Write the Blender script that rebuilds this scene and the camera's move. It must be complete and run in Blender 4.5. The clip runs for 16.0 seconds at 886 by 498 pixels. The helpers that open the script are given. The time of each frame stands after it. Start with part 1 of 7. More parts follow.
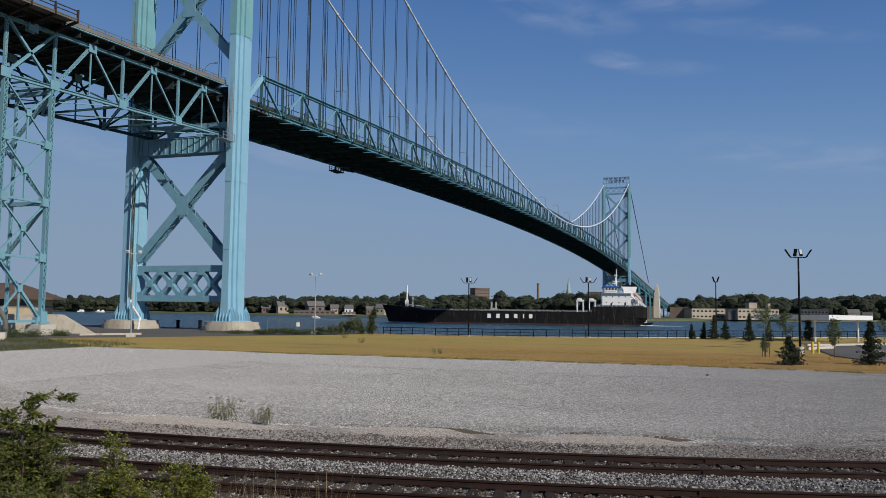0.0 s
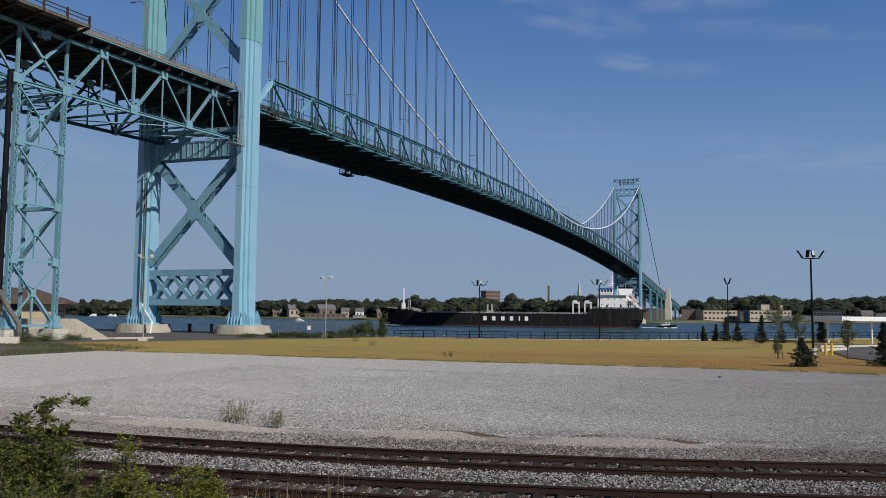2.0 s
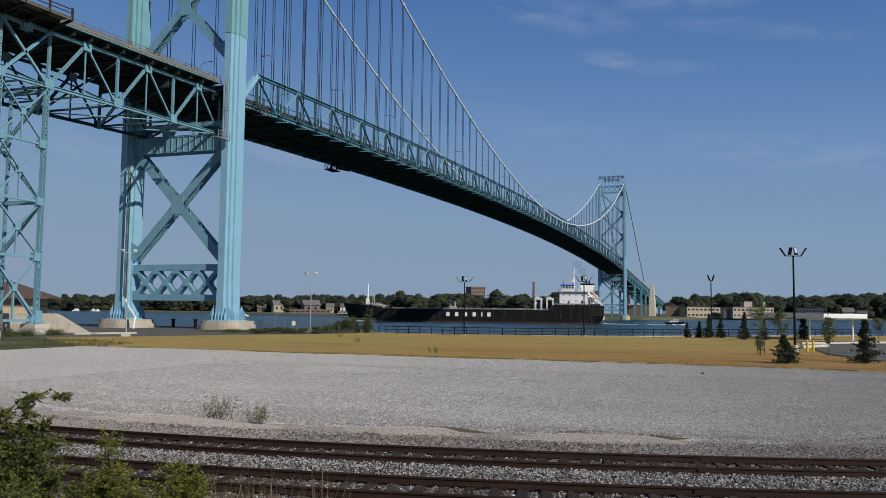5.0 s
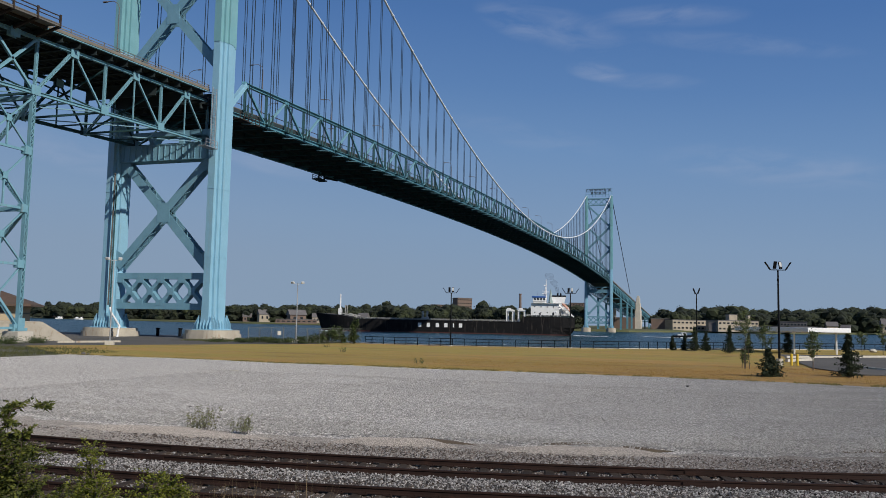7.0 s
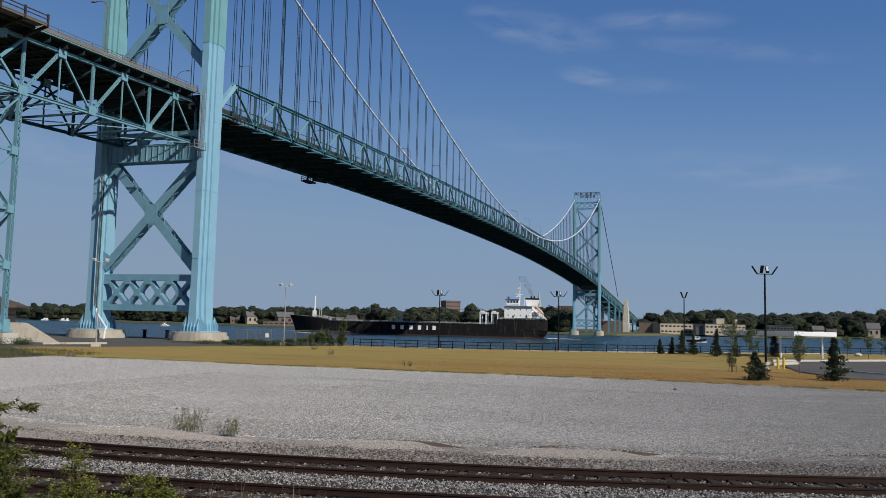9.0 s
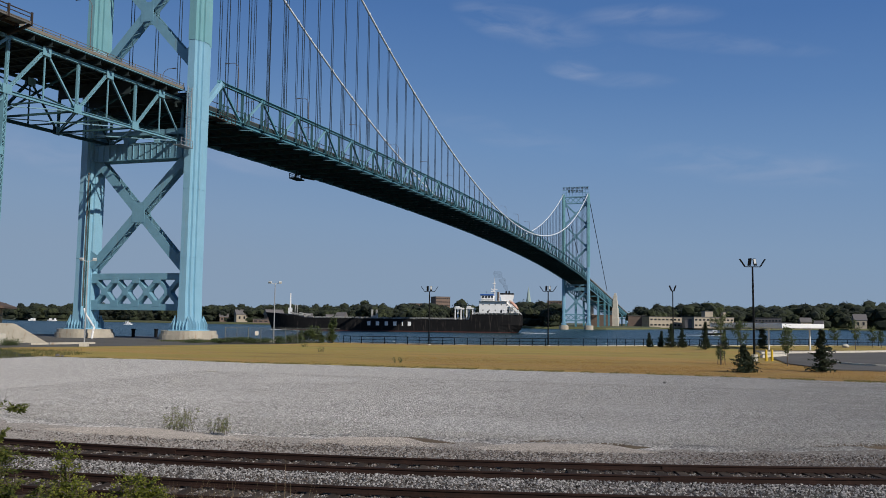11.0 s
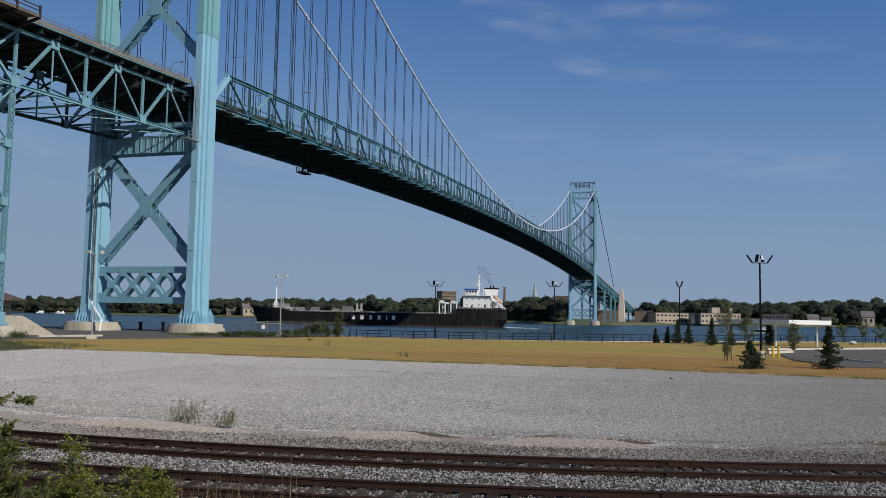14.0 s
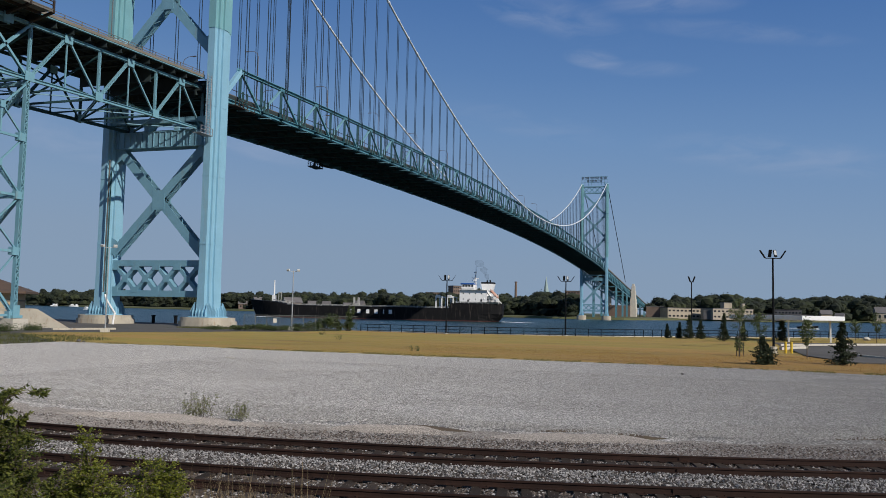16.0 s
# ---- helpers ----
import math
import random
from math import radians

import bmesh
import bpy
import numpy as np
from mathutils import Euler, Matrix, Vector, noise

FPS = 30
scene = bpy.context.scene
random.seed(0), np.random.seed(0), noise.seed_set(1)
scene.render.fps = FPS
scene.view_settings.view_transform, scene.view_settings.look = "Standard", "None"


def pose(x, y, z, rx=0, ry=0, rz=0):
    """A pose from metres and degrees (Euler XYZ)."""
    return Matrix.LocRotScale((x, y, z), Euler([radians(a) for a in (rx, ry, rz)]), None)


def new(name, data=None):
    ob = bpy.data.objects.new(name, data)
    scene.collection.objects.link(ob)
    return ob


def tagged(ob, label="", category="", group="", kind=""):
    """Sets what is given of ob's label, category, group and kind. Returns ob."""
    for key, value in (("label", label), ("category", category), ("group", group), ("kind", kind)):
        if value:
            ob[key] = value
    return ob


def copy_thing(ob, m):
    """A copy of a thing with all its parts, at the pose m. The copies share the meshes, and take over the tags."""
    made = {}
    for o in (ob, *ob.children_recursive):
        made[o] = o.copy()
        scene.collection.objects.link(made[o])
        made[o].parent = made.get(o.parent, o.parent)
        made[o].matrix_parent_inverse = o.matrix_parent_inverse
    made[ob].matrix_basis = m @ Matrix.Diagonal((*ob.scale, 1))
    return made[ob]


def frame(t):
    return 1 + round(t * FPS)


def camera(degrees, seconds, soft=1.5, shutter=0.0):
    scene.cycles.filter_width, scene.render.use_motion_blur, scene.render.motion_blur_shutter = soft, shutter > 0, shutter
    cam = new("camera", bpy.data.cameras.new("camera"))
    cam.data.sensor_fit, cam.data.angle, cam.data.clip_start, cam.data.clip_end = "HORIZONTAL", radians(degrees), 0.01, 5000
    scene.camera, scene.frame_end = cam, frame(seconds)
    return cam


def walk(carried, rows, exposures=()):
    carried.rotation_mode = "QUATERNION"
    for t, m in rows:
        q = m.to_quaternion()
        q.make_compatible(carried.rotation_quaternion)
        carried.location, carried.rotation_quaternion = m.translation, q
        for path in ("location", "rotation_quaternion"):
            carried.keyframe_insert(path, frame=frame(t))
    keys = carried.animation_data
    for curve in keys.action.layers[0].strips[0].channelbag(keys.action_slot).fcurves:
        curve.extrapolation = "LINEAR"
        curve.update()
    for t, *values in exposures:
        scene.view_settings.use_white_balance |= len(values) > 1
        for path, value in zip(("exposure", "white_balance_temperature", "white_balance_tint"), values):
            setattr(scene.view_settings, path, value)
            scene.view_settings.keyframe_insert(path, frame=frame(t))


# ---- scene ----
cam = camera(56.97, 16.0, soft=0.85)
EYE = (88.54, -116.90, 5.59)
PATH = [(0.0, 94.426, -0.711, 19.397), (0.5, 94.501, -0.771, 19.5), (1.0, 94.617, -0.785, 19.732), (1.5, 94.647, -0.712, 19.96),
        (2.0, 94.615, -0.489, 20.142), (2.5, 94.45, -0.319, 20.191), (3.0, 94.284, -0.405, 20.083), (3.5, 94.216, -0.708, 19.518),
        (4.0, 94.192, -0.749, 19.383), (6.5, 94.908, -0.865, 18.362), (7.0, 95.122, -1.119, 18.15), (7.5, 95.244, -1.211, 17.934),
        (8.0, 95.317, -1.075, 17.772), (8.5, 95.363, -1.25, 17.53), (9.0, 95.328, -1.313, 17.338), (11.5, 95.024, -0.681, 16.518),
        (12.0, 95.053, -0.97, 16.428), (12.5, 95.005, -0.812, 16.597), (13.0, 94.916, -1.011, 16.707), (13.5, 94.787, -1.007, 16.833),
        (14.0, 94.674, -0.996, 17.064), (14.5, 94.561, -0.788, 17.309), (15.0, 94.477, -0.793, 17.528), (15.5, 94.375, -1.03, 17.713),
        (16.0, 94.272, -1.19, 17.845)]
walk(cam, [(t, pose(*EYE, rx, ry, rz)) for t, rx, ry, rz in PATH])

# ---- world, sun, exposure ----
SUN_AZ, SUN_EL = -26.0, 32.0          # degrees: azimuth from +x towards +y, elevation


SKY = 0.07


def make_world():
    w = bpy.data.worlds.new("sky")
    scene.world = w
    w.use_nodes = True
    nt = w.node_tree
    nt.nodes.clear()
    out = nt.nodes.new("ShaderNodeOutputWorld")
    bg = nt.nodes.new("ShaderNodeBackground")
    sky = nt.nodes.new("ShaderNodeTexSky")
    sky.sky_type = "NISHITA"
    sky.sun_disc = False
    sky.sun_elevation = radians(SUN_EL)
    sky.sun_rotation = radians(90 - SUN_AZ)
    sky.air_density, sky.dust_density, sky.ozone_density = 1.0, 0.15, 5.0
    bg.inputs["Strength"].default_value = SKY
    # summer haze: paler and greyer towards the horizon, fading into the clear sky overhead
    tc = nt.nodes.new("ShaderNodeTexCoord")
    sep = nt.nodes.new("ShaderNodeSeparateXYZ")
    nt.links.new(tc.outputs["Generated"], sep.inputs[0])
    haze = nt.nodes.new("ShaderNodeValToRGB")
    stops = ((0.0, (0.240, 0.327, 0.448)), (0.06, (0.232, 0.323, 0.455)), (0.11, (0.214, 0.318, 0.474)), (0.216, (0.150, 0.270, 0.480)), (0.286, (0.104, 0.215, 0.440)), (0.37, (0.070, 0.167, 0.395)), (0.75, (0.035, 0.095, 0.29)))
    els = haze.color_ramp.elements
    while len(els) < len(stops):
        els.new(0.5)
    for e, (q, c) in zip(els, stops):
        e.position, e.color = q, (*c, 1)
    # tilts the ramp a little: paler towards -x, deeper towards +x
    across = nt.nodes.new("ShaderNodeVectorMath")
    across.operation = "DOT_PRODUCT"
    across.inputs[1].default_value = (0.06, 0.02, 1.0)
    nt.links.new(tc.outputs["Generated"], across.inputs[0])
    nt.links.new(across.outputs["Value"], haze.inputs["Fac"])
    gain = nt.nodes.new("ShaderNodeVectorMath")
    gain.operation = "SCALE"
    gain.inputs["Scale"].default_value = 1 / SKY
    nt.links.new(haze.outputs["Color"], gain.inputs[0])
    up = nt.nodes.new("ShaderNodeMapRange")
    up.inputs[1].default_value, up.inputs[2].default_value = 0.36, 0.75
    nt.links.new(sep.outputs[2], up.inputs[0])
    clear = nt.nodes.new("ShaderNodeMix")
    clear.data_type = "RGBA"
    nt.links.new(up.outputs[0], clear.inputs[0])
    nt.links.new(gain.outputs[0], clear.inputs[6])
    nt.links.new(sky.outputs["Color"], clear.inputs[7])
    # thin cirrus wisps high in the sky
    mp = nt.nodes.new("ShaderNodeMapping")
    mp.inputs["Scale"].default_value = (6.0, 6.0, 22.0)
    mp.inputs["Rotation"].default_value = (0.10, -0.16, 0.0)
    nz = nt.nodes.new("ShaderNodeTexNoise")
    nz.inputs["Scale"].default_value = 2.3
    nz.inputs["Detail"].default_value = 7.0
    nz.inputs["Roughness"].default_value = 0.55
    nz.inputs["Distortion"].default_value = 0.6
    ramp = nt.nodes.new("ShaderNodeValToRGB")
    ramp.color_ramp.elements[0].position = 0.36
    ramp.color_ramp.elements[0].color = (0, 0, 0, 1)
    ramp.color_ramp.elements[1].position = 0.72
    ramp.color_ramp.elements[1].color = (1.0, 1.0, 1.0, 1)
    mix = nt.nodes.new("ShaderNodeMix")
    mix.data_type = "RGBA"
    mix.inputs[7].default_value = (5.2, 6.0, 8.0, 1)
    nt.links.new(tc.outputs["Generated"], mp.inputs["Vector"])
    nt.links.new(mp.outputs["Vector"], nz.inputs["Vector"])
    nt.links.new(nz.outputs["Fac"], ramp.inputs["Fac"])
    # each cirrus patch: bearing, elevation, half length and half height in degrees, density
    total = None
    for az, el, hl, hh, tilt, dens in ((7.6, 17.3, 2.3, 0.75, 9, 0.36), (3.9, 16.5, 4.0, 0.7, 5, 0.2), (2.5, 20.6, 5.5, 0.9, 3, 0.3), (13.7, 20.7, 3.0, 1.1, 24, 0.30), (9.5, 20.0, 6.0, 1.6, 20, 0.24),
                                      (43.0, 10.2, 6.0, 1.3, 14, 0.22), (30.5, 10.6, 5.0, 0.9, 10, 0.26), (-4.0, 10.5, 9.0, 1.6, 8, 0.24), (-2.0, 18.5, 8.0, 0.8, 10, 0.2), (12.0, 13.0, 7.0, 1.2, 12, 0.14)):
        a, e, k = radians(az), radians(el), radians(tilt)
        c = Vector((-math.sin(a) * math.cos(e), math.cos(a) * math.cos(e), math.sin(e)))
        r = Vector((math.cos(a), math.sin(a), 0))
        u = r.cross(c)
        r, u = r * math.cos(k) - u * math.sin(k), r * math.sin(k) + u * math.cos(k)
        sq = []
        for axis, half in ((r, hl), (u, hh)):
            dot = nt.nodes.new("ShaderNodeVectorMath")
            dot.operation = "DOT_PRODUCT"
            dot.inputs[1].default_value = axis / math.sin(radians(half))
            nt.links.new(tc.outputs["Generated"], dot.inputs[0])
            p2 = nt.nodes.new("ShaderNodeMath")
            p2.operation = "POWER"
            p2.inputs[1].default_value = 2.0
            ab = nt.nodes.new("ShaderNodeMath")
            ab.operation = "ABSOLUTE"
            nt.links.new(dot.outputs["Value"], ab.inputs[0])
            nt.links.new(ab.outputs[0], p2.inputs[0])
            sq.append(p2.outputs[0])
        ad = nt.nodes.new("ShaderNodeMath")
        ad.operation = "ADD"
        nt.links.new(sq[0], ad.inputs[0])
        nt.links.new(sq[1], ad.inputs[1])
        fall = nt.nodes.new("ShaderNodeMapRange")
        fall.interpolation_type = "SMOOTHSTEP"
        fall.inputs[1].default_value, fall.inputs[2].default_value, fall.inputs[3].default_value, fall.inputs[4].default_value = 0.0, 1.0, dens, 0.0
        nt.links.new(ad.outputs[0], fall.inputs[0])
        if total is None:
            total = fall.outputs[0]
        else:
            sm = nt.nodes.new("ShaderNodeMath")
            sm.operation = "ADD"
            nt.links.new(total, sm.inputs[0])
            nt.links.new(fall.outputs[0], sm.inputs[1])
            total = sm.outputs[0]
    ml = nt.nodes.new("ShaderNodeMath")
    ml.operation = "MULTIPLY"
    nt.links.new(total, ml.inputs[0])
    nt.links.new(ramp.outputs["Color"], ml.inputs[1])
    nt.links.new(ml.outputs[0], mix.inputs[0])
    nt.links.new(clear.outputs[2], mix.inputs[6])
    nt.links.new(mix.outputs[2], bg.inputs["Color"])
    nt.links.new(bg.outputs["Background"], out.inputs["Surface"])


make_world()
sun = new("sun", bpy.data.lights.new("sun", "SUN"))
sun.data.energy, sun.data.angle, sun.data.color = 4.0, radians(0.53), (1.0, 0.94, 0.85)
sdir = Vector((math.cos(radians(SUN_AZ)) * math.cos(radians(SUN_EL)), math.sin(radians(SUN_AZ)) * math.cos(radians(SUN_EL)), math.sin(radians(SUN_EL))))
sun.matrix_world = Matrix.Translation((0, 0, 200)) @ sdir.to_track_quat("Z", "Y").to_matrix().to_4x4()


# ---- materials ----
def nodes_of(name):
    m = bpy.data.materials.new(name)
    m.use_nodes = True
    return m, m.node_tree, m.node_tree.nodes["Principled BSDF"]


def link(nt, a, b):
    nt.links.new(a, b)


def coords(nt, scale=(1, 1, 1), space="Object"):
    tc = nt.nodes.new("ShaderNodeTexCoord")
    mp = nt.nodes.new("ShaderNodeMapping")
    mp.inputs["Scale"].default_value = scale
    if space == "World":
        g = nt.nodes.new("ShaderNodeNewGeometry")
        link(nt, g.outputs["Position"], mp.inputs["Vector"])
    else:
        link(nt, tc.outputs[space], mp.inputs["Vector"])
    return mp.outputs["Vector"]


def noise_fac(nt, vec, scale, detail=4.0, rough=0.55, lo=0.35, hi=0.65):
    n = nt.nodes.new("ShaderNodeTexNoise")
    n.inputs["Scale"].default_value, n.inputs["Detail"].default_value, n.inputs["Roughness"].default_value = scale, detail, rough
    link(nt, vec, n.inputs["Vector"])
    r = nt.nodes.new("ShaderNodeMapRange")
    r.inputs[1].default_value, r.inputs[2].default_value = lo, hi
    link(nt, n.outputs["Fac"], r.inputs[0])
    return r.outputs[0]


def mixed(nt, fac, a, b, blend="MIX"):
    m = nt.nodes.new("ShaderNodeMix")
    m.data_type, m.blend_type = "RGBA", blend
    if isinstance(fac, float):
        m.inputs[0].default_value = fac
    else:
        link(nt, fac, m.inputs[0])
    for v, s in ((a, m.inputs[6]), (b, m.inputs[7])):
        if isinstance(v, tuple):
            s.default_value = (*v, 1)
        else:
            link(nt, v, s)
    return m.outputs[2]


def scaled(nt, v, k):
    m = nt.nodes.new("ShaderNodeMath")
    m.operation = "MULTIPLY"
    link(nt, v, m.inputs[0])
    m.inputs[1].default_value = k
    return m.outputs[0]


def bumped(nt, p, height, strength, distance):
    b = nt.nodes.new("ShaderNodeBump")
    b.inputs["Strength"].default_value, b.inputs["Distance"].default_value = strength, distance
    link(nt, height, b.inputs["Height"])
    link(nt, b.outputs["Normal"], p.inputs["Normal"])


def surface(name, base, dark=None, stain=None, rough=0.6, metal=0.0, big=0.6, fine=12.0, bump=0.15, dist=0.01, stain_amount=0.35, space="World", streak=False, rnd=0.0):
    """A surface of one base colour, varied at two scales, with stains and fine relief."""
    m, nt, p = nodes_of(name)
    dark = dark or tuple(c * 0.72 for c in base)
    vec = coords(nt, (1, 1, 1), space)
    a = noise_fac(nt, vec, big, 5.0, 0.6, 0.3, 0.7)
    b = noise_fac(nt, vec, fine, 4.0, 0.6, 0.3, 0.7)
    col = mixed(nt, a, base, dark)
    col = mixed(nt, scaled(nt, b, 0.35), col, tuple(c * 0.6 for c in base))
    if stain:
        sv = coords(nt, (2.2, 2.2, 0.22) if streak else (1, 1, 1), space)
        s = noise_fac(nt, sv, big * 2.1, 6.0, 0.65, 0.56, 0.72)
        col = mixed(nt, scaled(nt, s, stain_amount), col, stain)
    if rnd:
        oi = nt.nodes.new("ShaderNodeObjectInfo")
        hs = nt.nodes.new("ShaderNodeHueSaturation")
        mr = nt.nodes.new("ShaderNodeMapRange")
        mr.inputs[3].default_value, mr.inputs[4].default_value = 1 - rnd, 1 + rnd
        link(nt, oi.outputs["Random"], mr.inputs[0])
        link(nt, mr.outputs[0], hs.inputs["Value"])
        link(nt, col, hs.inputs["Color"])
        col = hs.outputs["Color"]
    link(nt, col, p.inputs["Base Color"])
    p.inputs["Roughness"].default_value, p.inputs["Metallic"].default_value = rough, metal
    if bump:
        bumped(nt, p, b, bump, dist)
    return m


def gravel_material(name, light, mid, dirt, cell, bump, patch=0.05, deep=0.04, shade_dirt=0.0, reach=(78.0, 96.0)):
    m, nt, p = nodes_of(name)
    vec = coords(nt, (1, 1, 1), "World")
    vo = nt.nodes.new("ShaderNodeTexVoronoi")
    vo.inputs["Scale"].default_value = cell
    link(nt, vec, vo.inputs["Vector"])
    bw = nt.nodes.new("ShaderNodeRGBToBW")
    link(nt, vo.outputs["Color"], bw.inputs["Color"])
    r = nt.nodes.new("ShaderNodeMapRange")
    r.inputs[1].default_value, r.inputs[2].default_value = 0.15, 0.85
    link(nt, bw.outputs["Val"], r.inputs[0])
    col = mixed(nt, r.outputs[0], mid, light)
    # shade between the stones put into the colour along the cell borders
    gap_shade = nt.nodes.new("ShaderNodeMapRange")
    gap_shade.inputs[1].default_value, gap_shade.inputs[2].default_value = 0.35, 0.75
    link(nt, vo.outputs["Distance"], gap_shade.inputs[0])
    col = mixed(nt, scaled(nt, gap_shade.outputs[0], 0.7), col, tuple(c * 0.35 for c in mid))
    sc = coords(nt, (0.12, 1.0, 1.0), "World")
    tracks = noise_fac(nt, sc, 0.55, 5.0, 0.6, 0.45, 0.7)
    col = mixed(nt, scaled(nt, tracks, 0.22), col, dirt)
    d = noise_fac(nt, vec, patch, 6.0, 0.62, 0.5, 0.75)
    col = mixed(nt, scaled(nt, d, 0.35), col, dirt)
    d2 = noise_fac(nt, vec, 1.7, 5.0, 0.7, 0.45, 0.8)
    col = mixed(nt, scaled(nt, d2, 0.3), col, tuple(c * 0.6 for c in mid))
    if shade_dirt:         # darker towards +x: self-shaded stones painted in on the gravel, brown dirt on the verge
        sx = nt.nodes.new("ShaderNodeSeparateXYZ")
        link(nt, vec, sx.inputs[0])
        far = nt.nodes.new("ShaderNodeMapRange")
        far.inputs[1].default_value, far.inputs[2].default_value = reach
        link(nt, sx.outputs[0], far.inputs[0])
        mu = nt.nodes.new("ShaderNodeMath")
        mu.operation = "MULTIPLY"
        link(nt, far.outputs[0], mu.inputs[0])
        link(nt, noise_fac(nt, coords(nt, (0.3, 1.0, 1.0), "World"), 0.7, 6.0, 0.65, 0.2, 0.75), mu.inputs[1])
        col = mixed(nt, scaled(nt, mu.outputs[0], shade_dirt), col, tuple(c * 0.62 for c in dirt))
    link(nt, col, p.inputs["Base Color"])
    p.inputs["Roughness"].default_value, p.inputs["Diffuse Roughness"].default_value = 0.92, 1.0
    inv = nt.nodes.new("ShaderNodeMath")
    inv.operation = "SUBTRACT"
    inv.inputs[0].default_value = 1.0
    link(nt, vo.outputs["Distance"], inv.inputs[1])
    bumped(nt, p, inv.outputs[0], bump, deep)
    return m


def island_material(name, a, b, rough=0.8, trans=0.0, c=None, patch=0.9):
    """For joined small pieces: each piece takes a tone of its own between a and b."""
    m, nt, p = nodes_of(name)
    g = nt.nodes.new("ShaderNodeNewGeometry")
    col = mixed(nt, g.outputs["Random Per Island"], a, b)
    if c:
        vec = coords(nt, (1, 1, 1), "World")
        col = mixed(nt, noise_fac(nt, vec, patch, 3.0, 0.5, 0.4, 0.65), col, c)
    link(nt, col, p.inputs["Base Color"])
    p.inputs["Roughness"].default_value = rough
    if trans:
        t = nt.nodes.new("ShaderNodeBsdfTranslucent")
        link(nt, col, t.inputs["Color"])
        mx = nt.nodes.new("ShaderNodeMixShader")
        mx.inputs["Fac"].default_value = trans
        link(nt, p.outputs["BSDF"], mx.inputs[1])
        link(nt, t.outputs["BSDF"], mx.inputs[2])
        link(nt, mx.outputs["Shader"], nt.nodes["Material Output"].inputs["Surface"])
    return m


def grass_material():
    m, nt, p = nodes_of("dry_grass")
    vec = coords(nt, (1, 1, 1), "World")
    fine = noise_fac(nt, vec, 9.0, 6.0, 0.7, 0.3, 0.7)
    col = mixed(nt, fine, (0.46, 0.268, 0.072), (0.28, 0.158, 0.042))
    green = noise_fac(nt, coords(nt, (0.35, 1, 1), "World"), 0.09, 5.0, 0.6, 0.45, 0.7)
    sep = nt.nodes.new("ShaderNodeSeparateXYZ")
    link(nt, vec, sep.inputs[0])
    far = nt.nodes.new("ShaderNodeMapRange")           # greener towards the river bank
    far.inputs[1].default_value, far.inputs[2].default_value, far.inputs[3].default_value, far.inputs[4].default_value = -50.0, -26.0, 0.0, 0.8
    link(nt, sep.outputs[1], far.inputs[0])
    wet = nt.nodes.new("ShaderNodeMapRange")           # and towards the lower end by the bridge
    wet.inputs[1].default_value, wet.inputs[2].default_value, wet.inputs[3].default_value, wet.inputs[4].default_value = 92.0, 46.0, 0.0, 0.8
    link(nt, sep.outputs[0], wet.inputs[0])
    mx = nt.nodes.new("ShaderNodeMath")
    mx.operation = "MAXIMUM"
    link(nt, far.outputs[0], mx.inputs[0])
    link(nt, wet.outputs[0], mx.inputs[1])
    ad = nt.nodes.new("ShaderNodeMath")
    ad.operation, ad.use_clamp = "ADD", True
    link(nt, mx.outputs[0], ad.inputs[0])
    link(nt, scaled(nt, green, 0.35), ad.inputs[1])
    col = mixed(nt, scaled(nt, ad.outputs[0], 0.85), col, (0.37, 0.30, 0.062))
    bare = noise_fac(nt, coords(nt, (0.25, 1, 1), "World"), 0.3, 6.0, 0.7, 0.5, 0.7)
    col = mixed(nt, scaled(nt, bare, 0.75), col, (0.19, 0.115, 0.045))
    worn = noise_fac(nt, coords(nt, (0.18, 1, 1), "World"), 0.16, 6.0, 0.7, 0.48, 0.66)
    col = mixed(nt, scaled(nt, worn, 0.7), col, (0.50, 0.27, 0.085))
    link(nt, col, p.inputs["Base Color"])
    p.inputs["Roughness"].default_value = 0.95
    bumped(nt, p, fine, 0.8, 0.06)
    return m


def water_material():
    m, nt, p = nodes_of("river_water")
    vec = coords(nt, (1, 1, 1), "World")
    a = noise_fac(nt, vec, 0.9, 5.0, 0.62, 0.25, 0.75)
    b = noise_fac(nt, coords(nt, (0.02, 0.07, 1), "World"), 1.0, 4.0, 0.6, 0.35, 0.65)
    col = mixed(nt, b, (0.010, 0.046, 0.055), (0.005, 0.027, 0.033))
    link(nt, col, p.inputs["Base Color"])
    p.inputs["Roughness"].default_value = 0.28
    p.inputs["IOR"].default_value = 1.33
    bumped(nt, p, a, 1.0, 0.35)
    return m


M_TOWER = surface("tower_blue_paint", (0.27, 0.50, 0.64), (0.22, 0.43, 0.56), (0.30, 0.26, 0.20), 0.55, 0.0, 0.25, 5.0, 0.08, 0.01, 0.22, streak=True)
M_UPPER = surface("upper_tower_teal_paint", (0.20, 0.42, 0.46), (0.16, 0.35, 0.39), (0.28, 0.26, 0.20), 0.55, 0.0, 0.25, 5.0, 0.08, 0.01, 0.22, streak=True)
# dark teal carries the shade inside the trusses; its brown streaks are wear
M_INNER = surface("shade_toned_dark_teal", (0.042, 0.105, 0.112), (0.028, 0.07, 0.078), (0.07, 0.05, 0.035), 0.7, 0.0, 0.5, 6.0, 0.1, 0.01, 0.4, streak=True)
# darker copy of the truss teal, standing for posts in shade; streaks are wear
M_POST = surface("shaded_teal_posts", (0.06, 0.16, 0.185), (0.042, 0.115, 0.135), (0.09, 0.07, 0.05), 0.6, 0.0, 0.5, 6.0, 0.08, 0.01, 0.4, streak=True)
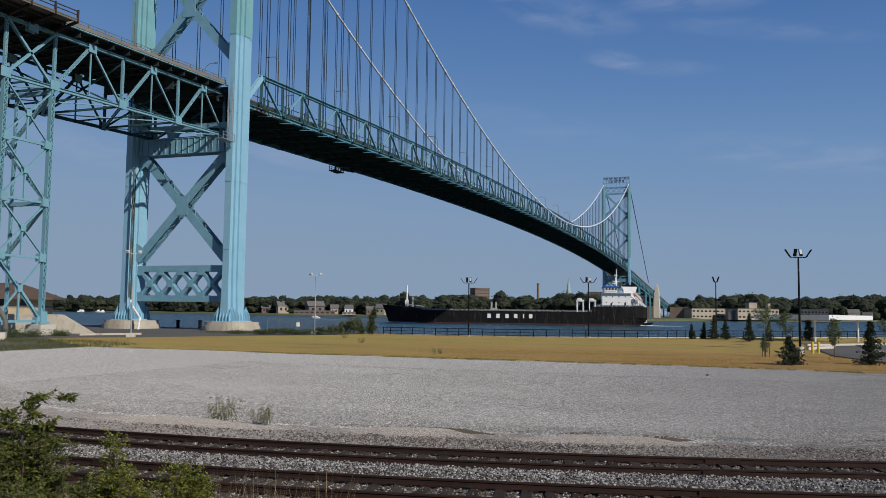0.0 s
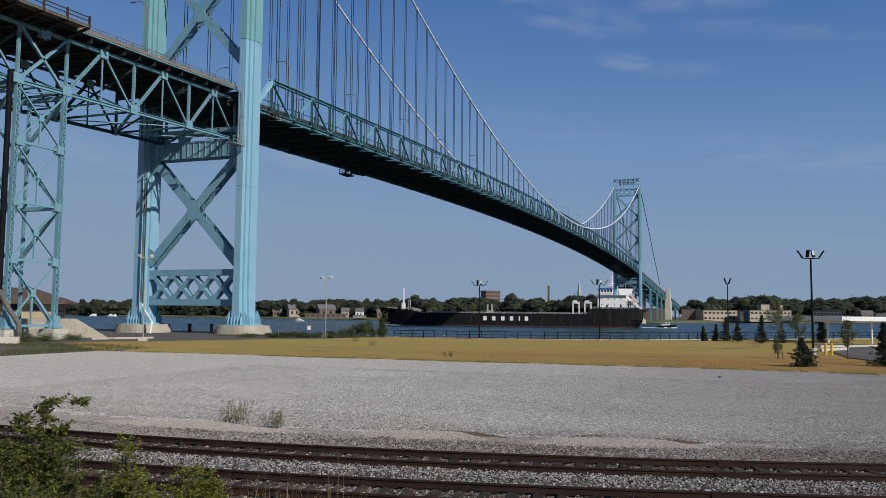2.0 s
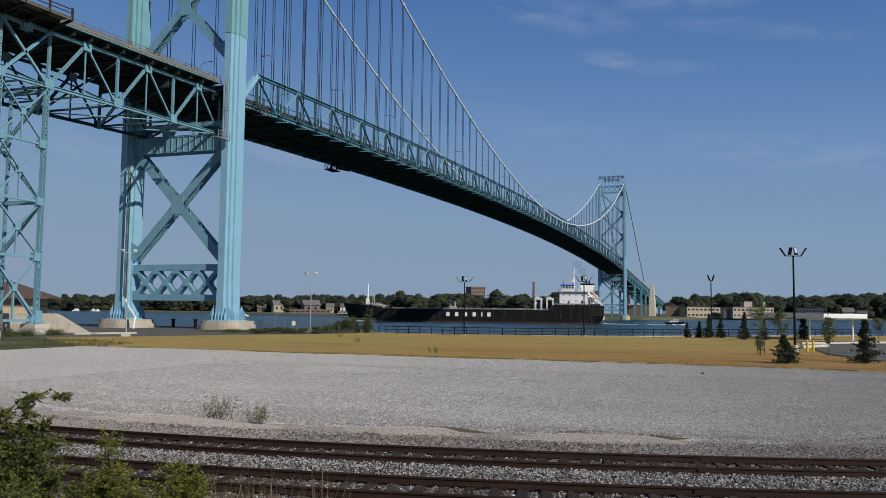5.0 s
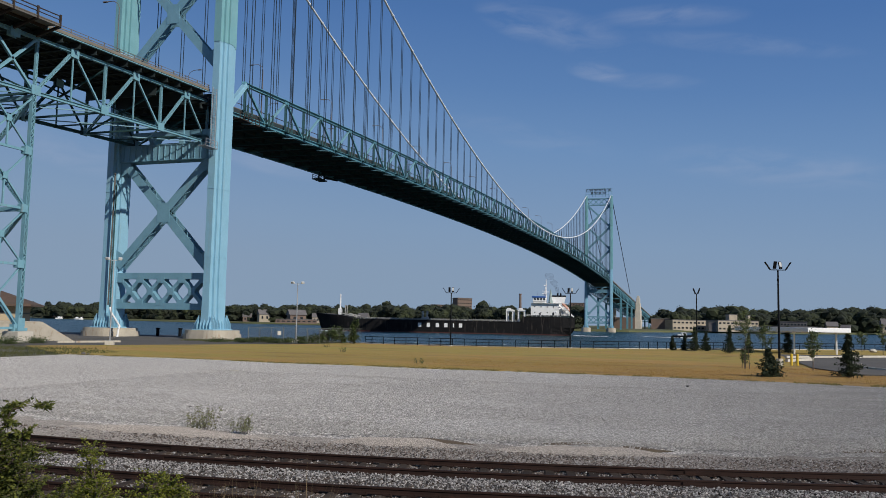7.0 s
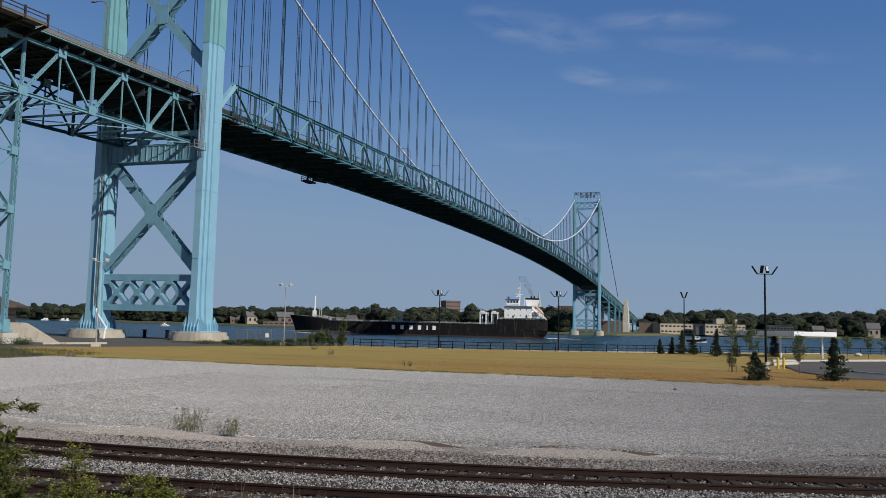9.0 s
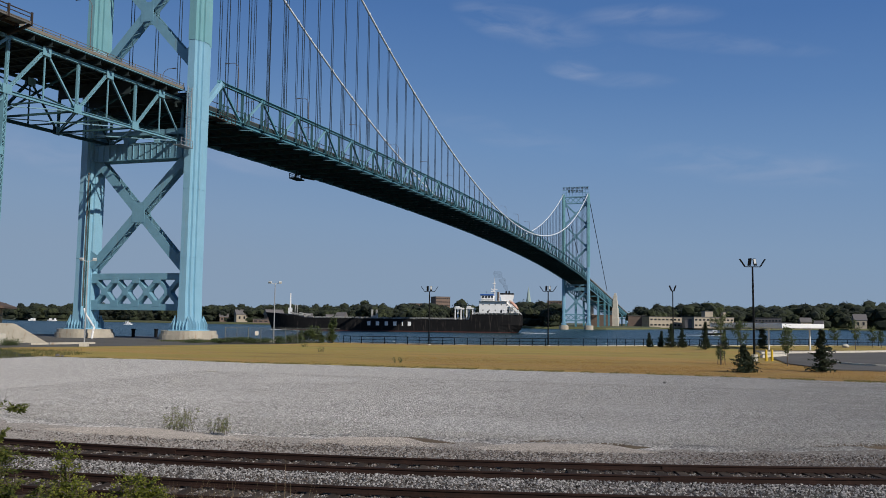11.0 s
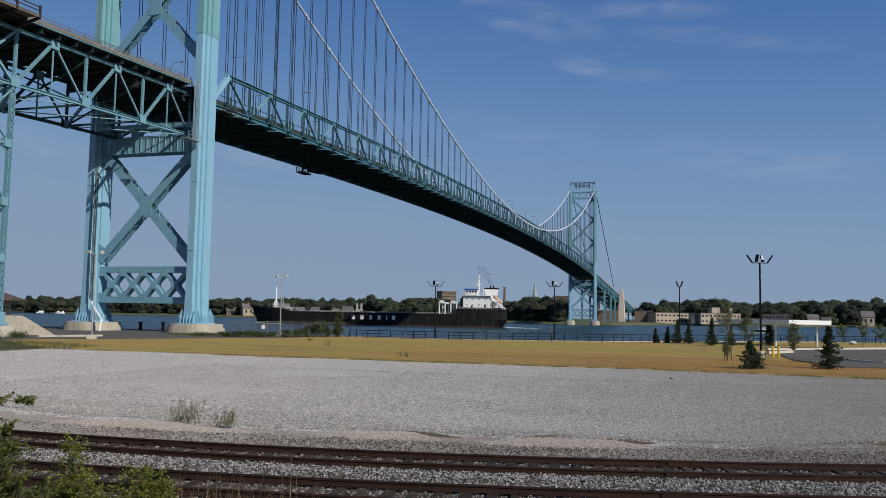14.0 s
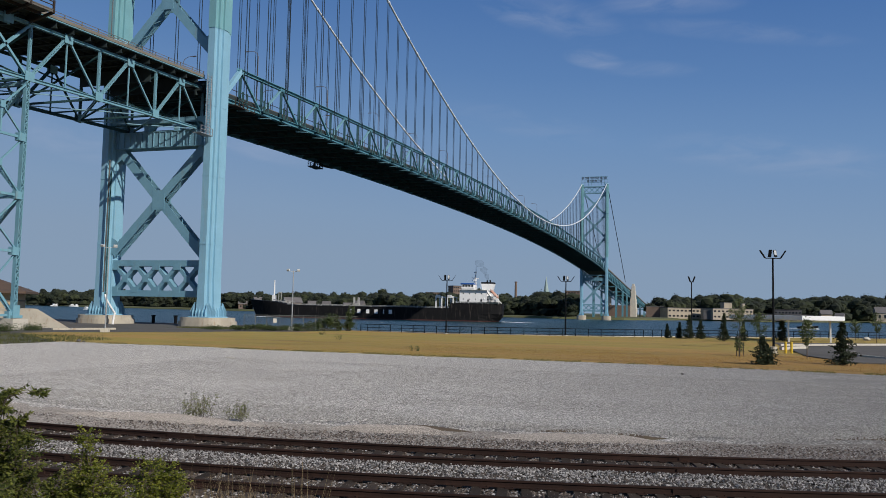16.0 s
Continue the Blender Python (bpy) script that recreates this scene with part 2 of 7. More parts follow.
M_BRACE = surface("brace_blue_paint", (0.19, 0.37, 0.47), (0.14, 0.30, 0.39), (0.25, 0.22, 0.18), 0.55, 0.0, 0.4, 5.0, 0.08, 0.01, 0.3, streak=True)
M_TEAL = surface("teal_truss_paint", (0.112, 0.295, 0.37), (0.075, 0.215, 0.275), (0.15, 0.115, 0.08), 0.5, 0.0, 0.5, 6.0, 0.08, 0.01, 0.4, streak=True)
M_APPR = surface("approach_truss_paint", (0.19, 0.385, 0.47), (0.14, 0.31, 0.385), (0.22, 0.15, 0.10), 0.55, 0.0, 0.5, 6.0, 0.08, 0.01, 0.4, streak=True)
# near-black tone stands for shade under the decks; also on dark fittings
M_UNDER = surface("shade_toned_dark_steel", (0.042, 0.058, 0.062), (0.028, 0.04, 0.043), (0.06, 0.04, 0.03), 0.75, 0.0, 0.6, 4.0, 0.1)
M_DECK = surface("deck_concrete", (0.155, 0.145, 0.132), (0.115, 0.107, 0.098), (0.075, 0.065, 0.055), 0.9, 0.0, 0.4, 8.0, 0.2, 0.01, 0.5, streak=True)
M_BARRIER = surface("tan_barrier", (0.215, 0.193, 0.16), (0.15, 0.134, 0.11), (0.09, 0.075, 0.06), 0.9, 0.0, 0.5, 8.0, 0.2, 0.01, 0.5, streak=True)
M_RUST = surface("brown_rusty_steel", (0.058, 0.046, 0.04), (0.036, 0.029, 0.026), (0.09, 0.058, 0.04), 0.8, 0.0, 0.9, 12.0, 0.2)
M_CABLE = surface("white_cable_wrap", (0.80, 0.84, 0.88), (0.70, 0.74, 0.78), None, 0.5, 0.0, 0.2, 3.0, 0.05)
M_WIRE = surface("grey_wire_rope", (0.02, 0.033, 0.046), (0.014, 0.024, 0.034), None, 0.7, 0.0, 0.4, 6.0, 0.05)
M_CONC = surface("pier_concrete", (0.52, 0.47, 0.38), (0.40, 0.355, 0.285), (0.25, 0.13, 0.06), 0.9, 0.0, 0.6, 6.0, 0.25, 0.02, 0.7, streak=True)
M_PALE = surface("pale_concrete", (0.62, 0.58, 0.50), (0.5, 0.46, 0.39), (0.25, 0.2, 0.15), 0.9, 0.0, 0.4, 5.0, 0.2, 0.02, 0.4, streak=True)
M_ASPH = surface("old_asphalt", (0.125, 0.114, 0.10), (0.08, 0.073, 0.064), (0.15, 0.13, 0.078), 0.92, 0.0, 0.12, 14.0, 0.3, 0.01, 0.5)
M_EARTH = surface("dry_earth", (0.14, 0.105, 0.073), (0.085, 0.065, 0.046), (0.08, 0.075, 0.028), 0.95, 0.0, 0.35, 9.0, 0.5, 0.03, 0.6)
M_GRAVEL = gravel_material("pale_gravel", (0.87, 0.835, 0.80), (0.174, 0.167, 0.162), (0.33, 0.31, 0.285), 19.0, 1.0, 0.05, 0.045, 0.95)
M_CINDER = gravel_material("brown_cinders", (0.155, 0.122, 0.102), (0.048, 0.037, 0.031), (0.08, 0.06, 0.047), 16.0, 1.0, 0.3)
M_PALESTONE = island_material("pale_lot_stone", (0.50, 0.48, 0.45), (0.20, 0.187, 0.175), 0.9)
M_STONE = island_material("ballast_stone", (0.49, 0.465, 0.45), (0.03, 0.027, 0.024), 0.9)
M_BROWNSTONE = island_material("brown_track_stone", (0.21, 0.168, 0.142), (0.04, 0.032, 0.028), 0.9)
M_TIE = surface("weathered_sleeper_wood", (0.065, 0.05, 0.04), (0.034, 0.026, 0.022), (0.13, 0.105, 0.085), 0.9, 0.0, 1.5, 14.0, 0.5, 0.01, 0.3, rnd=0.35)
M_RAIL = surface("rusty_rail_steel", (0.042, 0.023, 0.018), (0.026, 0.0165, 0.0135), (0.085, 0.042, 0.028), 0.75, 0.2, 1.2, 16.0, 0.2, 0.005, 0.4)
M_GRASS = grass_material()
M_WATER = water_material()
M_BLADE = island_material("dry_grass_blades", (0.45, 0.265, 0.075), (0.25, 0.15, 0.042), 0.9, 0.2)
M_GREENBLADE = island_material("green_grass_blades", (0.125, 0.125, 0.04), (0.045, 0.056, 0.018), 0.9, 0.2)
M_FRINGE = island_material("fringe_blades", (0.26, 0.21, 0.06), (0.10, 0.10, 0.03), 0.9, 0.2)
M_DIRT = gravel_material("pale_dirt", (0.53, 0.485, 0.445), (0.20, 0.176, 0.157), (0.24, 0.208, 0.183), 24.0, 1.0, 0.4, 0.04, 0.8, (76.0, 90.0))
M_SAND = gravel_material("pale_sandy_earth", (0.50, 0.45, 0.405), (0.27, 0.238, 0.21), (0.30, 0.26, 0.225), 30.0, 0.6, 0.4, 0.02)
M_WEED = island_material("weed_leaves", (0.16, 0.19, 0.08), (0.27, 0.26, 0.14), 0.85, 0.25)
M_STALK = island_material("dry_stalks", (0.30, 0.22, 0.12), (0.12, 0.10, 0.05), 0.9, 0.2)
M_LEAF = island_material("bush_leaves", (0.034, 0.054, 0.010), (0.185, 0.20, 0.03), 0.75, 0.4)
M_LEAFY = island_material("yellow_green_leaves", (0.07, 0.10, 0.012), (0.29, 0.30, 0.035), 0.7, 0.4)
M_LEAFDARK = island_material("shrub_leaves", (0.03, 0.052, 0.013), (0.075, 0.10, 0.026), 0.65, 0.2)
M_WOODS = island_material("far_foliage", (0.010, 0.017, 0.008), (0.038, 0.047, 0.017), 0.95, 0.0, (0.012, 0.017, 0.010), 0.055)
M_CONIFER = island_material("conifer_needles", (0.012, 0.022, 0.010), (0.036, 0.05, 0.02), 0.85, 0.05)
M_YOUNG = island_material("young_tree_leaves", (0.07, 0.10, 0.03), (0.13, 0.15, 0.06), 0.8, 0.25)
M_BARK = surface("grey_brown_bark", (0.12, 0.09, 0.07), (0.07, 0.055, 0.045), None, 0.95, 0.0, 2.0, 20.0, 0.5)
M_BLACK = surface("black_painted_metal", (0.006, 0.007, 0.009), (0.004, 0.005, 0.006), None, 0.7, 0.0, 1.0, 8.0, 0.05)
M_GREY = surface("galvanised_steel", (0.42, 0.43, 0.44), (0.33, 0.34, 0.35), None, 0.5, 0.5, 0.8, 8.0, 0.05)
M_WHITE = surface("white_paint", (0.86, 0.86, 0.85), (0.80, 0.80, 0.79), (0.45, 0.36, 0.28), 0.5, 0.0, 0.4, 5.0, 0.05, 0.01, 0.12, "Object", True)
M_HULL = surface("black_hull_paint", (0.011, 0.011, 0.012), (0.006, 0.006, 0.007), (0.075, 0.062, 0.055), 0.75, 0.0, 0.3, 2.0, 0.1, 0.02, 0.75, "Object", True)
M_REDHULL = surface("dark_red_boot_topping", (0.07, 0.022, 0.02), (0.05, 0.018, 0.016), None, 0.6, 0.0, 0.2, 2.0, 0.1, space="Object")
M_SHIPDECK = surface("grey_ship_deck", (0.42, 0.42, 0.40), (0.3, 0.3, 0.29), (0.25, 0.14, 0.08), 0.7, 0.0, 0.3, 3.0, 0.1, 0.01, 0.4, "Object")
M_BLUE = surface("blue_band_paint", (0.03, 0.12, 0.42), (0.025, 0.1, 0.34), None, 0.5, 0.0, 0.5, 4.0, 0.05, space="Object")
M_ORANGE = surface("faded_orange_paint", (0.62, 0.33, 0.24), (0.52, 0.27, 0.19), None, 0.5, 0.0, 0.5, 4.0, 0.05, space="Object")
M_GLASS = surface("dark_window_glass", (0.02, 0.025, 0.03), (0.015, 0.018, 0.02), None, 0.12, 0.0, 0.5, 3.0, 0.0)
M_YELLOW = surface("yellow_bollard_paint", (0.75, 0.50, 0.03), (0.62, 0.42, 0.03), None, 0.5, 0.0, 2.0, 12.0, 0.05)
M_BRICK = surface("tan_brick", (0.52, 0.42, 0.28), (0.44, 0.35, 0.23), (0.2, 0.14, 0.1), 0.9, 0.0, 0.6, 12.0, 0.2)
M_ROOF = surface("brown_shingles", (0.125, 0.083, 0.062), (0.085, 0.058, 0.044), (0.15, 0.11, 0.085), 0.9, 0.0, 0.5, 8.0, 0.4)
M_FARWALL = surface("cream_warehouse_wall", (0.43, 0.365, 0.28), (0.34, 0.29, 0.225), (0.19, 0.155, 0.12), 0.9, 0.0, 0.1, 0.8, 0.1)
M_FARGREY = surface("grey_shed_cladding", (0.16, 0.15, 0.15), (0.11, 0.10, 0.10), None, 0.8, 0.0, 0.1, 0.8, 0.1)
M_FARBROWN = surface("brown_brick_far", (0.20, 0.14, 0.11), (0.15, 0.11, 0.09), None, 0.9, 0.0, 0.1, 0.8, 0.1)
M_COPPER = surface("green_copper_spire", (0.36, 0.46, 0.43), (0.28, 0.37, 0.35), None, 0.7, 0.0, 0.2, 1.0, 0.1)
M_SMOKE, smoke_nt, smoke_p = nodes_of("thin_exhaust_smoke")
smoke_p.inputs["Base Color"].default_value = (0.05, 0.055, 0.065, 1)
smoke_p.inputs["Roughness"].default_value = 1.0
smoke_p.inputs["Specular IOR Level"].default_value = 0.0
link(smoke_nt, scaled(smoke_nt, noise_fac(smoke_nt, coords(smoke_nt, (1, 1, 1), "Object"), 0.5, 4.0, 0.6, 0.3, 0.8), 0.2), smoke_p.inputs["Alpha"])
M_FOAM = surface("white_water_foam", (0.75, 0.78, 0.80), (0.55, 0.6, 0.65), None, 0.8, 0.0, 0.8, 4.0, 0.4)
M_LAMPHEAD = surface("pale_lamp_glass", (0.6, 0.62, 0.62), (0.5, 0.52, 0.52), None, 0.3, 0.0, 2.0, 9.0, 0.0)
M_MESH = surface("fence_wire", (0.16, 0.17, 0.16), (0.1, 0.11, 0.1), None, 0.6, 0.3, 1.0, 9.0, 0.0)
for dull in (M_HULL, M_WIRE, M_BLACK, M_RUST, M_INNER, M_UNDER, M_RAIL, M_TIE):
    dull.node_tree.nodes["Principled BSDF"].inputs["Specular IOR Level"].default_value = 0.15
M_LAND = surface("far_bank_grass", (0.13, 0.135, 0.055), (0.075, 0.085, 0.035), (0.19, 0.16, 0.10), 0.95, 0.0, 0.01, 0.2, 0.1, 0.05, 0.6)


# ---- mesh helpers ----
def mesh_of(name, bm, material):
    me = bpy.data.meshes.new(name)
    bm.to_mesh(me)
    bm.free()
    me.materials.append(material)
    return me


def part(name, bm, material, parent=None, label=""):
    """Links a bmesh as one mesh object, under a thing or a part."""
    ob = new(name, mesh_of(name, bm, material))
    ob.parent = parent
    return tagged(ob, label)


def piece(name, me, m, parent):
    """One more object on a shared mesh."""
    ob = new(name, me)
    ob.parent = parent
    ob.matrix_local = m
    return ob


def empty(name, m, label, category, group="", kind=""):
    ob = new(name)
    ob.matrix_world = m
    return tagged(ob, label, category, group, kind)


def box(bm, c, s, m=None, bevel=0.0):
    r = bmesh.ops.create_cube(bm, size=1.0, matrix=(m or Matrix.Identity(4)) @ Matrix.Translation(c) @ Matrix.Diagonal((*s, 1)))
    if bevel:
        es = list({e for v in r["verts"] for e in v.link_edges})
        bmesh.ops.bevel(bm, geom=es, offset=bevel, segments=2, affect="EDGES", profile=0.6)
    return r["verts"]


def axis_matrix(p0, p1, up=(0, 0, 1)):
    p0, p1 = Vector(p0), Vector(p1)
    z = (p1 - p0).normalized()
    u = Vector(up)
    if abs(z.dot(u)) > 0.99:
        u = Vector((0, 1, 0))
    x = u.cross(z).normalized()
    y = z.cross(x)
    m = Matrix((x, y, z)).transposed().to_4x4()
    return Matrix.Translation((p0 + p1) / 2) @ m, (p1 - p0).length


def bar(bm, p0, p1, w, h, up=(0, 0, 1)):
    """A rectangular bar from p0 to p1: h along up, w across."""
    m, n = axis_matrix(p0, p1, up)
    return box(bm, (0, 0, 0), (w, h, n), m)


def rod(bm, p0, p1, r, seg=8, r2=None):
    m, n = axis_matrix(p0, p1)
    return bmesh.ops.create_cone(bm, cap_ends=True, segments=seg, radius1=r, radius2=r if r2 is None else r2, depth=n, matrix=m)["verts"]


def hbeam(bm, p0, p1, w, h, t=0.06, up=(0, 0, 1)):
    """A rolled H section: two flanges h apart and a web."""
    m, n = axis_matrix(p0, p1, up)
    box(bm, (0, h / 2 - t / 2, 0), (w, t, n), m)
    box(bm, (0, -h / 2 + t / 2, 0), (w, t, n), m)
    box(bm, (0, 0, 0), (t, h - 2 * t, n - 0.002), m)


def laced(bm, p0, p1, w, h, t=0.08, up=(0, 0, 1), pitch=1.0):
    """A built-up member: two plates w apart, h deep, joined by zigzag lacing bars."""
    m, n = axis_matrix(p0, p1, up)
    for s in (-1, 1):
        box(bm, (s * (w / 2 - t / 2), 0, 0), (t, h, n), m)
    k = max(2, int(n / (w * pitch)))
    for side in (-1, 1):
        for i in range(k):
            a = Vector((w / 2 - t, side * (h / 2 - 0.03), -n / 2 + n * i / k))
            b = Vector((-w / 2 + t, side * (h / 2 - 0.03), -n / 2 + n * (i + 1) / k))
            if i % 2:
                a.x, b.x = b.x, a.x
            bar(bm, m @ a, m @ b, 0.12, 0.05, m.to_3x3() @ Vector((0, 1, 0)))


def prism(bm, pts, z0, z1, m=None):
    """An upright prism over a plan polygon."""
    m = m or Matrix.Identity(4)
    lo = [bm.verts.new(m @ Vector((x, y, z0))) for x, y in pts]
    hi = [bm.verts.new(m @ Vector((x, y, z1))) for x, y in pts]
    n = len(pts)
    for i in range(n):
        bm.faces.new((lo[i], lo[(i + 1) % n], hi[(i + 1) % n], hi[i]))
    bm.faces.new(hi)
    bm.faces.new(lo[::-1])


def loft(bm, rings, caps=True):
    vs = [[bm.verts.new(p) for p in r] for r in rings]
    n = len(vs[0])
    for a, b in zip(vs, vs[1:]):
        for i in range(n):
            bm.faces.new((a[i], a[(i + 1) % n], b[(i + 1) % n], b[i]))
    if caps:
        bm.faces.new(vs[0][::-1])
        bm.faces.new(vs[-1])
    return vs


def tube(bm, pts, r, seg=8):
    for a, b in zip(pts, pts[1:]):
        rod(bm, a, b, r, seg)


def from_arrays(name, verts, faces, material, parent=None):
    me = bpy.data.meshes.new(name)
    me.from_pydata(verts, [], faces)
    me.update()
    me.materials.append(material)
    ob = new(name, me)
    ob.parent = parent
    return ob


def fix_normals(bm):
    bmesh.ops.recalc_face_normals(bm, faces=bm.faces)


# ---- ground, river, far bank ----
def sea(x):
    """The line of the river wall on the near bank."""
    xs = (-3000, -60, -20, 24, 34, 40, 57, 76, 86, 110, 160, 3000)
    ys = (90, 22, 14, 12, 2, -3.5, -2.2, 7.0, 16.5, 38, 60, 900)
    return float(np.interp(x, xs, ys))


def make_ground():
    xs = [-3000, -900, -300, -120, -60, -20, 0, 24, 29, 34, 37, 40, 57, 66, 76, 81, 86, 98, 110, 160, 300, 900, 3000]
    prof = [(-3000, 4.3), (-400, 4.3), (-124, 4.2), (-116, 4.05), (-112.5, 3.6), (-109, 2.9), (-106.5, 2.35), (-104.5, 2.0), (-95, 1.98), (-60, 2.05)]
    bm = bmesh.new()
    cols = []
    for x in xs:
        c = [bm.verts.new((x, y, z)) for y, z in prof]
        c += [bm.verts.new((x, sea(x), 2.08)), bm.verts.new((x, sea(x) + 0.05, -3.0))]
        cols.append(c)
    for a, b in zip(cols, cols[1:]):
        for i in range(len(a) - 1):
            bm.faces.new((a[i], b[i], b[i + 1], a[i + 1]))
    fix_normals(bm)
    tagged(part("ground", bm, M_EARTH), "bare dry earth of the near river bank", "ground", kind="structure")


def make_river():
    bm = bmesh.new()
    box(bm, (0, 1000, -1.5), (8000, 3000, 3.0))
    tagged(part("water", bm, M_WATER), "wind-ruffled dark blue river water", "water", kind="structure")


FAR_SHORE = ((-4000, 2400), (-1300, 1150), (-680, 740), (-386, 652), (-277, 646), (-122, 640), (-40, 612), (20, 612), (52, 700), (62, 780), (140, 800), (260, 1060), (700, 1500), (4000, 3000))


def far_y(x):
    return float(np.interp(x, [p[0] for p in FAR_SHORE], [p[1] for p in FAR_SHORE]))


def make_far_bank():
    bm = bmesh.new()
    a = [bm.verts.new((x, y - 3, -1.0)) for x, y in FAR_SHORE]
    b = [bm.verts.new((x, y, 1.6)) for x, y in FAR_SHORE]
    c = [bm.verts.new((x, y + 60, 2.6)) for x, y in FAR_SHORE]
    d = [bm.verts.new((x * 1.0, max(4800, y + 100), 3.0)) for x, y in FAR_SHORE]
    for p, q in ((a, b), (b, c), (c, d)):
        for i in range(len(p) - 1):
            bm.faces.new((p[i], p[i + 1], q[i + 1], q[i]))
    fix_normals(bm)
    tagged(part("far_bank", bm, M_LAND), "low grassy far bank of the river", "ground", kind="structure")


def sheet(name, xs, near, far, z, material, rows=6, rough_edge=0.0, wave=0.0, ramp=0.0):
    """A thin ground sheet between the lines near(x) and far(x), with a skirt down into the earth."""
    bm = bmesh.new()
    cols = []
    for x in xs:
        n0, f0 = near(x), far(x)
        n0 += rough_edge * noise.noise((x * 0.9, 3.1, 0))+ rough_edge * 0.6 * noise.noise((x * 3.1, 7.1, 0))
        f0 += rough_edge * 1.3 * noise.noise((x * 0.6, 9.1, 0)) + rough_edge * 0.8 * noise.noise((x * 2.7, 1.1, 0))
        c = [bm.verts.new((x, n0 - 0.02, z - 0.22))]
        for i in range(rows + 1):
            y = n0 + (f0 - n0) * i / rows
            lip = ramp * max(0.0, 1 - (y - n0) / 1.3)
            c.append(bm.verts.new((x, y, z - lip + wave * noise.noise((x * 0.11, y * 0.16, 4.0)))))
        c.append(bm.verts.new((x, f0 + 0.02, z - 0.22)))
        cols.append(c)
    for a, b in zip(cols, cols[1:]):
        for i in range(len(a) - 1):
            bm.faces.new((a[i], b[i], b[i + 1], a[i + 1]))
    fix_normals(bm)
    return part(name, bm, material)


def rail_y(x, off):
    """The line of the tracks: a bend fitted to the camera's view; off is the distance from the far rail towards the
    camera.
    """
    u = max(-16.0, min(14.0, x - 82.0))
    base = -97.5 + 0.168 * u + 0.0076 * u * u
    slope = 0.168 + 0.0152 * u
    if x - 82.0 != u:
        base += slope * (x - 82.0 - u)
    return base - off * math.sqrt(1 + slope * slope)


def gravel_near(x):
    return rail_y(x, -float(np.interp(x, (60, 66, 72, 79, 82, 85, 87, 90, 93, 97), (3.9, 3.8, 3.6, 3.5, 3.7, 3.5, 3.1, 2.9, 3.5, 4.1)))) + 0.16 * math.sin(x * 0.8)


def gravel_far(x):
    return -59.7 - 0.008 * (x - 60) - 0.06 * max(0.0, x - 84)


def make_sheets():
    xs = list(np.linspace(35.8, 160, 260))
    tagged(sheet("gravel_lot", xs, gravel_near, gravel_far, 2.2, M_GRAVEL, 90, 0.5, 0.05, 0.12), "pale grey crushed-stone gravel lot", "gravel", kind="structure")
    xs = list(np.linspace(18, 170, 160))
    g = lambda x: -60.2 - 0.07 * max(0.0, x - 80) if x > 37 else -60.2 + (37 - x) * 0.75
    tagged(sheet("grass_field", xs, lambda x: g(x) - 0.6, lambda x: sea(x) - 0.4 if x > 36 else min(sea(x) - 0.4, -43 + (x - 18) * 1.7), 2.185, M_GRASS, 30, 0.35, 0.06), "dry golden grass field with greener strips", "grass", kind="structure")
    xs = list(np.linspace(-60, 36, 60))
    tagged(sheet("pavement", xs, lambda x: -72 + 0.1 * x, lambda x: sea(x) - 0.4, 2.13, M_ASPH, 12, 0.1, 0.02), "worn dark asphalt under the bridge", "asphalt", kind="structure")
    xs = list(np.linspace(40, 150, 120))
    tagged(sheet("track_bed", xs, lambda x: rail_y(x, 6.4), lambda x: rail_y(x, -2.6), 2.03, M_CINDER, 14, 0.2, 0.0), "brown cinder bed along the railway", "gravel", kind="structure")
    xs = list(np.linspace(50, 130, 160))
    tagged(sheet("dirt_verge", xs, lambda x: rail_y(x, -0.46), lambda x: gravel_near(x) + 0.7, 2.088, M_DIRT, 12, 0.16, 0.02), "walked-on pale pinkish dirt beside the railway", "dirt", kind="structure")
    # parking lot by the canopy
    xs = list(np.linspace(96.8, 170, 30))
    tagged(sheet("parking_lot", xs, lambda x: -47.5 + 1.2 * math.exp(-(x - 96.8) * 1.5) * 8, lambda x: -2 + (x - 95.5) * 0.6, 2.26, M_ASPH, 5, 0.0, 0.0), "grey asphalt parking lot by the river", "asphalt", kind="structure")
    bm = bmesh.new()
    bar(bm, (96.6, -14.4, 2.36), (131, 21.0, 2.36), 0.3, 0.26)
    tagged(part("kerb", bm, M_PALE), "pale concrete kerb of the parking lot", "kerb", kind="structure")
    bm = bmesh.new()
    bar(bm, (95.8, -25.4, 2.36), (98.8, -20.2, 2.36), 0.3, 0.3)
    tagged(part("kerb", bm, M_PALE), "pale concrete kerb of the parking lot", "kerb", kind="structure")
    bm = bmesh.new()
    arc = [(104.5 + 3.2 * math.cos(a), -33.5 + 6.5 * math.sin(a), 2.33) for a in np.linspace(2.4, 5.4, 14)]
    for a, b in zip(arc, arc[1:]):
        bar(bm, a, b, 0.22, 0.14)
    tagged(part("kerb", bm, M_PALE), "curved pale kerb on the parking lot", "kerb", kind="structure")
    # coping on the river wall, in lengths
    wall = empty("river_wall", Matrix.Identity(4), "concrete coping of the river wall", "wall", kind="structure")
    xs = [38, 40, 46, 52, 57, 62, 67, 72, 76, 81, 86, 92, 98, 104, 110, 120, 130]
    for a, b in zip(xs, xs[1:]):
        bm = bmesh.new()
        bar(bm, (a + 0.03, sea(a) - 0.1, 2.1), (b - 0.03, sea(b) - 0.1, 2.1), 0.7, 0.36)
        part("coping_block", bm, M_PALE, wall)


OCTA_F = np.array([(0, 2, 4), (2, 1, 4), (1, 3, 4), (3, 0, 4), (2, 0, 5), (1, 2, 5), (3, 1, 5), (0, 3, 5)])


